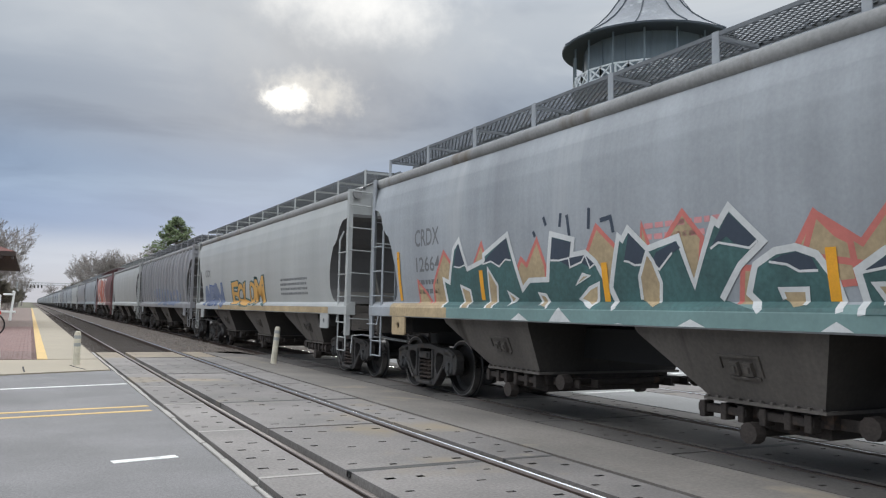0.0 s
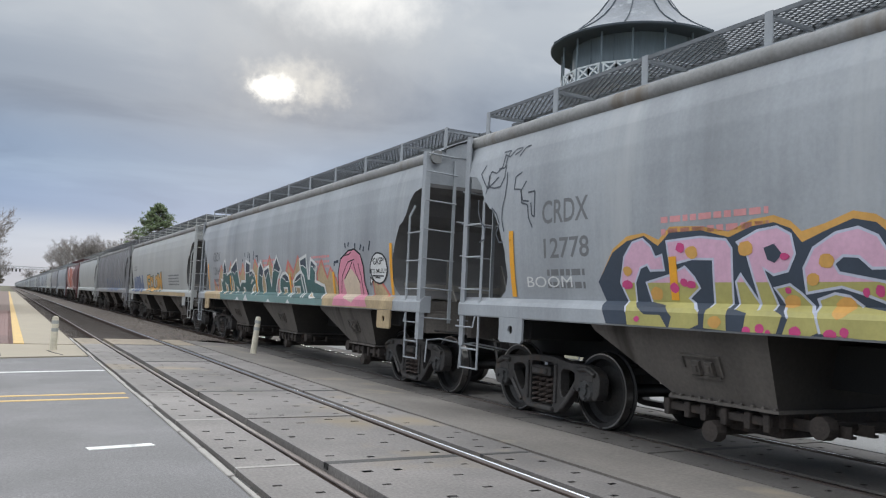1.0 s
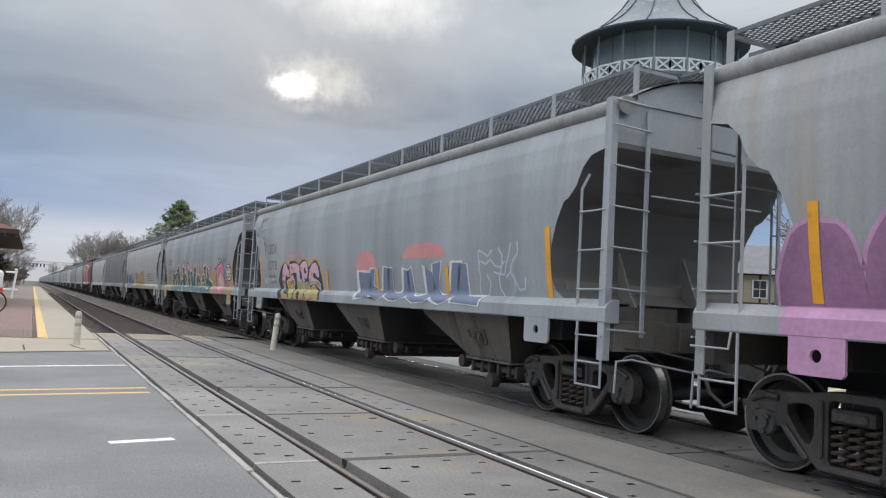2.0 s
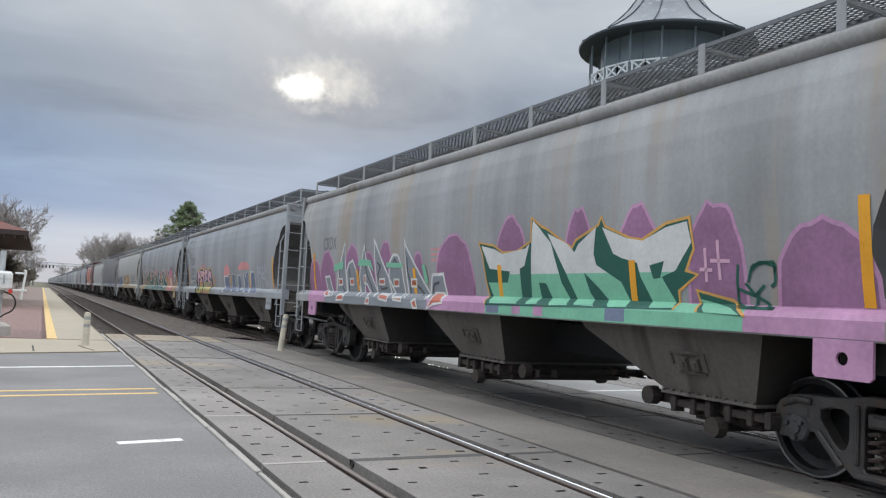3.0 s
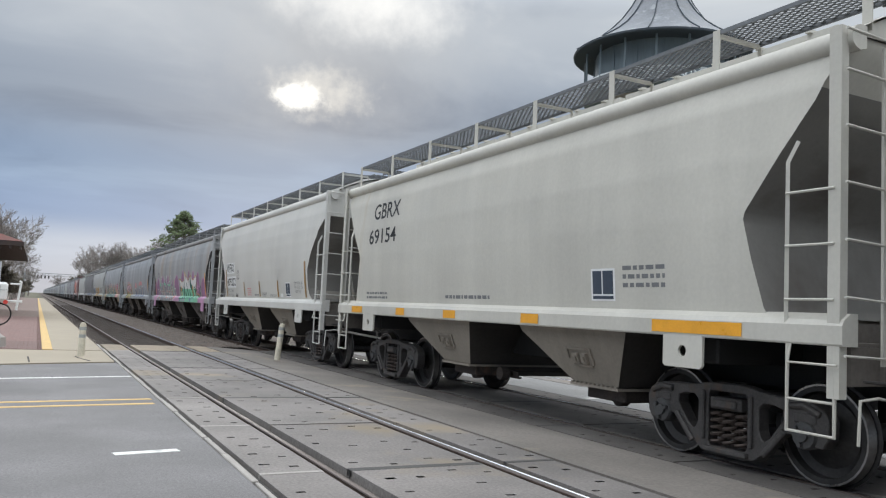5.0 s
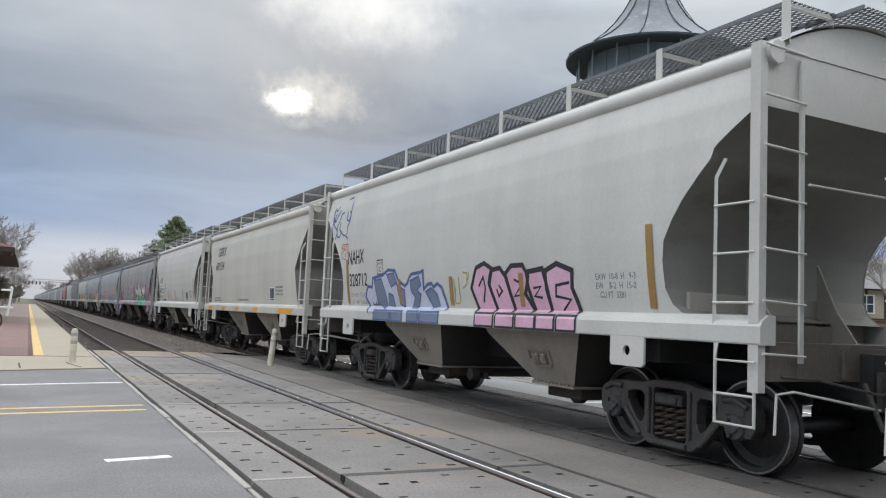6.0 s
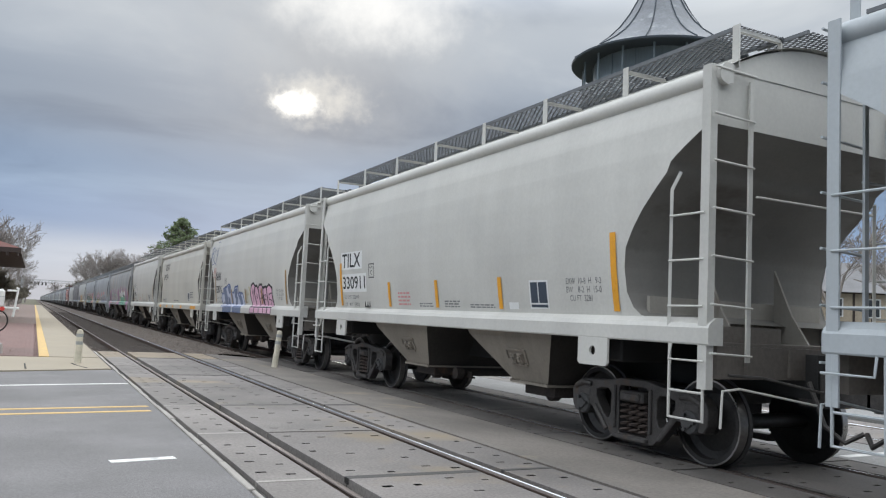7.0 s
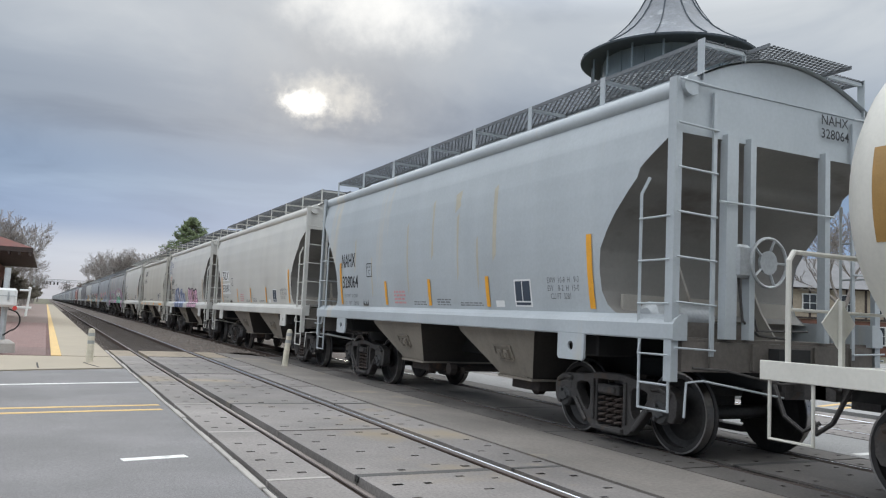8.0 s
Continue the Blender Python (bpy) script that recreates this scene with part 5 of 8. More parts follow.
def graffiti(car, k, word, u0, u1, v0, v1, layers, seed=1, jitter=0.14, name="graffiti", label="", wave=0.0, spread=1.12, base=3):
    """A painted word, letter by letter, in coats of paint one over the other. layers: (fatness, shift u, shift v, ink, low, high): low and high as parts of the height."""
    widths = {"i": 0.55, "I": 0.5, "m": 1.25, "M": 1.25, "W": 1.3, "w": 1.25, "L": 0.85}
    total = sum(widths.get(c, 1.0) for c in word)
    for n, (fat, du, dv, ink, lo, hi) in enumerate(layers):
        r = random.Random(seed)
        all_bm, u = bmesh.new(), u0
        for c in word:
            w = (u1 - u0) * widths.get(c, 1.0) / total
            a, b = r.uniform(-jitter, jitter * 0.4), r.uniform(-jitter, jitter)
            lean, swell = r.uniform(-0.25, 0.25), r.uniform(-0.2, 0.2)
            thin = text_bm(c, 0.03)
            ref = (min(v.co.x for v in thin.verts), max(v.co.x for v in thin.verts), min(v.co.y for v in thin.verts), max(v.co.y for v in thin.verts))
            thin.free()
            bm = text_bm(c, fat)
            h = v1 - v0
            grow = w * (spread - 1) / 2
            fit_box(bm, u - grow, u + w + grow, v0 + h * max(0, a) * 0.3, v1 + h * b, ref)
            for v in bm.verts:
                t = (v.co.y - v0) / h
                v.co.x += lean * (t - 0.5) * w + swell * w * math.sin(t * 3.1) * (v.co.x - u - w / 2) / w + du
                v.co.y += dv + wave * math.sin(v.co.x * 3.0)
                at = Vector((v.co.x * 2.2, v.co.y * 3.0, seed))
                v.co.x += 0.13 * noise.noise(at)
                v.co.y += 0.10 * noise.noise(at + Vector((9, 4, 2))) + 0.12 * abs(math.sin((v.co.x - u) / w * 5.0 + seed)) * max(0.0, t - 0.6)
            join_bm(all_bm, bm)
            u += w
        for c, keep_above in ((lo, True), (hi, False)):
            if c is not None:
                z = v0 + (v1 - v0) * c
                bmesh.ops.bisect_plane(all_bm, geom=all_bm.verts[:] + all_bm.edges[:] + all_bm.faces[:], plane_co=(0, z, 0), plane_no=(0, 1, 0), clear_inner=keep_above, clear_outer=not keep_above)
        decal(car, k, name, all_bm, INK[ink], base + n, label if n == 0 else "")


def mound(u0, u1, v0, v1, seed=0, spikes=0):
    """The outline of a cloud or flame of paint behind the letters."""
    r = random.Random(seed)
    pts = [(u0, v0), (u1, v0)]
    n = 14
    if spikes:
        for i in range(spikes, 0, -1):
            w = (u1 - u0) / spikes
            pts += [(u0 + w * (i - 0.05), v0 + (v1 - v0) * r.uniform(0.35, 0.6)), (u0 + w * (i - r.uniform(0.35, 0.65)), v0 + (v1 - v0) * r.uniform(0.8, 1.05))]
        pts.append((u0, v0 + (v1 - v0) * 0.4))
    else:
        for i in range(n + 1):
            a = math.pi * i / n
            pts.append(((u0 + u1) / 2 + (u1 - u0) / 2 * math.cos(a) * (1 + 0.05 * r.uniform(-1, 1)), v0 + (v1 - v0) * math.sin(a) ** 0.7 * (1 + 0.04 * r.uniform(-1, 1))))
    return pts


def blob(u, v, ru, rv, n=12, seed=0, ragged=1.0):
    r = random.Random(seed)
    return [(u + ru * math.cos(2 * math.pi * i / n) * (1 + ragged * r.uniform(-0.15, 0.1)), v + rv * math.sin(2 * math.pi * i / n) * (1 + ragged * r.uniform(-0.15, 0.1))) for i in range(n)]


def stroke(points, w):
    """A brush line as flat quads."""
    loops = []
    for (a, b), (c, d) in zip(points, points[1:]):
        l = math.hypot(c - a, d - b) or 1
        nx, ny = -(d - b) / l * w / 2, (c - a) / l * w / 2
        loops.append([(a - nx, b - ny), (c - nx, d - ny), (c + nx, d + ny), (a + nx, b + ny)])
    return loops


def scribble(car, k, u0, u1, v0, v1, ink, seed, lines=7, w=0.02, lift=2):
    """A quick illegible tag in thin strokes."""
    r = random.Random(seed)
    loops = []
    for i in range(lines):
        u = u0 + (u1 - u0) * (i + 0.3) / lines
        v = r.uniform(v0 + (v1 - v0) * 0.35, v1)
        pts = [(u, v)]
        ang = r.uniform(-2.2, -0.6)
        for j in range(5):
            ang += r.uniform(-1.3, 1.6)
            pts.append((min(u1, max(u0, pts[-1][0] + 0.14 * math.cos(ang))), min(v1, max(v0, pts[-1][1] + 0.16 * math.sin(ang)))))
        loops += stroke(pts, w)
    decal(car, k, "scribble", poly_bm(*loops), INK[ink], lift, "thin sprayed scribble")


def ribbon_bm(points, w, closed=False):
    """A painted line of even width as one connected band."""
    n = len(points)
    bm, pairs = bmesh.new(), []
    for i, p in enumerate(points):
        a = Vector(points[i - 1]) if i or closed else None
        b = Vector(points[(i + 1) % n]) if i < n - 1 or closed else None
        p = Vector(p)
        d0 = (p - a).normalized() if a is not None else (b - p).normalized()
        d1 = (b - p).normalized() if b is not None else d0
        d = d0 + d1
        d = d.normalized() if d.length > 0.2 else d0
        side = Vector((-d.y, d.x)) * (w / 2 * min(1.7, 1 / max(0.35, d.dot(d0))))
        pairs.append((bm.verts.new((*(p - side), 0)), bm.verts.new((*(p + side), 0))))
    for a, b in zip(pairs, pairs[1:] + (pairs[:1] if closed else [])):
        bm.faces.new((a[0], b[0], b[1], a[1]))
    return bm


def line(car, points, w, ink, lift):
    decal(car, k, "paint_stroke", ribbon_bm(points, w), INK[ink], lift)


def shape(car, loop, ink, lift, rim=None, w=0.04, foot=None, at=0.0):
    """A field of spray paint inside an outline; rim: the colour of its edge; foot: another colour below the height at."""
    loop = [(u, max(v, 1.288)) for u, v in loop]
    decal(car, k, "graffiti", poly_bm(loop), INK[ink], lift)
    if foot:
        bm = poly_bm(loop)
        bmesh.ops.bisect_plane(bm, geom=bm.verts[:] + bm.edges[:] + bm.faces[:], plane_co=(0, at, 0), plane_no=(0, 1, 0), clear_outer=True)
        decal(car, k, "graffiti", bm, INK[foot], lift + 0.25)
    if rim:
        # the edge runs out where letters meet the sill
        n, low = len(loop), [v < 1.56 for u, v in loop]
        cuts = [i for i in range(n) if low[i] and low[(i + 1) % n]]
        if not cuts or all(low):
            decal(car, k, "graffiti_outline", ribbon_bm(loop, w, True), INK[rim], lift + 0.5)
            return
        for a, b in zip(cuts, cuts[1:] + [cuts[0] + n]):
            run = [loop[i % n] for i in range(a + 1, b + 1)]
            if len(run) > 1:
                decal(car, k, "graffiti_outline", ribbon_bm(run, w), INK[rim], lift + 0.5)


def cap(car, loop, lift):
    """The dark top of a letter, with a thin white line along its lower edge."""
    shape(car, loop, "navy", lift)
    mid = sum(v for u, v in loop) / len(loop)
    low = sorted(p for p in loop if p[1] < mid + 0.02)
    if len(low) > 2:
        line(car, low, 0.022, "white", lift + 0.5)


def cloud(car, u0, u1, top, seed):
    """A rounded purple cloud with a brighter ragged edge."""
    decal(car, k, "graffiti_edge", poly_bm(mound(u0 - 0.04, u1 + 0.04, 1.52, top + 0.04, seed)), INK["violet"], 1 + 0.1 * (seed % 3), "purple cloud of spray paint")
    decal(car, k, "graffiti_cloud", poly_bm(mound(u0, u1, 1.52, top, seed)), INK["purple"], 2 + 0.1 * (seed % 3))


def pad_paint(car, ink):
    for o in car.children:
        if o.name.startswith("jacking_pad"):
            o.material_slots[0].material = INK[ink]


LONG_STRIPS = [(1.15, 1.55, 2.38), (3.92, 1.55, 1.97), (6.62, 1.53, 1.96), (9.42, 1.53, 1.96), (12.17, 1.53, 1.96), (14.87, 1.53, 2.40)]
SHORT_STRIPS = [(1.38, 1.57, 2.43), (3.84, 1.57, 2.0), (5.70, 1.57, 2.0), (7.62, 1.57, 2.0), (10.03, 1.57, 2.43)]


def marks_long(car, number, fade="faint"):
    k = LONG
    lettering(car, k, "CRDX", 1.86, 2.72, 2.42, 2.70, fade)
    if number:
        lettering(car, k, number, 1.88, 2.72, 2.01, 2.25, fade)
    bars(car, k, 1.92, 2.62, 1.66, 1.88, 2, fade, 3)
    reflectors(car, k, LONG_STRIPS)


k = LONG
marks_long(car_a, "12664")
# the car with the long green word: flames, letters, dark caps and pale counters
shape(car_a, [(1.92, 1.42), (1.9, 1.87), (2.2, 1.66), (2.44, 1.42)], "tan", 1, rim="salmon", w=0.055)
shape(car_a, [(2.44, 1.42), (2.46, 1.79), (2.87, 2.29), (3.12, 2.07), (3.25, 1.43)], "tan", 1, rim="salmon", w=0.055)
shape(car_a, [(3.5, 1.73), (4.02, 2.35), (4.19, 1.95)], "tan", 1, rim="salmon", w=0.055)
shape(car_a, [(4.71, 1.71), (5.01, 2.08), (5.13, 1.99), (5.39, 2.3), (5.54, 1.97), (5.54, 1.66)], "tan", 1, rim="salmon", w=0.055)
shape(car_a, [(6.19, 1.82), (6.57, 2.37), (6.9, 2.1), (6.86, 1.65)], "tan", 1, rim="salmon", w=0.055)
shape(car_a, [(7.23, 1.73), (7.31, 2.33), (7.41, 2.07), (7.62, 2.12), (7.89, 2.4), (8.13, 2.13), (8.03, 1.63)], "tan", 1, rim="salmon", w=0.055)
shape(car_a, [(8.51, 1.47), (8.58, 1.83), (8.76, 1.82), (8.79, 1.47)], "tan", 1, rim="salmon", w=0.055)
shape(car_a, [(9.05, 1.83), (9.34, 2.25), (9.53, 2.06), (9.64, 2), (9.68, 1.68), (9.05, 1.64)], "tan", 1, rim="salmon", w=0.055)
shape(car_a, [(9.22, 1.91), (9.35, 2.24), (9.74, 1.98), (10.05, 2.33), (10.31, 2.08), (10.29, 1.72)], "tan", 1.2, rim="salmon", w=0.055)
shape(car_a, [(11.3, 1.45), (11.26, 1.93), (11.55, 2.21), (11.86, 1.84), (12.06, 2.04), (12.35, 1.82), (12.56, 1.44)], "tan", 1.2, rim="salmon", w=0.055)
shape(car_a, [(14.16, 1.42), (14.12, 1.89), (14.32, 1.72), (14.45, 1.77), (14.91, 1.42)], "tan", 1.2, rim="salmon", w=0.055)
shape(car_a, [(2.88, 1.44), (2.82, 1.87), (3, 1.82), (3.2, 2.31), (3.37, 2.44), (3.59, 2), (4.07, 2.1), (4.07, 2.18), (4.71, 2.42), (4.99, 1.69), (5.17, 1.8), (5.57, 1.8), (5.7, 2.35), (6.14, 2.25), (6.09, 2.07), (6.35, 2.09), (6.53, 1.97), (6.76, 1.62), (6.87, 1.44), (5.16, 1.44)], "teal", 3, rim="white", w=0.065)
shape(car_a, [(6.87, 1.44), (6.75, 1.68), (6.94, 2.23), (7, 2.19), (7.1, 2.3), (7.38, 2.07), (7.82, 2.16), (7.98, 1.69), (8.28, 2.28), (8.34, 2.24), (8.47, 2.39), (8.83, 2.05), (8.55, 1.85), (8.3, 1.55), (8.8, 1.44)], "teal", 3.4, rim="white", w=0.065)
shape(car_a, [(8.8, 1.44), (8.62, 1.6), (8.72, 1.85), (8.94, 1.96), (9.15, 1.98), (9.34, 1.91), (9.49, 1.7), (9.56, 1.44)], "teal", 3.8, rim="white", w=0.065)
shape(car_a, [(9.75, 1.42), (9.68, 1.77), (9.92, 1.91), (10.25, 2), (10.43, 1.88), (10.56, 1.42)], "teal", 3.8, rim="white", w=0.065)
shape(car_a, [(10.43, 1.42), (10.26, 1.88), (10.18, 2.25), (10.62, 2.33), (10.71, 1.85), (10.78, 1.84), (10.91, 2.25), (11.26, 2.12), (11.15, 1.78), (11.67, 1.68), (11.75, 1.42)], "teal", 4.2, rim="white", w=0.065)
cap(car_a, [(3.19, 2.05), (3.25, 2.24), (3.36, 2.38), (3.53, 2.06), (3.36, 2.03)], 5)
cap(car_a, [(4.04, 2.05), (4.22, 2.17), (4.68, 2.37), (4.78, 2.07), (4.64, 2.09), (4.48, 2), (4.27, 2.08)], 5)
cap(car_a, [(5.67, 2.03), (5.73, 2.3), (6.1, 2.22), (6.04, 2.04), (6.35, 2.06), (6.51, 1.95), (6.42, 1.91), (6.27, 1.98), (6.05, 1.93), (5.84, 2.02)], 5)
cap(car_a, [(7.01, 1.96), (7.11, 2.25), (7.34, 2.05), (7.28, 1.91), (7.17, 1.91), (7.08, 1.95)], 5)
cap(car_a, [(7.44, 1.94), (7.51, 2.03), (7.78, 2.12), (7.85, 2.05), (7.73, 2.01), (7.53, 1.85)], 5)
cap(car_a, [(8.23, 2.02), (8.47, 2.33), (8.77, 2.06), (8.68, 2), (8.54, 2.03), (8.43, 2.12), (8.33, 2.07)], 5)
cap(car_a, [(8.87, 1.87), (9.01, 1.92), (9.15, 1.94), (9.29, 1.89), (9.34, 1.78), (9.16, 1.78), (9.05, 1.84)], 5)
cap(car_a, [(9.71, 1.75), (9.99, 1.9), (10.28, 1.95), (10.19, 1.85), (9.9, 1.78)], 5)
cap(car_a, [(10.24, 2.12), (10.23, 2.21), (10.57, 2.28), (10.6, 2.06), (10.42, 2.12)], 5)
cap(car_a, [(10.92, 2.1), (10.96, 2.2), (11.19, 2.11), (11.14, 1.99), (11.04, 2.08)], 5)
shape(car_a, [(3.36, 1.76), (3.62, 1.69), (3.66, 1.44), (3.46, 1.44)], "tan", 5.5, rim="white", w=0.045)
shape(car_a, [(4.17, 1.99), (4.39, 1.75), (4.33, 1.44), (4.15, 1.44)], "tan", 5.5, rim="white", w=0.045)
shape(car_a, [(4.64, 1.66), (4.85, 1.57), (4.73, 1.5)], "tan", 5.5, rim="white", w=0.045)
shape(car_a, [(5.36, 1.63), (5.5, 1.61), (5.62, 1.45), (5.45, 1.49)], "tan", 5.5, rim="white", w=0.045)
shape(car_a, [(6.15, 1.73), (6.28, 1.84), (6.4, 1.82)], "tan", 5.5, rim="white", w=0.045)
shape(car_a, [(6.19, 1.56), (6.38, 1.68), (6.55, 1.73), (6.52, 1.56), (6.46, 1.47)], "tan", 5.5, rim="white", w=0.045)
shape(car_a, [(7.37, 2.04), (7.23, 1.79), (7.23, 1.55), (7.47, 1.47), (7.5, 1.52), (7.54, 1.72), (7.45, 1.94)], "tan", 5.5, rim="white", w=0.045)
shape(car_a, [(8.96, 1.63), (9.22, 1.63), (9.21, 1.5), (9.13, 1.48), (8.99, 1.55)], "tan", 5.5, rim="white", w=0.045)
shape(car_a, [(9.81, 1.66), (10.14, 1.66), (10.12, 1.51), (9.91, 1.51)], "tan", 5.5, rim="white", w=0.045)
shape(car_a, [(10.82, 1.55), (11.37, 1.43), (11, 1.43)], "tan", 5.5, rim="white", w=0.045)
shape(car_a, [(4.83, 1.26), (5.02, 1.38), (5.23, 1.26)], "white", 4.5)
shape(car_a, [(5.68, 1.25), (5.87, 1.46), (6.13, 1.25)], "white", 4.5)
shape(car_a, [(6.89, 1.24), (6.96, 1.3), (7.04, 1.24)], "white", 4.5)
shape(car_a, [(7.83, 1.23), (8, 1.36), (8.19, 1.22)], "white", 4.5)
shape(car_a, [(8.71, 1.21), (8.77, 1.27), (8.83, 1.21)], "white", 4.5)
shape(car_a, [(9.4, 1.21), (9.54, 1.37), (9.69, 1.2)], "white", 4.5)
decal(car_a, k, "graffiti_foot", poly_bm(rect(3.01, 11.76, 1.285, 1.505)), INK["aqua"], 2.6)
decal(car_a, k, "sill_paint", poly_bm(rect(0.9, 3.01, 1.285, 1.505)), INK["tan"], 2.6)
decal(car_a, k, "sill_paint", poly_bm(rect(11.76, 15.1, 1.285, 1.505)), INK["tan"], 2.6)
# the pink head of hair and the speech balloon
shape(car_a, [(12.35, 1.3), (12.43, 1.52), (12.47, 1.89), (12.64, 2.2), (13.03, 2.34), (13.33, 2.36), (13.61, 2.25), (13.74, 2.03), (13.76, 1.73), (13.87, 1.52), (14.04, 1.31)], "pink", 4, rim="black", w=0.035)
shape(car_a, [(12.86, 1.46), (12.74, 1.78), (13.15, 2.01), (13.51, 1.79), (13.53, 1.52), (13.34, 1.37)], "skin", 4.5)
line(car_a, [(12.58, 1.55), (12.7, 1.88), (13.01, 2.13), (13.32, 2.17)], 0.022, "black", 5)
line(car_a, [(12.8, 1.81), (13.04, 1.97), (13.21, 2.12)], 0.022, "black", 5)
line(car_a, [(13.26, 2.12), (13.42, 1.86), (13.56, 1.73)], 0.022, "black", 5)
line(car_a, [(13.5, 2.1), (13.62, 1.85), (13.67, 1.52)], 0.022, "black", 5)
line(car_a, [(13.18, 2.31), (13.05, 2.27), (12.86, 2.26)], 0.022, "black", 5)
decal(car_a, k, "speech_balloon", poly_bm(blob(14.4, 1.99, 0.38, 0.28, 24, 2, 0.2)), INK["black"], 4)
decal(car_a, k, "speech_balloon", poly_bm(blob(14.4, 1.99, 0.34, 0.25, 24, 2, 0.2)), INK["white"], 5, "white sprayed speech balloon")
shape(car_a, [(14.03, 1.84), (14.15, 1.78), (14.02, 1.7)], "white", 5, rim="black", w=0.025)
lettering(car_a, k, "*GASP*", 14.11, 14.65, 2.05, 2.18, "black", 6)
lettering(car_a, k, "IT'S MUL!!", 14.02, 14.73, 1.9, 1.98, "black", 6)
line(car_a, [(14.14, 1.86), (14.61, 1.85)], 0.025, "black", 6)
line(car_a, [(14.26, 1.83), (14.46, 1.82)], 0.025, "black", 6)
line(car_a, [(5.32, 2.41), (5.36, 2.34)], 0.05, "navy", 2)
line(car_a, [(5.55, 2.57), (5.6, 2.46)], 0.05, "navy", 2)
line(car_a, [(5.91, 2.58), (5.88, 2.42)], 0.05, "navy", 2)
line(car_a, [(6.03, 2.55), (6.07, 2.3)], 0.05, "navy", 2)
line(car_a, [(6.45, 2.59), (6.43, 2.35)], 0.05, "navy", 2)
line(car_a, [(6.64, 2.43), (6.82, 2.45), (6.86, 2.28)], 0.05, "navy", 2)
line(car_a, [(12.84, 2.5), (12.87, 2.4)], 0.05, "navy", 2)
line(car_a, [(13.03, 2.5), (13, 2.42)], 0.05, "navy", 2)
line(car_a, [(13.34, 2.47), (13.35, 2.37)], 0.05, "navy", 2)
line(car_a, [(13.63, 2.43), (13.58, 2.34)], 0.05, "navy", 2)
line(car_a, [(13.76, 2.39), (13.73, 2.3)], 0.05, "navy", 2)
line(car_a, [(12.27, 2.07), (12.28, 2.14), (12.51, 2.16)], 0.05, "navy", 2)
line(car_a, [(14.03, 2.48), (13.98, 2.31)], 0.05, "navy", 2)
bars(car_a, k, 7.35, 8.37, 2.16, 2.33, 2, "pinkred", 12)
bars(car_a, k, 10.94, 12.01, 2.05, 2.3, 3, "pinkred", 13)

pad_paint(car_a, "tan")

marks_long(car_b, "12778")
scribble(car_b, k, 0.35, 1.7, 2.25, 3.45, "slate", 3, 12, 0.022)
# the car with the pink bubble word: haze, dark ground, fat letters in three bands
shape(car_b, [(2.85, 1.73), (3.12, 2.08), (3.34, 2.2), (3.59, 2.22), (3.79, 2.14), (3.95, 2.26), (4.34, 2.24), (4.66, 2.17), (4.91, 2.26), (5.14, 2.28), (5.3, 2.22), (5.4, 2.13), (5.61, 2.18), (5.85, 2.26), (6.03, 2.22), (6.23, 2.08), (6.37, 1.83), (6.39, 1.48), (3.31, 1.37)], "gold", 1)
shape(car_b, [(3.07, 1.21), (2.85, 1.73), (3.11, 2.04), (3.34, 2.15), (3.59, 2.19), (3.78, 2.08), (3.94, 2.2), (4.34, 2.2), (4.66, 2.12), (4.91, 2.2), (5.14, 2.22), (5.3, 2.16), (5.4, 2.04), (5.61, 2.12), (5.85, 2.2), (6.03, 2.16), (6.19, 2.02), (6.31, 1.79), (6.37, 1.32), (5.58, 1.25), (4.44, 1.25)], "navy", 2)
shape(car_b, [(3.37, 1.42), (3.21, 1.72), (3.29, 1.99), (3.42, 2.13), (3.57, 2.16), (3.68, 2.08), (3.74, 1.97), (3.83, 1.99), (3.85, 1.84), (3.66, 1.84), (3.62, 1.9), (3.52, 1.87), (3.43, 1.72), (3.43, 1.52), (3.64, 1.4), (3.86, 1.4), (3.95, 1.26), (3.4, 1.26)], "rose", 3, rim="lavender", w=0.022, foot="olive", at=1.72)
shape(car_b, [(3.59, 1.72), (3.91, 1.79), (4.12, 1.87), (4.23, 1.77), (4.29, 1.67), (4.15, 1.57), (4.34, 1.45), (4.35, 1.33), (4.25, 1.27), (3.98, 1.27), (4.01, 1.39), (3.88, 1.5), (3.65, 1.53)], "rose", 3, rim="lavender", w=0.022, foot="olive", at=1.72)
shape(car_b, [(3.93, 1.89), (3.9, 2.12), (4.33, 2.14), (4.63, 2.1), (4.69, 2.02), (4.66, 1.49), (4.67, 1.27), (4.41, 1.3), (4.42, 1.46), (4.45, 1.49), (4.47, 1.93), (4.22, 1.94)], "rose", 3, rim="lavender", w=0.022, foot="olive", at=1.72)
shape(car_b, [(4.75, 2.07), (4.97, 2.16), (5.17, 2.18), (5.3, 2.11), (5.33, 1.95), (5.25, 1.81), (5.11, 1.78), (5.01, 1.84), (5.15, 1.48), (5.24, 1.44), (5.19, 1.29), (4.85, 1.25), (4.88, 1.45), (4.74, 1.48), (4.71, 1.72), (4.77, 1.79), (4.99, 1.48), (4.96, 1.53), (4.85, 1.96)], "rose", 3, rim="lavender", w=0.022, foot="olive", at=1.72)
shape(car_b, [(5.11, 1.67), (5.26, 1.7), (5.36, 1.63), (5.55, 1.45), (5.58, 1.32), (5.51, 1.26), (5.25, 1.28), (5.3, 1.42)], "rose", 3, rim="lavender", w=0.022, foot="olive", at=1.72)
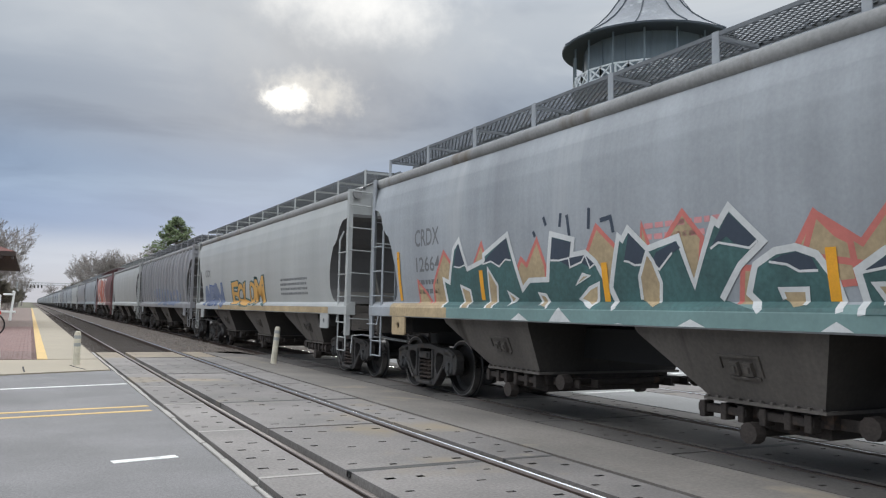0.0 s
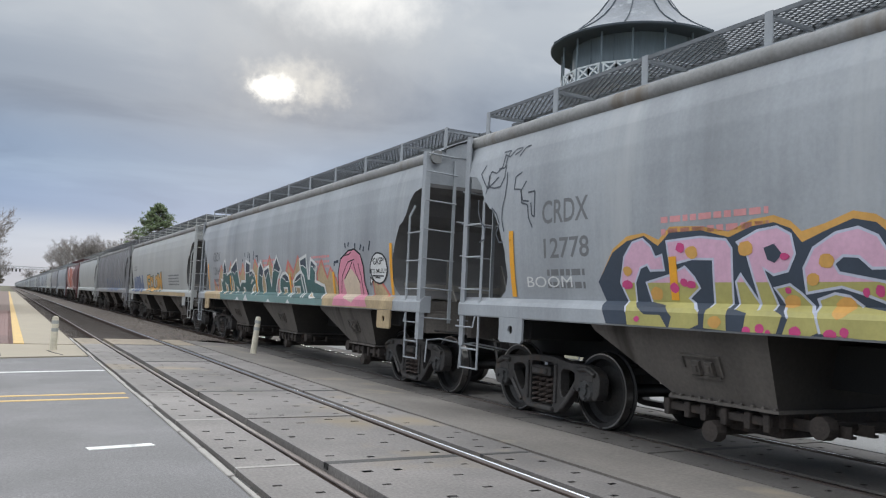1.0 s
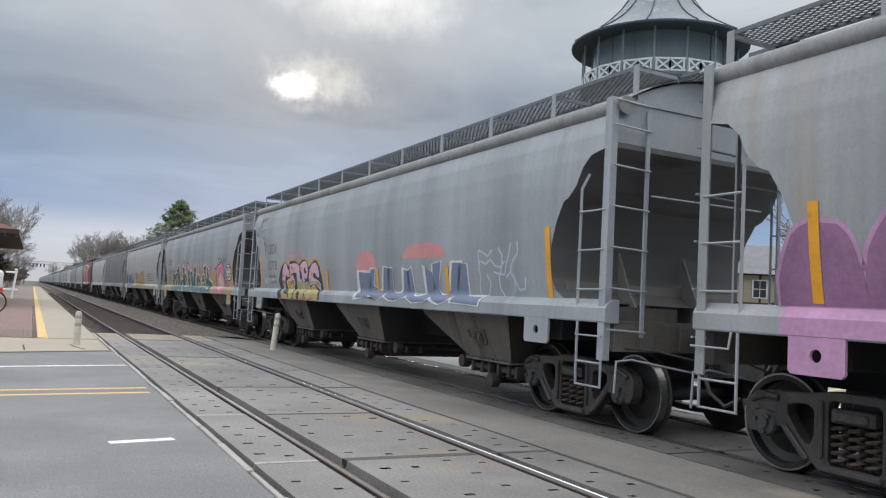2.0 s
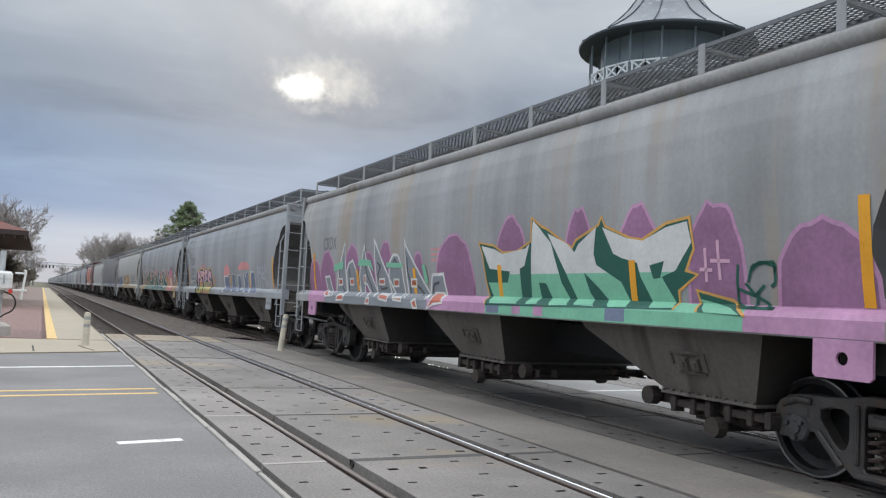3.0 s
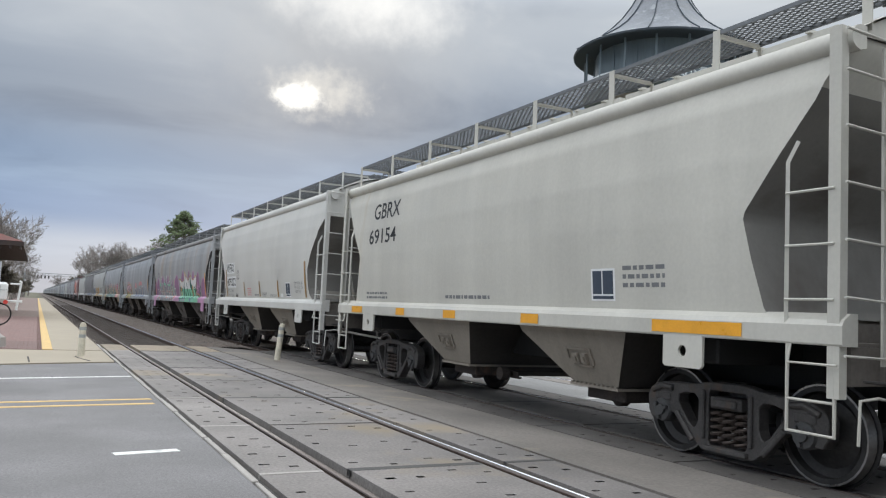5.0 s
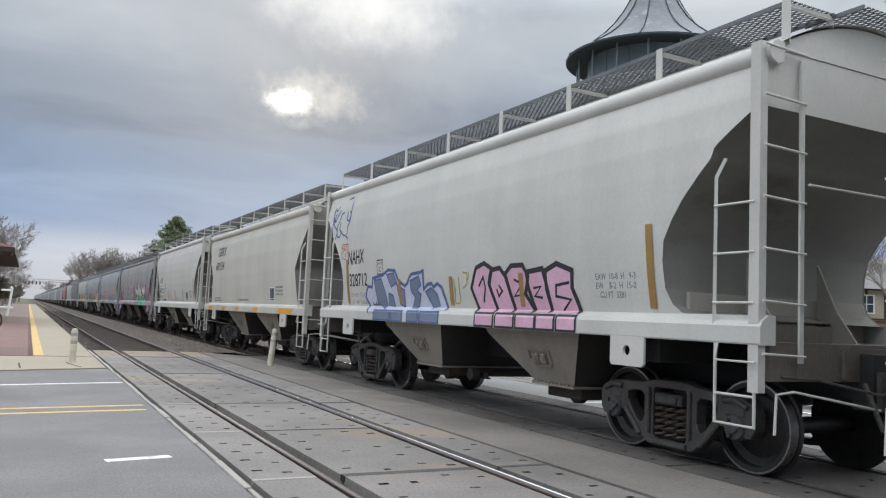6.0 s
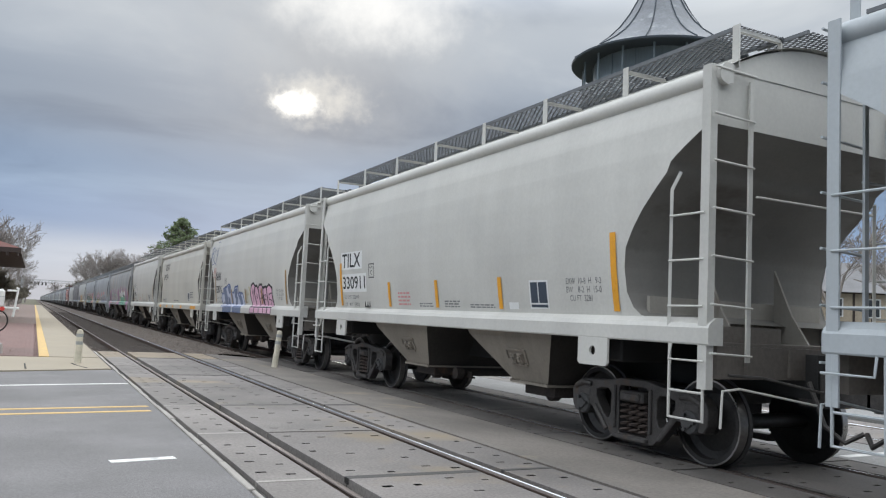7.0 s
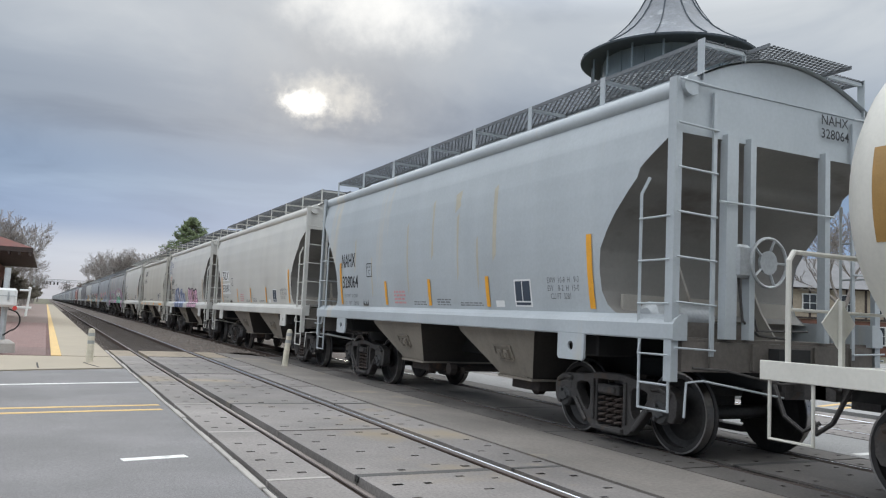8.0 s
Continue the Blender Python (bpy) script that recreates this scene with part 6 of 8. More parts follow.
shape(car_b, [(5.41, 1.63), (5.4, 1.83), (5.5, 1.99), (5.7, 2.1), (5.89, 2.13), (6.04, 2.06), (6.11, 1.94), (6.11, 1.82), (5.98, 1.82), (5.88, 1.91), (5.75, 1.92), (5.67, 1.86), (5.71, 1.79), (6.07, 1.72), (6.18, 1.65), (6.16, 1.53), (5.89, 1.63), (5.72, 1.68)], "rose", 3, rim="lavender", w=0.022, foot="olive", at=1.72)
shape(car_b, [(5.59, 1.31), (5.51, 1.58), (5.66, 1.63), (5.78, 1.61), (5.89, 1.53), (6.18, 1.49), (6.29, 1.37), (6.17, 1.26), (5.91, 1.26)], "rose", 3, rim="lavender", w=0.022, foot="olive", at=1.72)
shape(car_b, [(5.03, 2.01), (5.14, 2.04), (5.21, 1.95), (5.13, 1.88), (5.06, 1.91)], "navy", 5)
shape(car_b, blob(3.31, 1.7, 0.08, 0.05, 9, 0), "magenta", 5.2)
shape(car_b, blob(4.08, 2.05, 0.06, 0.05, 9, 1), "magenta", 5.2)
shape(car_b, blob(3.97, 1.67, 0.06, 0.05, 9, 2), "magenta", 5.2)
shape(car_b, blob(4.19, 1.7, 0.06, 0.04, 9, 3), "magenta", 5.2)
shape(car_b, blob(4.1, 1.72, 0.05, 0.04, 9, 4), "magenta", 5.2)
shape(car_b, blob(3.54, 1.35, 0.04, 0.03, 9, 5), "magenta", 5.2)
shape(car_b, blob(5.23, 1.93, 0.05, 0.03, 9, 6), "magenta", 5.2)
shape(car_b, blob(4.89, 1.3, 0.05, 0.04, 9, 7), "magenta", 5.2)
shape(car_b, blob(5.03, 1.32, 0.05, 0.05, 9, 8), "magenta", 5.2)
shape(car_b, blob(5.11, 1.29, 0.03, 0.03, 9, 9), "magenta", 5.2)
shape(car_b, blob(5.37, 1.31, 0.06, 0.05, 9, 10), "magenta", 5.2)
shape(car_b, blob(5.68, 1.3, 0.06, 0.05, 9, 11), "magenta", 5.2)
shape(car_b, blob(5.8, 1.33, 0.04, 0.04, 9, 12), "magenta", 5.2)
shape(car_b, blob(5.92, 1.64, 0.03, 0.04, 9, 13), "magenta", 5.2)
shape(car_b, blob(6.03, 1.65, 0.04, 0.05, 9, 14), "magenta", 5.2)
shape(car_b, blob(5.24, 1.65, 0.03, 0.03, 9, 15), "magenta", 5.2)
shape(car_b, blob(3.33, 1.84, 0.07, 0.05, 11, 30), "gold", 5)
shape(car_b, blob(3.73, 1.61, 0.09, 0.07, 11, 31), "gold", 5)
shape(car_b, blob(4.22, 2, 0.08, 0.06, 11, 32), "gold", 5)
shape(car_b, blob(4.84, 2.01, 0.08, 0.07, 11, 33), "gold", 5)
shape(car_b, blob(5.27, 1.56, 0.08, 0.06, 11, 34), "gold", 5)
shape(car_b, blob(5.61, 1.88, 0.07, 0.06, 11, 35), "gold", 5)
shape(car_b, blob(5.48, 1.74, 0.06, 0.05, 11, 36), "gold", 5)
shape(car_b, blob(5.75, 1.52, 0.09, 0.09, 11, 37), "gold", 5)
shape(car_b, blob(4.54, 1.36, 0.08, 0.06, 11, 38), "gold", 5)
bars(car_b, k, 3.83, 5.09, 2.18, 2.36, 2, "pinkred", 14)
lettering(car_b, k, "BOOM", 1.5, 2.39, 1.67, 1.8, "white", 2, 0.0)
graffiti(car_b, k, "IUUUUL", 8.6, 13.3, 1.40, 1.92, [(0.085, 0, 0, "white", None, None), (0.05, 0.02, 0, "steelblue", None, None)], 4, 0.1, "graffiti", "narrow white and slate letters", 0, 1.0)
decal(car_b, k, "faded_print", poly_bm(mound(8.4, 9.4, 1.9, 2.3, 3)), INK["pinkred"], 1)
decal(car_b, k, "faded_print", poly_bm(mound(10.6, 12.2, 2.1, 2.35, 8)), INK["pinkred"], 1)
scribble(car_b, k, 13.2, 14.5, 1.5, 2.3, "lavender", 9, 8, 0.03)

# the car with purple clouds and two words
marks_long(car_c, "")
cloud(car_c, 0.83, 1.63, 2.21, 770)
cloud(car_c, 1.63, 2.57, 2.38, 812)
cloud(car_c, 3.23, 4.09, 2.46, 912)
cloud(car_c, 4.34, 4.89, 2.3, 1000)
cloud(car_c, 5.11, 5.76, 2.44, 1072)
cloud(car_c, 6.63, 7.03, 2.21, 1252)
cloud(car_c, 7.51, 8.71, 2.42, 1390)
cloud(car_c, 9.37, 10.16, 2.57, 880)
cloud(car_c, 11.01, 11.57, 2.58, 1003)
cloud(car_c, 12, 12.64, 2.52, 1098)
cloud(car_c, 13.05, 13.72, 2.46, 1222)
cloud(car_c, 14.1, 14.99, 2.21, 1380)
shape(car_c, [(2.12, 1.4), (1.96, 1.83), (2.25, 1.85), (2.46, 1.41)], "silver", 3, rim="white", w=0.05)
shape(car_c, [(2.57, 1.41), (2.77, 1.79), (3.12, 2.31), (3.28, 2.55), (3.29, 1.93), (3.29, 1.42)], "silver", 3.2, rim="white", w=0.05)
shape(car_c, [(3.34, 1.42), (3.34, 1.93), (3.49, 2.1), (3.72, 2.16), (3.88, 1.99), (4.09, 1.44)], "silver", 3, rim="white", w=0.05)
shape(car_c, [(4.09, 1.44), (4.08, 1.85), (4.38, 2.44), (4.46, 2.18), (5.04, 1.45), (4.68, 1.45), (4.45, 1.68), (4.34, 1.71), (4.31, 1.44)], "silver", 3.2, rim="white", w=0.05)
shape(car_c, [(4.97, 1.45), (4.89, 2.53), (5, 2.41), (5.87, 1.46)], "silver", 3, rim="white", w=0.05)
shape(car_c, [(5.56, 1.77), (5.61, 2.07), (5.79, 2.21), (6, 2.2), (6.16, 2), (6.26, 1.46), (5.67, 1.45)], "silver", 3.2, rim="white", w=0.05)
shape(car_c, [(6.39, 1.45), (6.29, 2.48), (6.35, 2.35), (7.31, 1.46)], "silver", 3, rim="white", w=0.05)
shape(car_c, [(7.21, 1.45), (7.36, 1.84), (7.75, 1.85), (7.85, 1.46)], "silver", 3.2, rim="white", w=0.05)
shape(car_c, [(2.83, 1.66), (2.85, 1.79), (3.07, 1.79), (3.05, 1.67)], "red", 5, rim="white", w=0.035)
shape(car_c, [(3.52, 1.67), (3.54, 1.79), (3.75, 1.79), (3.73, 1.67)], "red", 5, rim="white", w=0.035)
shape(car_c, [(5.09, 1.68), (5.1, 1.78), (5.36, 1.78), (5.34, 1.68)], "red", 5, rim="white", w=0.035)
shape(car_c, [(5.77, 1.65), (5.79, 1.77), (6.01, 1.77), (5.99, 1.65)], "red", 5, rim="white", w=0.035)
shape(car_c, [(6.52, 1.65), (6.53, 1.77), (6.76, 1.77), (6.74, 1.65)], "red", 5, rim="white", w=0.035)
shape(car_c, [(4.3, 1.71), (4.32, 1.85), (4.42, 1.85), (4.4, 1.71)], "red", 5, rim="white", w=0.035)
shape(car_c, [(2.91, 1.4), (3.05, 1.46), (3.3, 1.47), (3.32, 1.35), (2.92, 1.34)], "red", 5.4, rim="white", w=0.04)
shape(car_c, [(5.25, 1.41), (5.21, 1.51), (5.67, 1.49), (5.65, 1.38)], "red", 5.4, rim="white", w=0.04)
shape(car_c, [(5.9, 1.45), (6.27, 1.46), (6.29, 1.39), (5.93, 1.41)], "red", 5.4, rim="white", w=0.04)
shape(car_c, [(6.71, 1.39), (6.86, 1.44), (6.96, 1.26), (6.8, 1.27)], "red", 5.4, rim="white", w=0.04)
shape(car_c, [(7.32, 1.28), (7.46, 1.45), (7.42, 1.55), (7.76, 1.55), (7.86, 1.4), (7.55, 1.37)], "red", 5.4, rim="white", w=0.04)
shape(car_c, [(1.95, 1.54), (2.22, 1.53), (2.41, 1.42), (2.18, 1.41)], "red", 5.4, rim="white", w=0.04)
shape(car_c, [(4.59, 1.31), (4.63, 1.41), (4.8, 1.42), (4.78, 1.31)], "red", 5.4, rim="white", w=0.04)
shape(car_c, [(2.52, 1.95), (2.62, 2.09), (3.18, 2.16), (3.14, 2)], "mint", 6)
shape(car_c, [(4, 2.05), (4.13, 2.18), (4.72, 2.14), (4.86, 1.91), (4.63, 2.03)], "mint", 6)
shape(car_c, [(5.46, 1.99), (5.5, 2.08), (6.18, 2.05), (6.17, 1.97)], "mint", 6)
shape(car_c, [(6.98, 2), (7.1, 2.02), (7.21, 1.72), (7.09, 1.69)], "mint", 6)
line(car_c, [(2.96, 2.09), (2.86, 1.86), (3.04, 1.63), (3.21, 1.48)], 0.04, "slate", 5)
line(car_c, [(3.51, 2), (3.55, 1.78), (3.38, 1.53)], 0.04, "slate", 5)
line(car_c, [(4.39, 2.12), (4.5, 1.85), (4.67, 1.65), (4.73, 1.52)], 0.04, "slate", 5)
line(car_c, [(5.03, 2.09), (5.18, 2.02), (5.03, 1.84), (5.17, 1.59), (5.46, 1.62)], 0.04, "slate", 5)
line(car_c, [(5.78, 2.07), (5.87, 2.13), (5.95, 2.06)], 0.04, "slate", 5)
line(car_c, [(6.39, 2.15), (6.41, 1.88), (6.5, 1.71), (6.46, 1.5)], 0.04, "slate", 5)
line(car_c, [(6.65, 1.72), (6.88, 1.61), (7.06, 1.49)], 0.04, "slate", 5)
line(car_c, [(7.34, 1.55), (7.4, 1.69), (7.59, 1.72)], 0.04, "slate", 5)
decal(car_c, k, "sill_paint", poly_bm(rect(0.9, 2.13, 1.285, 1.525)), INK["violet"], 1)
decal(car_c, k, "sill_paint", poly_bm(rect(7.29, 9.19, 1.285, 1.525)), INK["violet"], 1)
decal(car_c, k, "sill_paint", poly_bm(rect(13.77, 15.1, 1.285, 1.525)), INK["violet"], 1)
decal(car_c, k, "sill_paint", poly_bm(rect(2.13, 7.29, 1.285, 1.525)), INK["silver"], 1)
decal(car_c, k, "sill_paint", poly_bm(rect(9.19, 13.77, 1.285, 1.525)), INK["mint"], 1)
shape(car_c, rect(9.23, 9.56, 1.30, 1.50), "steelblue", 2)
shape(car_c, rect(9.9, 10.1, 1.30, 1.50), "violet", 2)
shape(car_c, rect(10.41, 10.62, 1.30, 1.50), "violet", 2)
shape(car_c, rect(11.84, 12.17, 1.30, 1.50), "steelblue", 2)
shape(car_c, [(9.18, 1.4), (9.09, 1.72), (9.02, 2.11), (8.92, 2.29), (9.35, 2.23), (9.57, 2.13), (9.93, 2.13), (10.28, 2.25), (10.3, 2.55), (10.54, 2.42), (10.66, 2.38), (11.16, 2.13), (11.24, 2.22), (11.67, 2.37), (11.72, 2.46), (11.79, 2.35), (12.2, 2.2), (12.39, 2.17), (12.76, 2.32), (13.08, 2.36), (13.13, 2.05), (13.01, 1.84), (13.16, 1.8), (12.89, 1.64), (12.89, 1.45)], "green", 3, rim="gold", w=0.03)
shape(car_c, [(9.31, 1.43), (9.15, 1.72), (9.67, 1.72), (9.74, 1.87), (9.21, 1.91), (9, 2.24), (9.36, 2.18), (9.57, 2.11), (10.14, 2.16), (10.25, 2.22), (10.11, 1.94), (9.99, 1.9), (10, 1.44)], "white", 4, foot="mint", at=1.83)
shape(car_c, [(10.22, 1.44), (10.28, 2.09), (10.33, 2.51), (10.44, 2.44), (10.73, 2.21), (10.91, 1.72), (11.12, 1.45), (10.75, 1.44), (10.58, 1.71), (10.42, 1.72), (10.47, 1.45)], "white", 4, foot="mint", at=1.83)
shape(car_c, [(10.66, 2.33), (11.06, 2.19), (11.21, 2.08), (11.29, 2.17), (11.63, 2.35), (11.57, 2.05), (11.61, 1.92), (12.02, 1.73), (12.19, 1.46), (11.88, 1.45), (11.63, 1.66), (11.37, 1.84), (11.46, 1.6), (11.62, 1.45), (11.25, 1.46), (11, 1.86)], "white", 4, foot="mint", at=1.83)
shape(car_c, [(11.74, 2.34), (12.15, 2.2), (12.4, 2.16), (12.76, 2.28), (13.05, 2.32), (13.1, 2.11), (12.86, 1.84), (12.66, 1.78), (12.88, 1.47), (12.54, 1.46), (12.34, 1.79), (12.3, 1.93), (12.05, 1.99), (11.92, 2.04)], "white", 4, foot="mint", at=1.83)
shape(car_c, [(12.49, 1.9), (12.71, 1.94), (12.64, 1.77), (12.54, 1.76)], "green", 5)
shape(car_c, [(13.2, 1.44), (13.13, 1.65), (13.58, 1.56), (13.79, 1.42)], "green", 3.5, rim="gold", w=0.03)
shape(car_c, [(13.3, 1.44), (13.16, 1.57), (13.6, 1.49), (13.73, 1.43)], "mint", 4.5)
scribble(car_c, k, 13.64, 14.06, 1.5, 1.9, "green", 2, 6, 0.03, 4)
line(car_c, [(13.27, 2.05), (13.27, 1.73)], 0.035, "rose", 4)
line(car_c, [(13.43, 2.12), (13.44, 1.75)], 0.035, "rose", 4)
line(car_c, [(13.19, 1.85), (13.35, 1.84)], 0.035, "rose", 4)
line(car_c, [(13.33, 1.93), (13.57, 1.92)], 0.035, "rose", 4)
bars(car_c, k, 7.33, 7.71, 2.06, 2.27, 3, "pinkred", 5)

pad_paint(car_c, "violet")


def marks_short(car, mark, number, plate, strips="orange", extra=True, load="232100", light="53900"):
    k = SHORT
    if plate:
        decal(car, k, "marking_panel", poly_bm(rect(1.43, 1.43 + 0.29 * len(mark), 2.29, 2.64), rect(1.45, 2.80, 1.84, 2.20)), INK["plate"], 1, "white painted marking panel")
    lettering(car, k, mark, 1.49, 2.30 if len(mark) < 5 and not plate else 1.43 + 0.27 * len(mark), 2.33, 2.61, "black", 2)
    lettering(car, k, number, 1.53, 2.44 if not plate else 2.74, 1.90, 2.15, "black", 2)
    lettering(car, k, "LD LMT  " + load, 1.58, 2.38, 1.71, 1.78, "faint", 1, 0.0)
    lettering(car, k, "LT   WT   " + light, 1.60, 2.38, 1.56, 1.63, "faint", 1, 0.0)
    plate_c(car, k, 2.93, 2.10)
    card_holder(car, k, 2.68, 1.55)
    reflectors(car, k, SHORT_STRIPS, strips)
    if extra:
        bars(car, k, 4.25, 4.75, 1.60, 1.82, 4, "pinkred", 2)
        bars(car, k, 5.1, 5.6, 1.58, 1.64, 2, "faint", 3)
        bars(car, k, 6.0, 6.5, 1.58, 1.68, 3, "faint", 4)
        bars(car, k, 6.8, 7.5, 1.58, 1.63, 2, "faint", 6)
        decal(car, k, "sticker", poly_bm(rect(7.87, 8.10, 1.57, 1.66)), INK["plate"], 1)
    test_sign(car, k, 8.38, 1.58)
    lettering(car, k, "EXW  10-8  H   9-3", 9.18, 9.84, 1.88, 1.95, "faint", 1, 0.0)
    lettering(car, k, "EW    8-2  H  15-0", 9.18, 9.84, 1.78, 1.85, "faint", 1, 0.0)
    lettering(car, k, "CU FT  3281", 9.24, 9.66, 1.68, 1.75, "faint", 1, 0.0)


k = SHORT
marks_short(car_d, "WFRX", "409222", True, "brown")
marks_short(car_f, "NAHX", "328712", False, "brown", False, "232500", "53500")
marks_short(car_g, "TILX", "330911", True)
marks_short(car_h, "NAHX", "328064", False)
# blue and pink words on one of the cream cars
scribble(car_f, k, 0.45, 1.45, 2.85, 3.70, "blue", 21, 9, 0.035)
scribble(car_f, k, 1.10, 1.45, 2.45, 2.75, "red", 5, 5, 0.02)
shape(car_f, [(2.64, 1.41), (2.33, 1.7), (2.46, 1.89), (2.68, 1.88), (2.72, 2.04), (3.18, 2.08), (3.44, 2.17), (3.72, 2.15), (3.86, 1.97), (4.1, 1.88), (4.21, 1.92), (4.29, 2.01), (4.39, 2.07), (4.71, 2.09), (4.81, 2.11), (4.82, 1.82), (4.96, 1.89), (5.1, 1.91), (5.17, 1.85), (5.31, 1.9), (5.44, 1.84), (5.62, 1.49)], "lavender", 3, rim="blue", w=0.055)
shape(car_f, [(2.79, 2), (3.13, 2.02), (3.28, 1.76), (3.34, 1.49), (2.9, 1.58)], "steelblue", 4, rim="blue", w=0.03)
shape(car_f, [(3.37, 2.09), (3.68, 2.11), (3.79, 1.94), (3.54, 1.87)], "steelblue", 4, rim="blue", w=0.03)
shape(car_f, [(3.42, 1.76), (3.6, 1.72), (3.66, 1.52), (3.38, 1.54)], "steelblue", 4, rim="blue", w=0.03)
shape(car_f, [(3.78, 1.91), (4.09, 1.81), (4.07, 1.53), (3.88, 1.57)], "steelblue", 4, rim="blue", w=0.03)
shape(car_f, [(4.33, 1.96), (4.66, 2.03), (4.73, 1.89), (4.57, 1.8), (4.71, 1.74), (4.58, 1.5), (4.36, 1.51), (4.49, 1.69), (4.34, 1.8)], "steelblue", 4, rim="blue", w=0.03)
shape(car_f, [(4.89, 1.78), (5.09, 1.84), (5.29, 1.73), (5.35, 1.55), (5.13, 1.51)], "steelblue", 4, rim="blue", w=0.03)
shape(car_f, rect(2.9, 3.64, 1.29, 1.46), "steelblue", 3, rim="blue", w=0.03)
shape(car_f, rect(3.68, 4.12, 1.29, 1.46), "steelblue", 3, rim="blue", w=0.03)
shape(car_f, rect(4.33, 4.74, 1.29, 1.46), "steelblue", 3, rim="blue", w=0.03)
shape(car_f, rect(4.8, 5.45, 1.29, 1.46), "steelblue", 3, rim="blue", w=0.03)
shape(car_f, [(6.56, 1.48), (6.37, 1.82), (6.53, 2.1), (6.76, 2.16), (6.95, 2.08), (6.86, 1.89), (7.06, 1.48)], "rose", 3, rim="black", w=0.065)
shape(car_f, [(7.06, 1.48), (6.87, 1.85), (6.96, 2.06), (7.17, 2.08), (7.3, 1.96), (7.39, 1.74), (7.5, 1.49)], "rose", 3.3, rim="black", w=0.065)
shape(car_f, [(7.5, 1.49), (7.37, 1.81), (7.3, 2), (7.45, 2.1), (7.72, 2.1), (7.84, 1.95), (7.75, 1.73), (7.96, 1.5)], "rose", 3, rim="black", w=0.065)
shape(car_f, [(7.96, 1.5), (7.83, 1.81), (7.8, 2.01), (7.97, 2.02), (8.16, 2.04), (8.22, 1.87), (8.31, 1.5)], "rose", 3.3, rim="black", w=0.065)
shape(car_f, [(8.31, 1.5), (8.22, 1.8), (8.22, 2.01), (8.46, 2.09), (8.76, 2), (8.74, 1.8), (8.81, 1.66), (8.88, 1.5)], "rose", 3, rim="black", w=0.065)
line(car_f, [(6.58, 1.84), (6.72, 1.97), (6.76, 1.82), (6.69, 1.62)], 0.035, "black", 4)
line(car_f, [(7.12, 1.85), (7.2, 1.77), (7.1, 1.7), (7.06, 1.8)], 0.035, "black", 4)
line(car_f, [(7.5, 1.92), (7.69, 1.86), (7.49, 1.7), (7.74, 1.73)], 0.035, "black", 4)
line(car_f, [(7.94, 1.8), (8.11, 1.82), (7.96, 1.7), (8.13, 1.68)], 0.035, "black", 4)
line(car_f, [(8.69, 1.86), (8.43, 1.83), (8.41, 1.7), (8.7, 1.66), (8.54, 1.53)], 0.035, "black", 4)
shape(car_f, rect(6.58, 7.07, 1.29, 1.47), "rose", 3, rim="black", w=0.03)
shape(car_f, rect(7.13, 7.58, 1.29, 1.47), "rose", 3, rim="black", w=0.03)
shape(car_f, rect(7.63, 8.06, 1.29, 1.47), "rose", 3, rim="black", w=0.03)
shape(car_f, rect(8.09, 8.47, 1.29, 1.47), "rose", 3, rim="black", w=0.03)
shape(car_f, rect(8.52, 8.89, 1.29, 1.47), "rose", 3, rim="black", w=0.03)
scribble(car_f, k, 5.85, 6.3, 1.6, 2.05, "olive", 4, 4, 0.025)
# yellow run-off stains on the bluish car
rng = random.Random(6)
for u, top, low, w in ((4.9, 3.0, 1.75, 0.05), (5.9, 3.3, 2.3, 0.06), (6.75, 3.35, 3.0, 0.17), (6.78, 3.0, 1.95, 0.06), (7.9, 3.3, 2.2, 0.08), (7.4, 2.6, 1.8, 0.04), (3.2, 2.5, 1.7, 0.04), (2.3, 2.9, 2.2, 0.05)):
    edge = [(u - w / 2 + rng.uniform(-0.02, 0.02), low), (u + w / 2 + rng.uniform(-0.02, 0.02), low + 0.1), (u + w / 2 + rng.uniform(-0.02, 0.02), (top + low) / 2), (u + w * 0.6, top), (u - w * 0.6, top - 0.06), (u - w / 2 + rng.uniform(-0.02, 0.02), (top + low) / 2)]
    decal(car_h, k, "stain", poly_bm(edge), INK["ochre"], 0.7, "pale yellow run-off stain")
# the straight-sided car
k = STRAIGHT
lettering(car_e, k, "GBRX", 1.55, 2.75, 3.06, 3.36, "black")
lettering(car_e, k, "69154", 1.40, 2.65, 2.60, 2.88, "black")
test_sign(car_e, k, 8.25, 1.60, 0.42)
bars(car_e, k, 8.8, 9.45, 1.75, 1.98, 3, "faint", 7)
bars(car_e, k, 1.3, 2.3, 1.58, 1.70, 2, "faint", 8)
bars(car_e, k, 4.6, 6.0, 1.60, 1.65, 1, "faint", 9)
for u, w in ((0.75, 0.55), (2.9, 0.35), (4.7, 0.4), (6.9, 0.4), (9.35, 1.15)):
    decal(car_e, k, "reflector", poly_bm(rect(u, u + w, 1.30, 1.42)), INK["orange"], 2, "orange reflector strip on the sill")
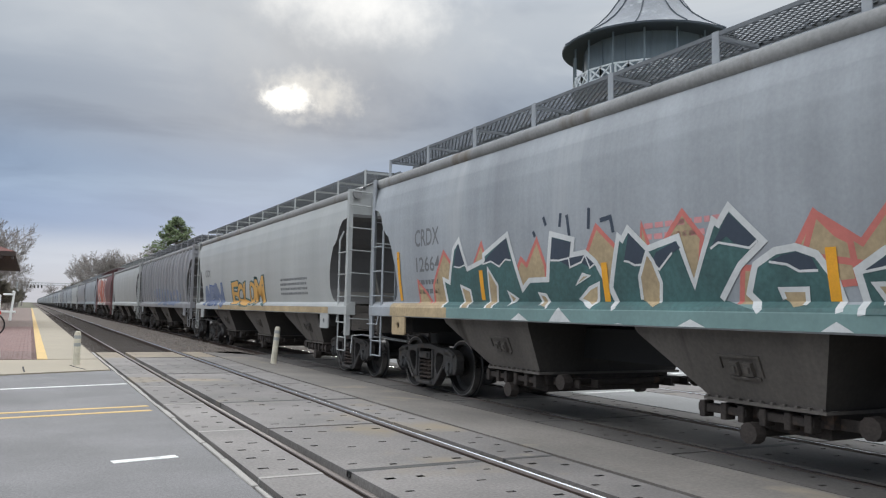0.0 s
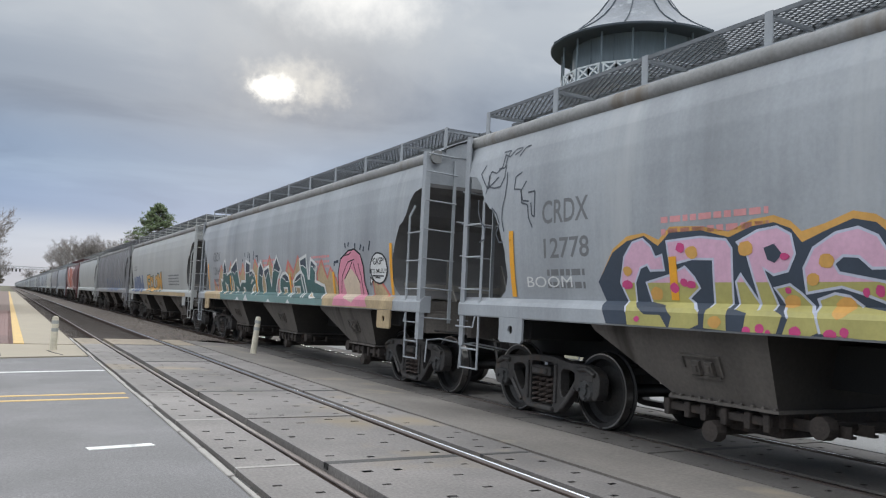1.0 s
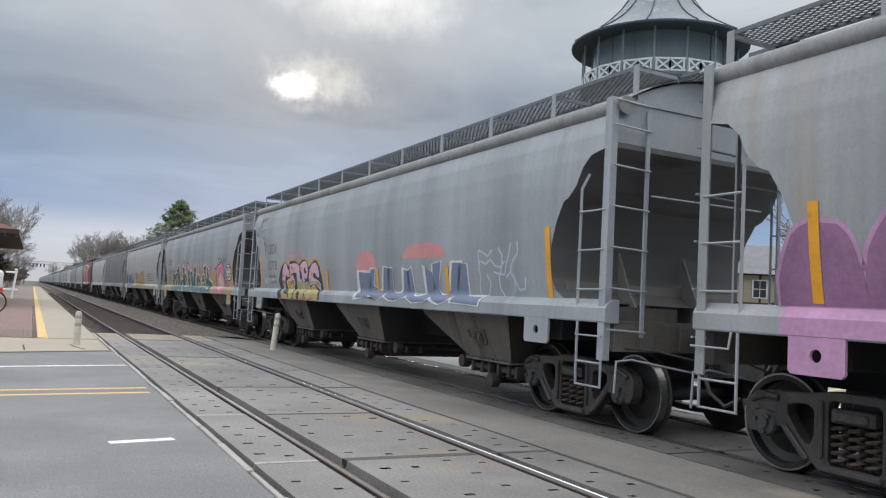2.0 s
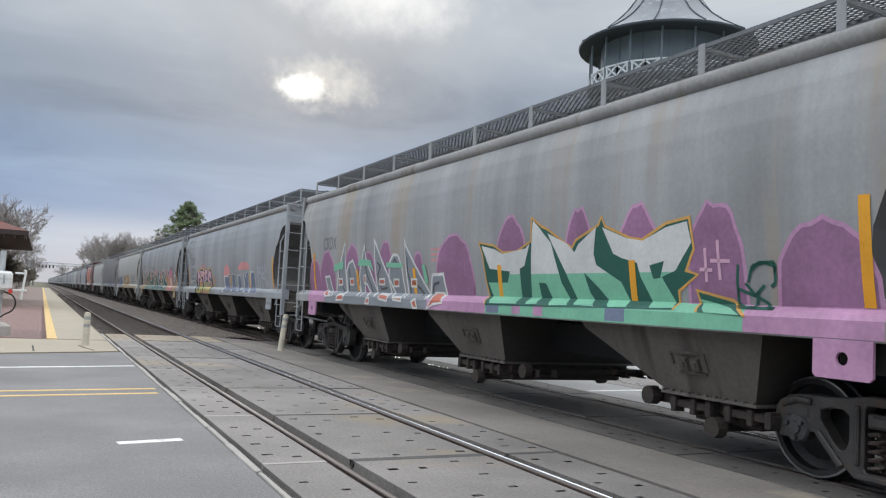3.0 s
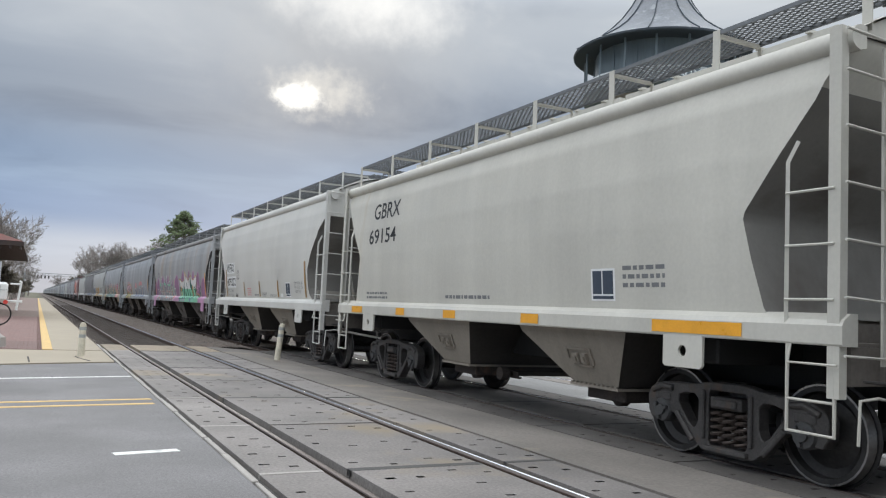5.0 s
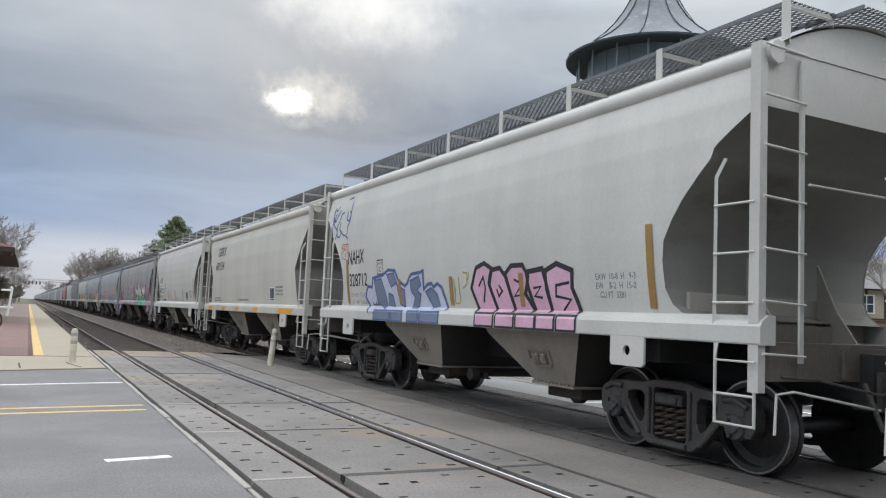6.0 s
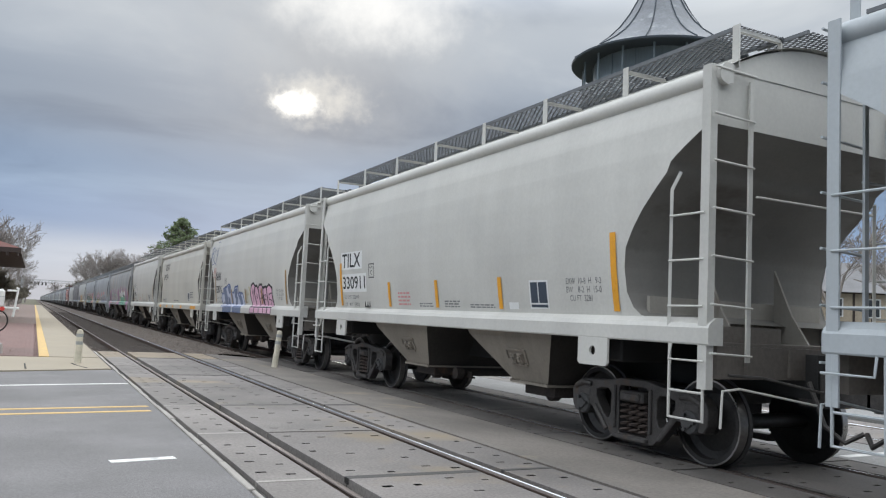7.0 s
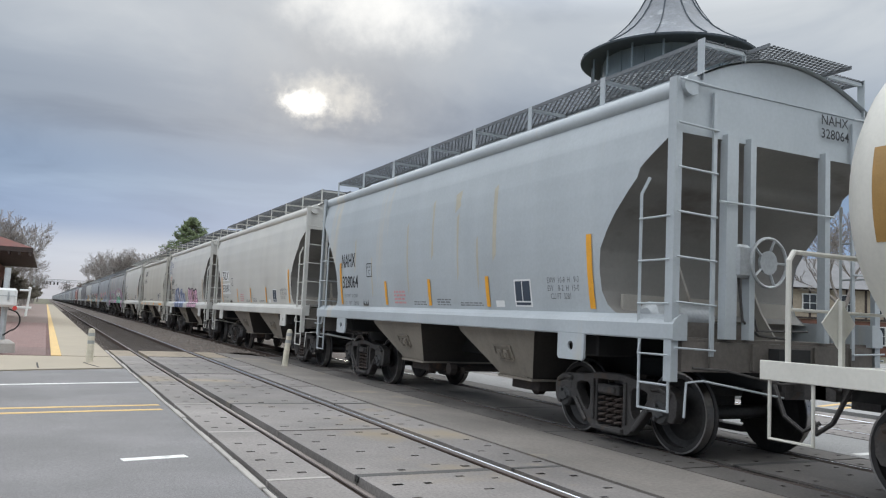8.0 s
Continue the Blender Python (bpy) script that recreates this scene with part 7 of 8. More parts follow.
# print and paint on the cars farther ahead
k = LONG
graffiti(far_cars[0], k, "EOLOM", 5.8, 9.6, 1.46, 2.1, [(0.08, 0, 0, "teal", None, None), (0.03, 0, 0, "gold", None, None)], 3, 0.12, "graffiti", "orange and teal letters")
graffiti(far_cars[0], k, "ABN", 1.4, 4.4, 1.42, 2.05, [(0.07, 0, 0, "blue", None, None), (0.03, 0, 0, "steelblue", None, None)], 9, 0.12, "graffiti")
decal(far_cars[0], k, "sill_paint", poly_bm(rect(4.0, 15.0, 1.29, 1.42)), INK["tan"], 1)
bars(far_cars[0], k, 11.2, 13.4, 1.7, 2.1, 4, "faint", 5)
lettering(far_cars[0], k, "CRDX", 1.6, 2.5, 2.4, 2.65, "faint")
graffiti(far_cars[1], k, "SARO", 6.0, 13.0, 1.42, 2.0, [(0.10, 0, 0, "steelblue", None, None)], 2, 0.12, "graffiti")
graffiti(far_cars[3], k, "NIX", 3.0, 10.0, 1.5, 3.2, [(0.12, 0, 0, "white", None, None), (0.05, 0, 0, "red", None, None)], 2, 0.12, "graffiti")
# outside posts on the ribbed car
for i in range(17):
    bm = bmesh.new()
    y = -7.0 + 14.0 * i / 16
    for z0, z1 in zip([1.55 + 0.2 * j for j in range(11)], [1.75 + 0.2 * j for j in range(11)]):
        x0, x1 = -LONG.w(z0), -LONG.w(z1)
        vs = [bm.verts.new(p) for p in ((x0 - 0.06, y - 0.05, z0), (x0 - 0.06, y + 0.05, z0), (x1 - 0.06, y + 0.05, z1), (x1 - 0.06, y - 0.05, z1), (x0, y - 0.07, z0), (x0, y + 0.07, z0), (x1, y + 0.07, z1), (x1, y - 0.07, z1))]
        for f in ((0, 1, 2, 3), (4, 0, 3, 7), (1, 5, 6, 2)):
            bm.faces.new([vs[j] for j in f])
    part("side_rib", bm, PAINT["ribbed"], far_cars[1])


# the hand brake on the trailing end of the last hopper
def hand_brake(car, k):
    y = -(k.half + 0.02)
    bm = bmesh.new()
    box(bm, -0.78, -0.58, y, y + 0.22, 1.95, 2.30)
    gear = part("brake_gear", bm, M["galvanised"], car, "grey hand brake gear box", bevel=0.03)
    bm = bmesh.new()
    n = 24
    ring = [(-0.42 + 0.26 * math.cos(2 * math.pi * i / n), y - 0.08, 2.12 + 0.26 * math.sin(2 * math.pi * i / n)) for i in range(n + 1)]
    pipe(bm, ring, 0.035, 6)
    for i in range(5):
        a = 2 * math.pi * i / 5
        pipe(bm, [(-0.42, y - 0.05, 2.12), (-0.42 + 0.25 * math.cos(a), y - 0.08, 2.12 + 0.25 * math.sin(a))], 0.03, 5)
    lathe(bm, [(0.13, -0.02), (0.11, 0.03)], (-0.42, y - 0.06, 2.12), "y", 12)
    part("brake_wheel", bm, M["galvanised"], gear, "round spoked hand brake wheel")
    bm = bmesh.new()
    pipe(bm, [(-0.66, y + 0.1, 1.95), (-0.62, y + 0.08, 1.5), (-0.35, y + 0.1, 1.35), (0.2, y + 0.15, 1.32)], 0.03, 6)
    pipe(bm, [(-0.5, y + 0.1, 1.75), (-0.4, y + 0.08, 1.4), (0.4, y + 0.1, 1.42)], 0.025, 6)
    part("brake_chain", bm, M["steel"], car)
    bm = bmesh.new()
    lathe(bm, [(0.10, -0.45), (0.17, -0.40), (0.17, 0.40), (0.10, 0.45)], (-0.9, y + 0.75, 1.50), "x", 16)
    part("air_tank", bm, M["galvanised"], car, "grey air reservoir", smooth=True)


hand_brake(car_h, SHORT)
for x in (-0.88, -0.80, -0.54, 0.63):
    place("stanchion", shared("stanchion", lambda b: build_stanchion(SHORT, b)), PAINT["cool"], car_h, m=Matrix.Translation((x, -(SHORT.half - 0.06), 0)))
bm = text_bm("NAHX\n328064", 0.01)
fit_box(bm, 0.55, 1.02, 3.63, 3.90)
for v in bm.verts:
    v.co = (v.co.x, -(SHORT.half - 0.034), v.co.y)
me = bpy.data.meshes.new("end_lettering")
bm.to_mesh(me)
bm.free()
place("lettering", me, INK["black"], car_h)


# ---- the tank car behind the hoppers ----
def tank_car(s):
    cream = paint("cream_tank_paint", (0.60, 0.585, 0.53), 0.06, (0.60, 0.45, 0.22), 0.64)
    car = root("tank_car", "cream white tank car with an orange band", "railway car", "cars of the freight train", Matrix.Translation((TRAIN_X, s, TRAIN_Z)))
    CARS.append((car, s))
    half, r, zc = 8.30, 1.50, 2.55
    bm = bmesh.new()
    prof = [(0.02, -half)] + [(r * math.sin(a), -half + 0.75 * (1 - math.cos(a))) for a in [math.pi / 2 * i / 8 for i in range(1, 9)]]
    prof += [(r, half - 0.75)] + [(r * math.cos(a), half - 0.75 + 0.75 * math.sin(a)) for a in [math.pi / 2 * i / 8 for i in range(1, 8)]] + [(0.02, half)]
    lathe(bm, prof, (0, 0, zc), "y", 48)
    part("tank", bm, cream, car, "cream tank shell", smooth=True)
    bm = bmesh.new()
    ring = [[bm.verts.new(((r + 0.004) * math.cos(a), half - 0.72 - d, zc + (r + 0.004) * math.sin(a))) for a in [math.pi * (0.93 + 0.16 * i / 10) for i in range(11)]] for d in (0.0, 0.14)]
    for i in range(10):
        bm.faces.new((ring[0][i], ring[0][i + 1], ring[1][i + 1], ring[1][i]))
    part("reflector", bm, INK["brown"], car, "orange band on the tank")
    bm = bmesh.new()
    lathe(bm, [(0.55, zc + r - 0.1), (0.55, zc + r + 0.35), (0.45, zc + r + 0.42)], (0, 0, 0), "z", 24)
    part("dome", bm, cream, car, smooth=True)
    bm = bmesh.new()
    box(bm, -0.26, 0.26, -half - 0.35, half + 0.35, 0.78, 1.06)
    part("centre_sill", bm, M["black"], car)
    for sy in (-1, 1):
        e = sy * (half + 0.33)
        bm = bmesh.new()
        box(bm, -1.50, 1.50, min(e, e - sy * 0.95), max(e, e - sy * 0.95), 1.02, 1.10)
        box(bm, -1.52, -1.49, min(e, e - sy * 2.6), max(e, e - sy * 2.6), 0.98, 1.15)
        box(bm, 1.49, 1.52, min(e, e - sy * 2.6), max(e, e - sy * 2.6), 0.98, 1.15)
        deck = part("end_platform", bm, cream, car, "white end platform", bevel=0.006)
        bm = bmesh.new()
        for sx in (-1, 1):
            pipe(bm, [(sx * 1.46, e - sy * 0.25, 1.10), (sx * 1.46, e - sy * 0.25, 2.02), (sx * 1.40, e - sy * 0.25, 2.10), (sx * 0.2, e - sy * 0.25, 2.10)], 0.05, 8)
        pipe(bm, [(-1.40, e - sy * 0.2, 1.6), (1.40, e - sy * 0.2, 1.6)], 0.03, 6)
        part("handrail", bm, cream, deck, "bent white handrail")
        for sx in (-1, 1):
            bm = bmesh.new()
            pipe(bm, [(sx * 1.48, e - sy * 0.08, 1.0), (sx * 1.48, e - sy * 0.08, 0.48), (sx * 1.48, e - sy * 0.52, 0.48), (sx * 1.48, e - sy * 0.52, 1.0)], 0.035, 6)
            part("stirrup_step", bm, cream, car)
        bm = bmesh.new()
        box(bm, -0.86, -0.82, e - sy * 0.3 - 0.02, e - sy * 0.3 + 0.02, 1.1, 1.7)
        o = [(-0.84, 1.27), (-0.62, 1.50), (-0.84, 1.73), (-1.06, 1.50)]
        lo = [bm.verts.new((x, e - sy * 0.275, z)) for x, z in o]
        hi = [bm.verts.new((x, e - sy * 0.262, z)) for x, z in o]
        bm.faces.new(lo)
        bm.faces.new(hi)
        for i in range(4):
            bm.faces.new((lo[i], lo[(i + 1) % 4], hi[(i + 1) % 4], hi[i]))
        part("placard_holder", bm, cream, car, "blank white diamond plate")
        bm = bmesh.new()
        y = sy * 6.75
        box(bm, -1.2, 1.2, y - 0.35, y + 0.35, 1.0, 1.35)
        part("saddle", bm, M["black"], car)
        bm = bmesh.new()
        k2 = Kind("tank", 2 * half, 13.5, 2 * half + 1.6, (), "short", SIDE, 4.4)
        build_coupler(k2, bm, sy)
        part("coupler", bm, M["steel"], car)
        add_truck(car, sy * 6.75, True)
    return car


tank_car(-110.40)


# ---- tower ----
TOWER = (43.5, 48.3)


def water_tower():
    tower = root("water_tower", "tall round water tower with a bell-cast slate roof", "tower", m=Matrix.Translation((*TOWER, -0.3)))
    bm = bmesh.new()
    lathe(bm, [(4.9, 0), (4.6, 1.0), (4.3, 12), (4.2, 18.3), (4.9, 19.2)], steps=40)
    part("shaft", bm, M["stone"], tower, "rough limestone shaft", smooth=True)
    bm = bmesh.new()
    lathe(bm, [(5.15, 19.2), (5.15, 22.95)], steps=48)
    part("drum", bm, M["tower_wood"], tower, "blue-grey boarded drum", smooth=True)
    bm = bmesh.new()
    lathe(bm, [(4.9, 19.0), (6.15, 19.25), (6.2, 19.45), (5.0, 19.45)], steps=48)
    part("balcony", bm, M["tower_wood"], tower, "", smooth=True)
    bm = bmesh.new()
    lathe(bm, [(5.1, 22.90), (6.90, 22.86), (6.97, 22.92), (6.97, 23.06), (5.1, 23.2)], steps=64)
    part("eave", bm, M["tower_dark"], tower, "dark boarded soffit", smooth=True)
    prof = [(6.99, 23.05), (6.3, 23.45), (5.2, 24.15), (4.2, 24.95), (3.3, 25.9), (2.5, 27.05), (1.85, 28.3), (1.35, 29.7), (1.0, 31.2), (0.75, 32.8), (0.5, 34.4), (0.2, 35.6), (0.03, 36.3)]
    bm = bmesh.new()
    lathe(bm, prof, steps=12 * 4)
    roof = part("roof", bm, M["tower_roof"], tower, "concave slate roof", smooth=True)
    for i in range(12):
        a = 2 * math.pi * (i + 0.35) / 12
        bm = bmesh.new()
        pipe(bm, [((r + 0.03) * Vector((math.cos(a), math.sin(a), 0)) + Vector((0, 0, z + 0.03))) for r, z in prof[:-1]], 0.11, 4)
        part("roof_rib", bm, M["tower_dark"], roof)
    n = 16
    for i in range(n):
        a, b = 2 * math.pi * i / n, 2 * math.pi * (i + 1) / n
        p, q = Vector((math.cos(a), math.sin(a), 0)) * 6.05, Vector((math.cos(b), math.sin(b), 0)) * 6.05
        bm = bmesh.new()
        beam(bm, p + Vector((0, 0, 19.4)), p + Vector((0, 0, 22.9)), 0.17, 0.17, 8)
        post = part("post", bm, M["tower_wood"], tower)
        bm = bmesh.new()
        for z in (19.55, 20.45):
            beam(bm, p + Vector((0, 0, z)), q + Vector((0, 0, z)), 0.12)
        for j in range(2):
            u, v = p.lerp(q, 0.08 + 0.42 * j), p.lerp(q, 0.08 + 0.42 * (j + 1))
            for e in (u, v):
                beam(bm, e + Vector((0, 0, 19.5)), e + Vector((0, 0, 20.5)), 0.12)
            beam(bm, u + Vector((0, 0, 19.6)), v + Vector((0, 0, 20.4)), 0.12)
            beam(bm, v + Vector((0, 0, 19.6)), u + Vector((0, 0, 20.4)), 0.12)
        part("railing", bm, M["tower_white"], tower, "white crossed railing panel")
        bm = bmesh.new()
        c, s = math.cos(a + 0.1), math.sin(a + 0.1)
        box(bm, -0.08, 0.08, -0.06, 0.06, 19.5, 22.9)
        part("batten", bm, M["tower_wood"], tower, m=Matrix.Translation((5.17 * c, 5.17 * s, 0)) @ Matrix.Rotation(a + 0.1, 4, "Z"))


water_tower()


# ---- things beside the tracks ----
def bollard(x, y, h, lean, label):
    post = root("bollard", label, "bollard", "posts at the crossing", pose(x, y, 0.0, 0, lean, 0))
    bm = bmesh.new()
    lathe(bm, [(0.075, 0.0), (0.07, 0.02), (0.065, h - 0.06), (0.05, h - 0.01), (0.02, h)], steps=14)
    part("post", bm, M["bollard"], post, smooth=True)
    for z in (h - 0.16, h - 0.32):
        bm = bmesh.new()
        lathe(bm, [(0.069, z), (0.069, z + 0.07)], steps=14)
        part("reflective_band", bm, M["band"], post, "grey reflective band", smooth=True)


bollard(0.92, 18.35, 0.72, 0, "cream delineator post with grey bands on the pavement")
bollard(5.10, 18.30, 0.86, 5, "leaning cream delineator post between the tracks")
for pts in ([(0.80, 18.2), (0.86, 17.7), (0.95, 17.3), (1.02, 17.0)], [(-0.06, 17.9), (-0.05, 17.3), (-0.03, 16.6)]):
    bm = bmesh.new()
    for a, b in zip(pts, pts[1:]):
        beam(bm, (*a, 0.022), (*b, 0.022), 0.03, 0.006)
    structure("pavement_crack", bm, M["rubber"], "dark crack across the concrete pavement", "crack")


def gate_mast():
    """The short mast of the crossing gate, with its mechanism box and the arm's counterweight frame."""
    mast = root("crossing_gate", "grey crossing gate mast with a white mechanism box", "railway signal", m=Matrix.Translation((-0.84, 20.9, 0.02)))
    bm = bmesh.new()
    lathe(bm, [(0.30, 0.0), (0.28, 0.22), (0.16, 0.30)], steps=20)
    part("base", bm, M["edge"], mast, smooth=True)
    bm = bmesh.new()
    lathe(bm, [(0.065, 0.28), (0.065, 1.92), (0.055, 1.95)], steps=16)
    part("pole", bm, M["galvanised"], mast, smooth=True)
    bm = bmesh.new()
    box(bm, -0.42, 0.24, -0.28, -0.02, 1.05, 1.48)
    cabinet = part("mechanism_box", bm, M["white"], mast, "white steel mechanism box", bevel=0.05)
    bm = bmesh.new()
    box(bm, -0.40, 0.26, -0.292, -0.281, 1.30, 1.31)
    box(bm, 0.05, 0.09, -0.30, -0.281, 1.2, 1.4)
    part("lid_seam", bm, M["galvanised"], cabinet)
    bm = bmesh.new()
    pipe(bm, [(0.46, -0.1, 1.52), (0.50, -0.1, 1.50), (0.44, -0.1, 0.85)], 0.06, 8)
    pipe(bm, [(0.28, -0.1, 1.45), (0.48, -0.1, 1.45)], 0.05, 8)
    pipe(bm, [(0.10, -0.1, 1.05), (0.55, -0.1, 1.05)], 0.06, 8)
    part("counterweight_arm", bm, M["white"], mast, "white counterweight arm frame")
    bm = bmesh.new()
    lathe(bm, [(0.05, 0.0), (0.045, 0.05)], (0.22, -0.36, 1.03), "y", 12)
    part("lamp", bm, M["red"], mast, "small red lamp")
    bm = bmesh.new()
    pts = [(0.1, -0.1, 1.0)] + [(0.12 + 0.22 * math.sin(a), -0.12, 0.75 - 0.24 * math.cos(a)) for a in [0.2 + 2.4 * (1 - i / 12) for i in range(13)]] + [(0.02, -0.08, 0.40)]
    pipe(bm, pts, 0.035, 6)
    part("cable_loop", bm, M["rubber"], mast, "black cable loop")


gate_mast()


def station():
    """The depot at the platform, with a wide tiled hip roof on dark brackets."""
    hut = root("station_building", "brick station building with a red tiled hip roof", "building", m=Matrix.Translation((-6.25, 52.0, 0.02)))
    w, l = 4.6, 9.5
    bm = bmesh.new()
    box(bm, -w + 0.8, w - 0.95, -l, l, 0, 3.2)
    part("wall", bm, M["red_brick"], hut, "red-brown brick wall")
    bm = bmesh.new()
    e, z0, z1 = 1.0, 3.38, 5.5
    a = [(-w - e, -l - e, z0 + 0.22), (w + e - 0.1, -l - e, z0 + 0.22), (w + e - 0.1, l + e, z0 + 0.22), (-w - e, l + e, z0 + 0.22)]
    lo = [bm.verts.new(p) for p in a]
    r0, r1 = bm.verts.new((0, -l + 3.2, z1)), bm.verts.new((0, l - 3.2, z1))
    for f in ((lo[0], lo[1], r0), (lo[1], lo[2], r1, r0), (lo[2], lo[3], r1), (lo[3], lo[0], r0, r1), (lo[3], lo[2], lo[1], lo[0])):
        bm.faces.new(f)
    roof = part("roof", bm, M["red_roof"], hut, "red clay tile roof")
    bm = bmesh.new()
    box(bm, -w - e - 0.03, w + e - 0.07, -l - e - 0.03, l + e + 0.03, z0, z0 + 0.21)
    part("eave", bm, M["dark_wood"], roof, "dark timber eave")
    for i in range(26):
        bm = bmesh.new()
        x = -w - e + 0.2 + i * (2 * (w + e) - 0.4) / 25
        box(bm, x - 0.04, x + 0.04, -l - e, -l + 0.2, z0 - 0.14, z0 - 0.002)
        part("rafter_end", bm, M["dark_wood"], roof)
    for y in (-6, -2, 2, 6):
        bm = bmesh.new()
        box(bm, w - 0.97, w - 0.93, y - 0.6, y + 0.6, 0.9, 2.3)
        win = part("window", bm, M["glass"], hut, "dark window")
        bm = bmesh.new()
        for b in ((y - 0.66, y - 0.6, 0.84, 2.36), (y + 0.6, y + 0.66, 0.84, 2.36), (y - 0.6, y + 0.6, 2.3, 2.36), (y - 0.6, y + 0.6, 0.84, 0.9)):
            box(bm, w - 0.95, w - 0.90, *b)
        part("window_frame", bm, M["dark_wood"], win)


station()


def bare_tree(seed, height, spread=0.42, depth=6, twigs=1.0, first=0.28, thin=0.015):
    """A leafless tree as two meshes: trunk with limbs, and the fine twigs."""
    r = random.Random(seed)
    wood, fine = bmesh.new(), bmesh.new()

    def tube(bm, a, b, ra, rb, n):
        axis = (b - a).normalized()
        side = axis.orthogonal().normalized()
        over = axis.cross(side)
        lo = [bm.verts.new(a + (side * math.cos(t) + over * math.sin(t)) * ra) for t in [2 * math.pi * i / n for i in range(n)]]
        hi = [bm.verts.new(b + (side * math.cos(t) + over * math.sin(t)) * rb) for t in [2 * math.pi * i / n for i in range(n)]]
        for i in range(n):
            bm.faces.new((lo[i], lo[(i + 1) % n], hi[(i + 1) % n], hi[i]))

    def grow(p, d, length, rad, level):
        steps = 3 if level < 3 else 2
        for _ in range(steps):
            d = (d + Vector((r.uniform(-1, 1), r.uniform(-1, 1), r.uniform(-0.3, 0.6))) * 0.16).normalized()
            q = p + d * (length / steps)
            tube(wood if level < 3 else fine, p, q, max(rad, thin), max(rad * 0.82, thin * 0.72), 6 if level < 2 else 3)
            rad *= 0.82
            p = q
            if level >= 1 and level < depth and r.random() < 0.6 * twigs:
                side = (d + Vector((r.uniform(-1, 1), r.uniform(-1, 1), r.uniform(-0.2, 0.8))) * 0.9).normalized()
                grow(p, side, length * r.uniform(0.45, 0.7), rad * 0.62, level + 1)
        if level < depth:
            for _ in range(2 if level else 4):
                side = (d + Vector((r.uniform(-1, 1), r.uniform(-1, 1), r.uniform(-0.25, 0.5))) * spread * 2).normalized()
                grow(p, side, length * r.uniform(0.6, 0.82), rad * 0.72, level + 1)

    grow(Vector((0, 0, 0)), Vector((0, 0, 1)), height * first, height * 0.026, 0)
    return finish(wood, "trunk"), finish(fine, "crown")


FORMS = [bare_tree(s, 10.0, 0.45) for s in (1, 2, 3)] + [bare_tree(9, 10.0, 0.6, 6, 1.5, 0.16, 0.026)]


def plant_tree(x, y, h, form, turn, label, z=-0.3):
    t = root("bare_tree", label, "tree", m=pose(x, y, z, 0, 0, turn) @ Matrix.Scale(h / 7.6, 4))
    place("trunk", FORMS[form][0], M["bark"], t)
    place("crown", FORMS[form][1], M["thicket"] if form == 3 else M["twig"], t, "leafless grey-brown twigs")
    return t


rng = random.Random(12)
for x, y, h, f in ((-4.5, 78, 8.0, 0), (-2.4, 92, 9.2, 1), (-4.6, 96, 10, 2), (-6.5, 84, 9.5, 0), (-2.6, 108, 9.6, 0), (-8.5, 74, 9, 2), (-3.0, 124, 9.5, 1), (-2.4, 140, 9.0, 2), (-4.0, 132, 10, 3), (-3.4, 86, 8.6, 3), (-5.5, 110, 10, 1), (-2.8, 160, 10, 0)):
    plant_tree(x - 1.2 - max(0, y - 80) * 0.02, y, h * 0.97, f, rng.uniform(0, 360), "leafless tree beside the platform")
for i in range(46):
    plant_tree(-3.2 - rng.random() * 4 * (1 if i % 2 else 0.2), 62 + i * 4.5, rng.uniform(4.6, 6.2), 3, rng.uniform(0, 360), "low leafless thicket along the platform fence")
for i in range(20):
    plant_tree(9.0 + i * 1.35 + rng.uniform(-1, 1), 185 + rng.uniform(-12, 40), rng.uniform(10.5, 13.0) * (0.85 if i < 2 else 1), rng.choice((0, 1, 2)), rng.uniform(0, 360), "tall leafless tree far beyond the train")
for i in range(48):
    plant_tree(9.5 + i * 0.55, 195 + rng.uniform(-15, 40), rng.uniform(7, 11.0), 3, rng.uniform(0, 360), "dense leafless thicket far beyond the train")
for i in range(30):
    plant_tree(-3 - i * 0.7 if i < 12 else 9 + (i - 12) * 1.3, 300 + rng.uniform(-40, 120), rng.uniform(7, 11), rng.choice((0, 3)), rng.uniform(0, 360), "leafless tree at the far end of the line")
plant_tree(40.0, 29.0, 8.5, 1, 40, "leafless street tree beyond the tracks")
plant_tree(46.5, 30.0, 7.5, 2, 140, "leafless street tree beyond the tracks")


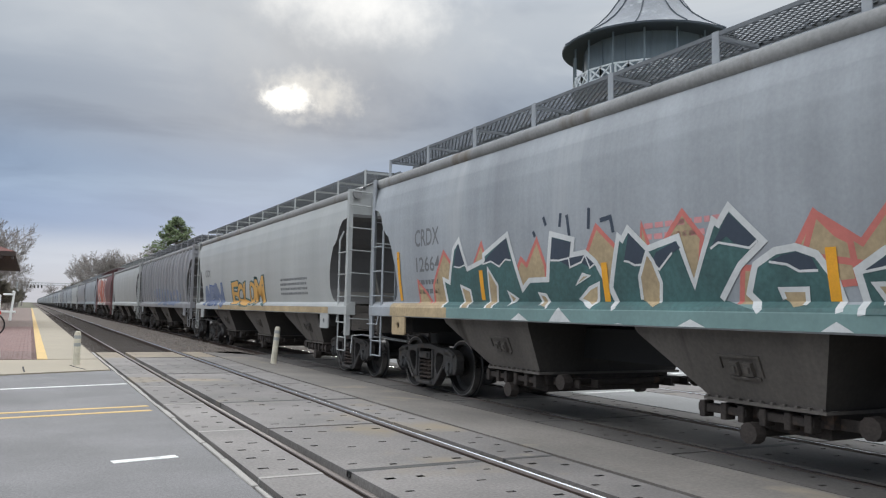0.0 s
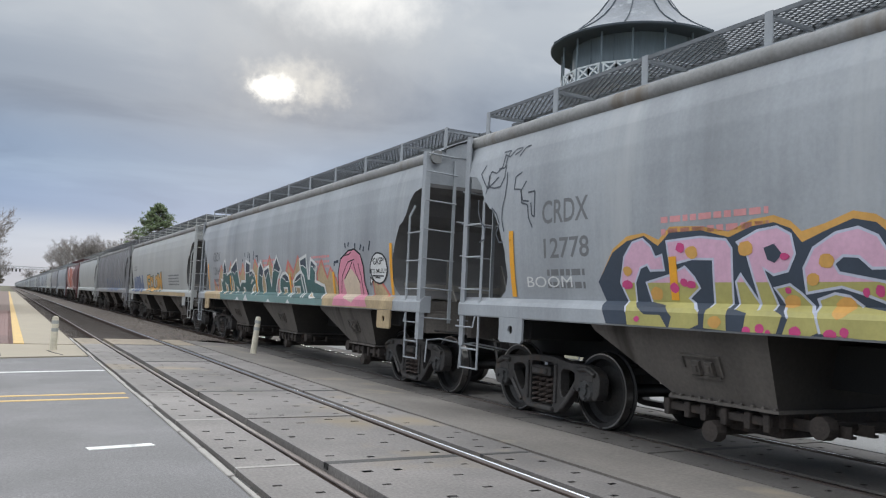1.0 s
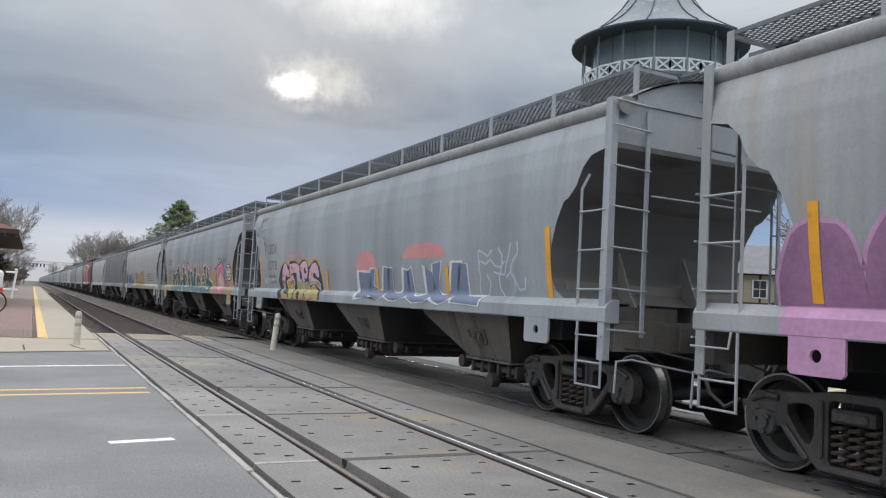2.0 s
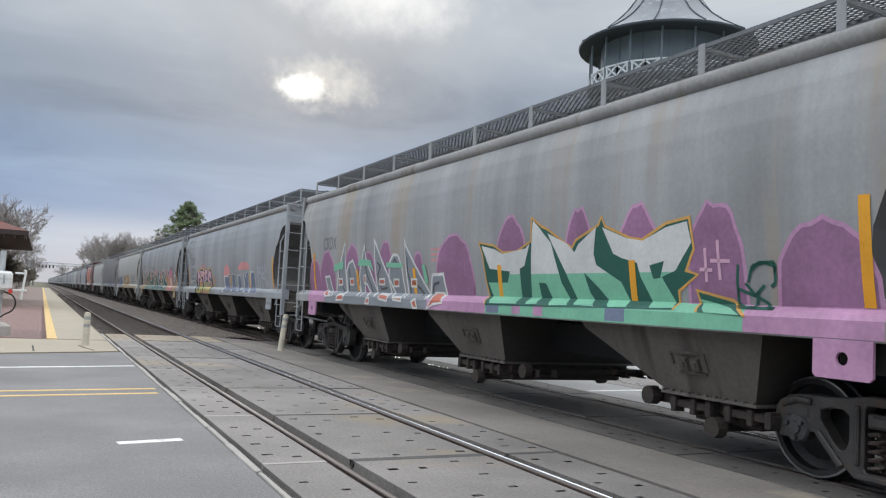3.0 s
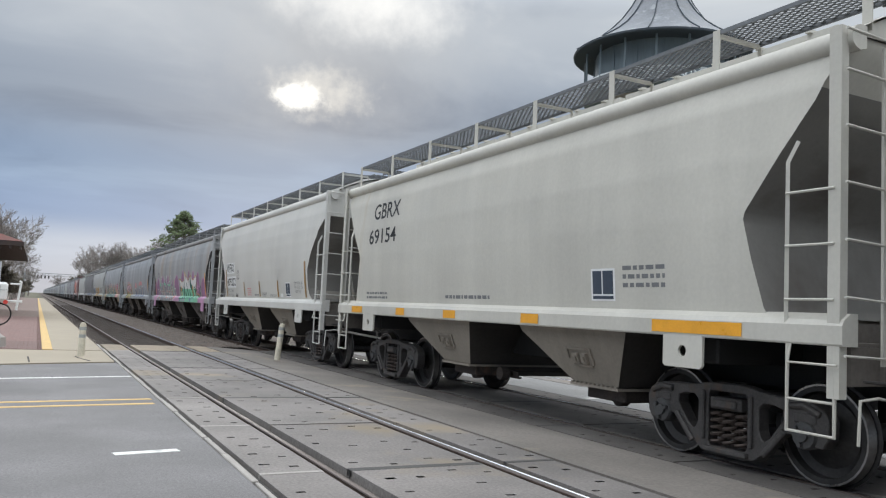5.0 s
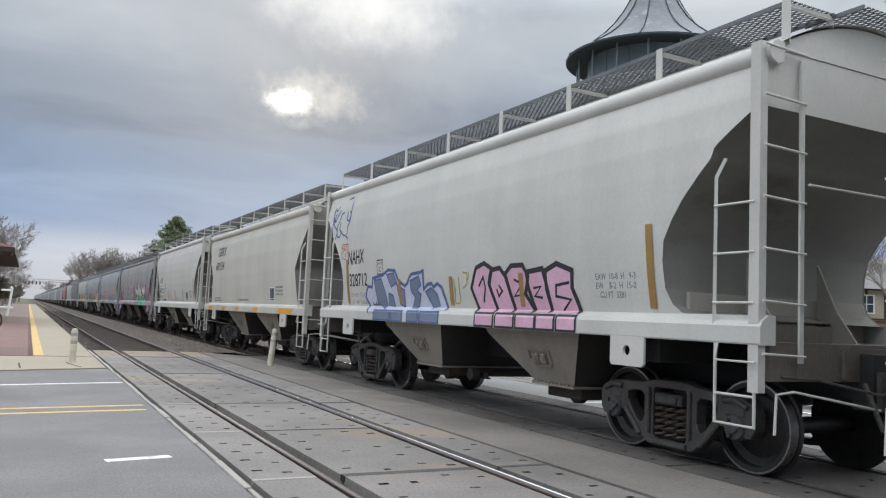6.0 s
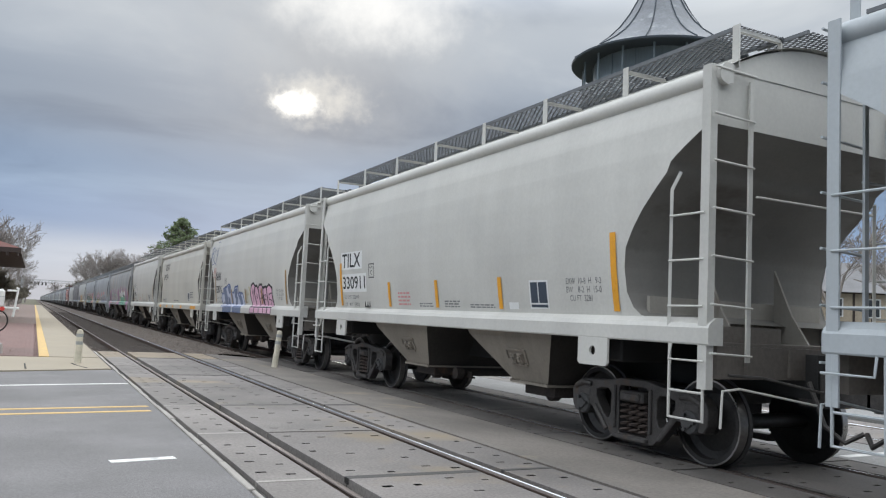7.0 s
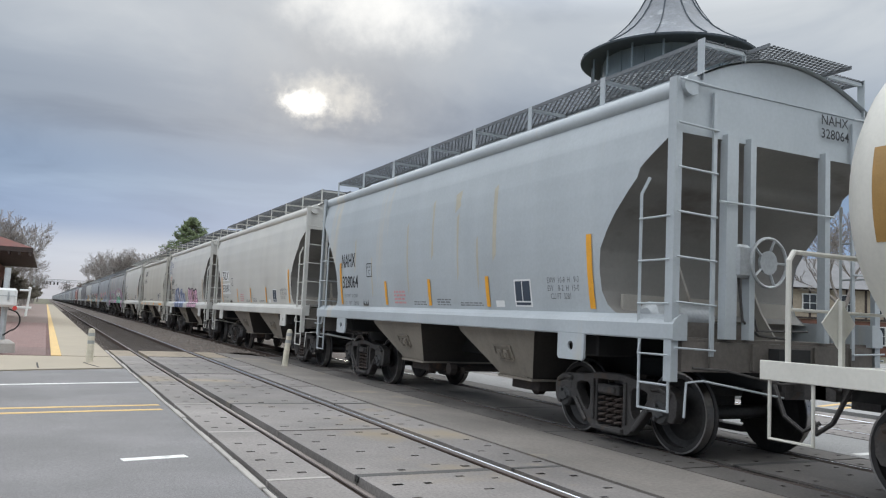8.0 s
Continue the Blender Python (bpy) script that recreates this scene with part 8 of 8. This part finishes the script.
def pine(x, y, h):
    tree = root("pine_tree", "tall green pine standing among bare trees", "tree", m=Matrix.Translation((x, y, -0.3)))
    r = random.Random(3)
    bm = bmesh.new()
    lathe(bm, [(0.42, 0), (0.3, h * 0.5), (0.05, h * 0.97)], steps=8)
    part("trunk", bm, M["bark"], tree)
    limbs, leaves = bmesh.new(), bmesh.new()
    for i in range(230):
        t = 0.99 - 0.72 * r.random() ** 1.25
        z = h * t
        a = r.uniform(0, 2 * math.pi)
        reach = (1 - t) ** 0.72 * h * 0.56 * r.uniform(0.6, 1.1) + 0.15
        tip = Vector((math.cos(a) * reach, math.sin(a) * reach, z + reach * r.uniform(-0.05, 0.25)))
        base = Vector((0, 0, z))
        beam(limbs, base, tip, 0.09, 0.09, 4)
        for j in range(11):
            c = base.lerp(tip, r.uniform(0.5, 1.05)) + Vector((r.uniform(-0.35, 0.35), r.uniform(-0.35, 0.35), r.uniform(-0.15, 0.4)))
            for m_ in range(5):
                d = Vector((r.uniform(-1, 1), r.uniform(-1, 1), r.uniform(-0.2, 1.2))).normalized() * r.uniform(0.3, 0.65)
                s = d.orthogonal().normalized() * 0.09
                leaves.faces.new([leaves.verts.new(p) for p in (c - s, c + s, c + d)])
    part("limb", limbs, M["bark"], tree)
    part("crown", leaves, M["needle"], tree, "tufts of green needles")


pine(23.0, 150.0, 17.2)


def signal_bridge():
    """A far gantry over the line, with its row of signal heads."""
    g = root("signal_bridge", "dark signal gantry across the far tracks", "railway signal", m=Matrix.Translation((0, 300, -0.3)))
    for x in (-4.2, 14.5):
        bm = bmesh.new()
        box(bm, x - 0.25, x + 0.25, -0.25, 0.25, 0, 8.0)
        part("mast", bm, M["galvanised"], g)
    bm = bmesh.new()
    for z in (7.3, 8.1):
        box(bm, -4.2, 14.5, -0.1, 0.1, z - 0.08, z + 0.08)
    for i in range(16):
        beam(bm, (-1.6 + i, 0, 7.3), (-0.6 + i, 0, 8.1), 0.1)
    part("truss", bm, M["galvanised"], g)
    for x in (-1.2, -0.2, 0.9, 2.0, 3.1):
        bm = bmesh.new()
        box(bm, x - 0.22, x + 0.22, -0.3, 0.1, 6.3, 7.3)
        part("signal_head", bm, M["black"], g)


signal_bridge()


def brick_house():
    """Two storeys: brick below, half-timbered above, under a grey roof."""
    m = Matrix.Translation((70, 50, -0.3)) @ pose(0, 0, 0, 0, 0, -38)
    h = root("house", "two-storey brick and half-timbered building with grey roof", "building", m=m)
    bm = bmesh.new()
    box(bm, -17, 17, -6, 6, 0, 3.0)
    part("wall", bm, M["red_brick"], h, "brick ground storey")
    bm = bmesh.new()
    box(bm, -17.1, 17.1, -6.1, 6.1, 3.0, 5.9)
    part("upper_wall", bm, M["stucco"], h, "tan stucco upper storey")
    bm = bmesh.new()
    vs = [bm.verts.new(p) for p in ((-17.8, -6.9, 5.8), (17.8, -6.9, 5.8), (17.8, 6.9, 5.8), (-17.8, 6.9, 5.8), (-17.8, 0, 9.0), (17.8, 0, 9.0))]
    for f in ((0, 1, 5, 4), (2, 3, 4, 5), (0, 4, 3), (1, 2, 5), (3, 2, 1, 0)):
        bm.faces.new([vs[i] for i in f])
    part("roof", bm, M["grey_roof"], h, "grey shingle roof")
    for z, t in ((1.0, "w"), (3.7, "w")):
        for i in range(11):
            x = -15.5 + i * 3.1
            bm = bmesh.new()
            box(bm, x - 0.55, x + 0.55, -6.16, -6.0, z, z + 1.5)
            win = part("window", bm, M["glass"], h)
            bm = bmesh.new()
            for b in ((x - 0.66, x - 0.55, z - 0.1, z + 1.6), (x + 0.55, x + 0.66, z - 0.1, z + 1.6), (x - 0.55, x + 0.55, z + 1.5, z + 1.6), (x - 0.55, x + 0.55, z - 0.1, z), (x - 0.03, x + 0.03, z, z + 1.5), (x - 0.55, x + 0.55, z + 0.72, z + 0.78)):
                box(bm, b[0], b[1], -6.22, -6.12, b[2], b[3])
            part("window_frame", bm, M["white"], win, "white window frame")
    for i in range(23):
        x = -17 + i * 34 / 22
        bm = bmesh.new()
        box(bm, x - 0.1, x + 0.1, -6.15, -6.08, 3.1, 5.8)
        part("timber", bm, M["dark_wood"], h)
    for z in (3.05, 5.7):
        bm = bmesh.new()
        box(bm, -17, 17, -6.18, -6.09, z, z + 0.16)
        part("timber", bm, M["dark_wood"], h)


brick_house()


# ---- pieces of the crossing and the platform ----
def slotted(w, l, slots, t=0.16):
    """A concrete panel with recessed lifting slots: the top is a grid in which some cells lie deep."""
    sx = sorted({0.0, w} | {v for a, b, c, d in slots for v in (a, b)})
    sy = sorted({0.0, l} | {v for a, b, c, d in slots for v in (c, d)})
    bm = bmesh.new()
    cache = {}

    def vert(x, y, z):
        key = (round(x, 4), round(y, 4), round(z, 4))
        if key not in cache:
            cache[key] = bm.verts.new((x, y, z))
        return cache[key]

    for i in range(len(sx) - 1):
        for j in range(len(sy) - 1):
            x0, x1, y0, y1 = sx[i], sx[i + 1], sy[j], sy[j + 1]
            deep = any(a <= (x0 + x1) / 2 <= b and c <= (y0 + y1) / 2 <= d for a, b, c, d in slots)
            z = -0.07 if deep else 0.0
            bm.faces.new([vert(*p, z) for p in ((x0, y0), (x1, y0), (x1, y1), (x0, y1))])
            if deep:
                q = [(x0, y0), (x1, y0), (x1, y1), (x0, y1)]
                for a, b in zip(q, q[1:] + q[:1]):
                    bm.faces.new([bm.verts.new(p) for p in ((*a, 0), (*b, 0), (*b, z), (*a, z))])
    q = [(0, 0), (w, 0), (w, l), (0, l)]
    for a, b in zip(q, q[1:] + q[:1]):
        bm.faces.new([bm.verts.new(p) for p in ((*a, 0), (*b, 0), (*b, -t), (*a, -t))])
    me = bpy.data.meshes.new("panel")
    bm.to_mesh(me)
    bm.free()
    return me


GAP = 0.035
M["patch"] = material("dark_asphalt_patch", (0.075, 0.073, 0.07), 0.9, vary=0.25, scale=3, fine=50, bump=0.004)
LEN = PANEL - GAP


def slots_for(cols, seed):
    r = random.Random(seed)
    out = []
    for c, (x, first) in enumerate(cols):
        y = first
        while y < LEN - 0.15:
            jog, w = round(r.uniform(-0.03, 0.03), 2), r.uniform(0.065, 0.095)
            out.append((round(x + jog, 3), round(x + w + jog, 3), round(y, 3), round(y + r.uniform(0.035, 0.06), 3)))
            y += (0.47 if r.random() < 0.5 else 0.94) + r.uniform(-0.06, 0.06)
    return out


FIELD, GAUGE = 0.51, 1.225
FIELD_MESH = [slotted(FIELD, LEN, slots_for(((0.10, 0.30), (0.33, 0.18)), s)) for s in (1, 2, 7)]
GAUGE_MESH = [slotted(GAUGE, LEN, slots_for(((0.12, 0.25), (0.42, 0.12), (0.80, 0.30), (1.08, 0.16)), s)) for s in (3, 4, 8)]


def crossing(rails, z, name, label):
    surface = root(name, label, "level crossing", m=Matrix.Translation((0, 0, 0)))
    surface["kind"] = "structure"
    lx, rx = rails
    n = int(round((CROSS_Y1 - CROSS_Y0) / PANEL))
    joint = shared("panel_joint", lambda b: box(b, 0, FIELD, -GAP / 2 - 0.012, GAP / 2 + 0.012, -0.05, 0.003))
    dark = shared("panel_seam", lambda b: box(b, 0, GAUGE, -0.05, 0.05, -0.05, 0.003))
    for i in range(n):
        y = CROSS_Y1 - (i + 1) * PANEL + GAP / 2
        dz = 0.003 * math.sin(i * 2.3)
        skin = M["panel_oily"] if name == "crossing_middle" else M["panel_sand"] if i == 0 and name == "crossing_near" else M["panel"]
        if name == "crossing_near":
            place("joint_filler", joint, M["edge"], surface, "pale joint filler", Matrix.Translation((lx - 0.085 - FIELD, y - GAP / 2, z)))
            if i % 2 == 0:
                place("joint_filler", joint, M["patch"], surface, "dark asphalt joint filler", Matrix.Translation((rx + 0.115, y - GAP / 2, z)))
        elif i % 2:
            place("joint_filler", joint, M["patch"], surface, "dark asphalt joint filler", Matrix.Translation((lx - 0.085 - FIELD, y - GAP / 2, z)))
        if i % 2 == 0:
            place("joint_filler", dark, M["patch"], surface, "dark asphalt joint filler", Matrix.Translation((lx + 0.14, y - GAP / 2, z)))
        place("panel", FIELD_MESH[i % 3], skin, surface, m=Matrix.Translation((lx - 0.085 - FIELD, y, z + dz)))
        place("panel", GAUGE_MESH[i % 3], skin, surface, m=Matrix.Translation((lx + 0.14, y, z - dz)))
        place("panel", FIELD_MESH[(i + 1) % 3], skin, surface, m=Matrix.Translation((rx + 0.115, y, z + dz)))


crossing(RAILS_NEAR, 0.0, "crossing_near", "grey concrete crossing panels with lifting slots")
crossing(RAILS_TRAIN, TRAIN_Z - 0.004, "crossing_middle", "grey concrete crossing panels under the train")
crossing(RAILS_FAR, TRAIN_Z - 0.004, "crossing_far", "grey concrete crossing panels of the third track")

# paving bricks of the platform: the nearest singly, the rest joined
def brick_shape(bm, x=0.0, y=0.0):
    box(bm, x, x + 0.192, y, y + 0.092, -0.03, 0.018)


brick_mesh = shared("paving_brick", brick_shape)
bm = bmesh.new()
count = 0
for row in range(260):
    y = 20.09 + row * 0.10
    for col in range(12):
        x = 0.0 - col * 0.20 - (0.1 if row % 2 else 0.0)
        if count < 290 and col < 9:
            place("brick", brick_mesh, M["brick"], platform, m=Matrix.Translation((x, y, 0.012)))
            count += 1
        else:
            box(bm, x, x + 0.192, y, y + 0.092, 0.0, 0.030)
tagged(part("bricks", bm, M["brick"], platform, "red paving bricks"), kind="stuff")

def motions():
    """The train runs away along its track at a steady pace, and its wheels turn."""
    times = [float(i) for i in range(9)]
    for car, s in CARS:
        walk(car, [(t, Matrix.Translation((TRAIN_X, s + SPEED * t, TRAIN_Z))) for t in times])
    steps = [i / FPS for i in range(8 * FPS + 1)]
    for wheel, y in TURNING:
        walk(wheel, [(t, Matrix.Translation((0, y, WHEEL_R)) @ Matrix.Rotation(-SPEED * t / WHEEL_R, 4, "X")) for t in steps])


motions()
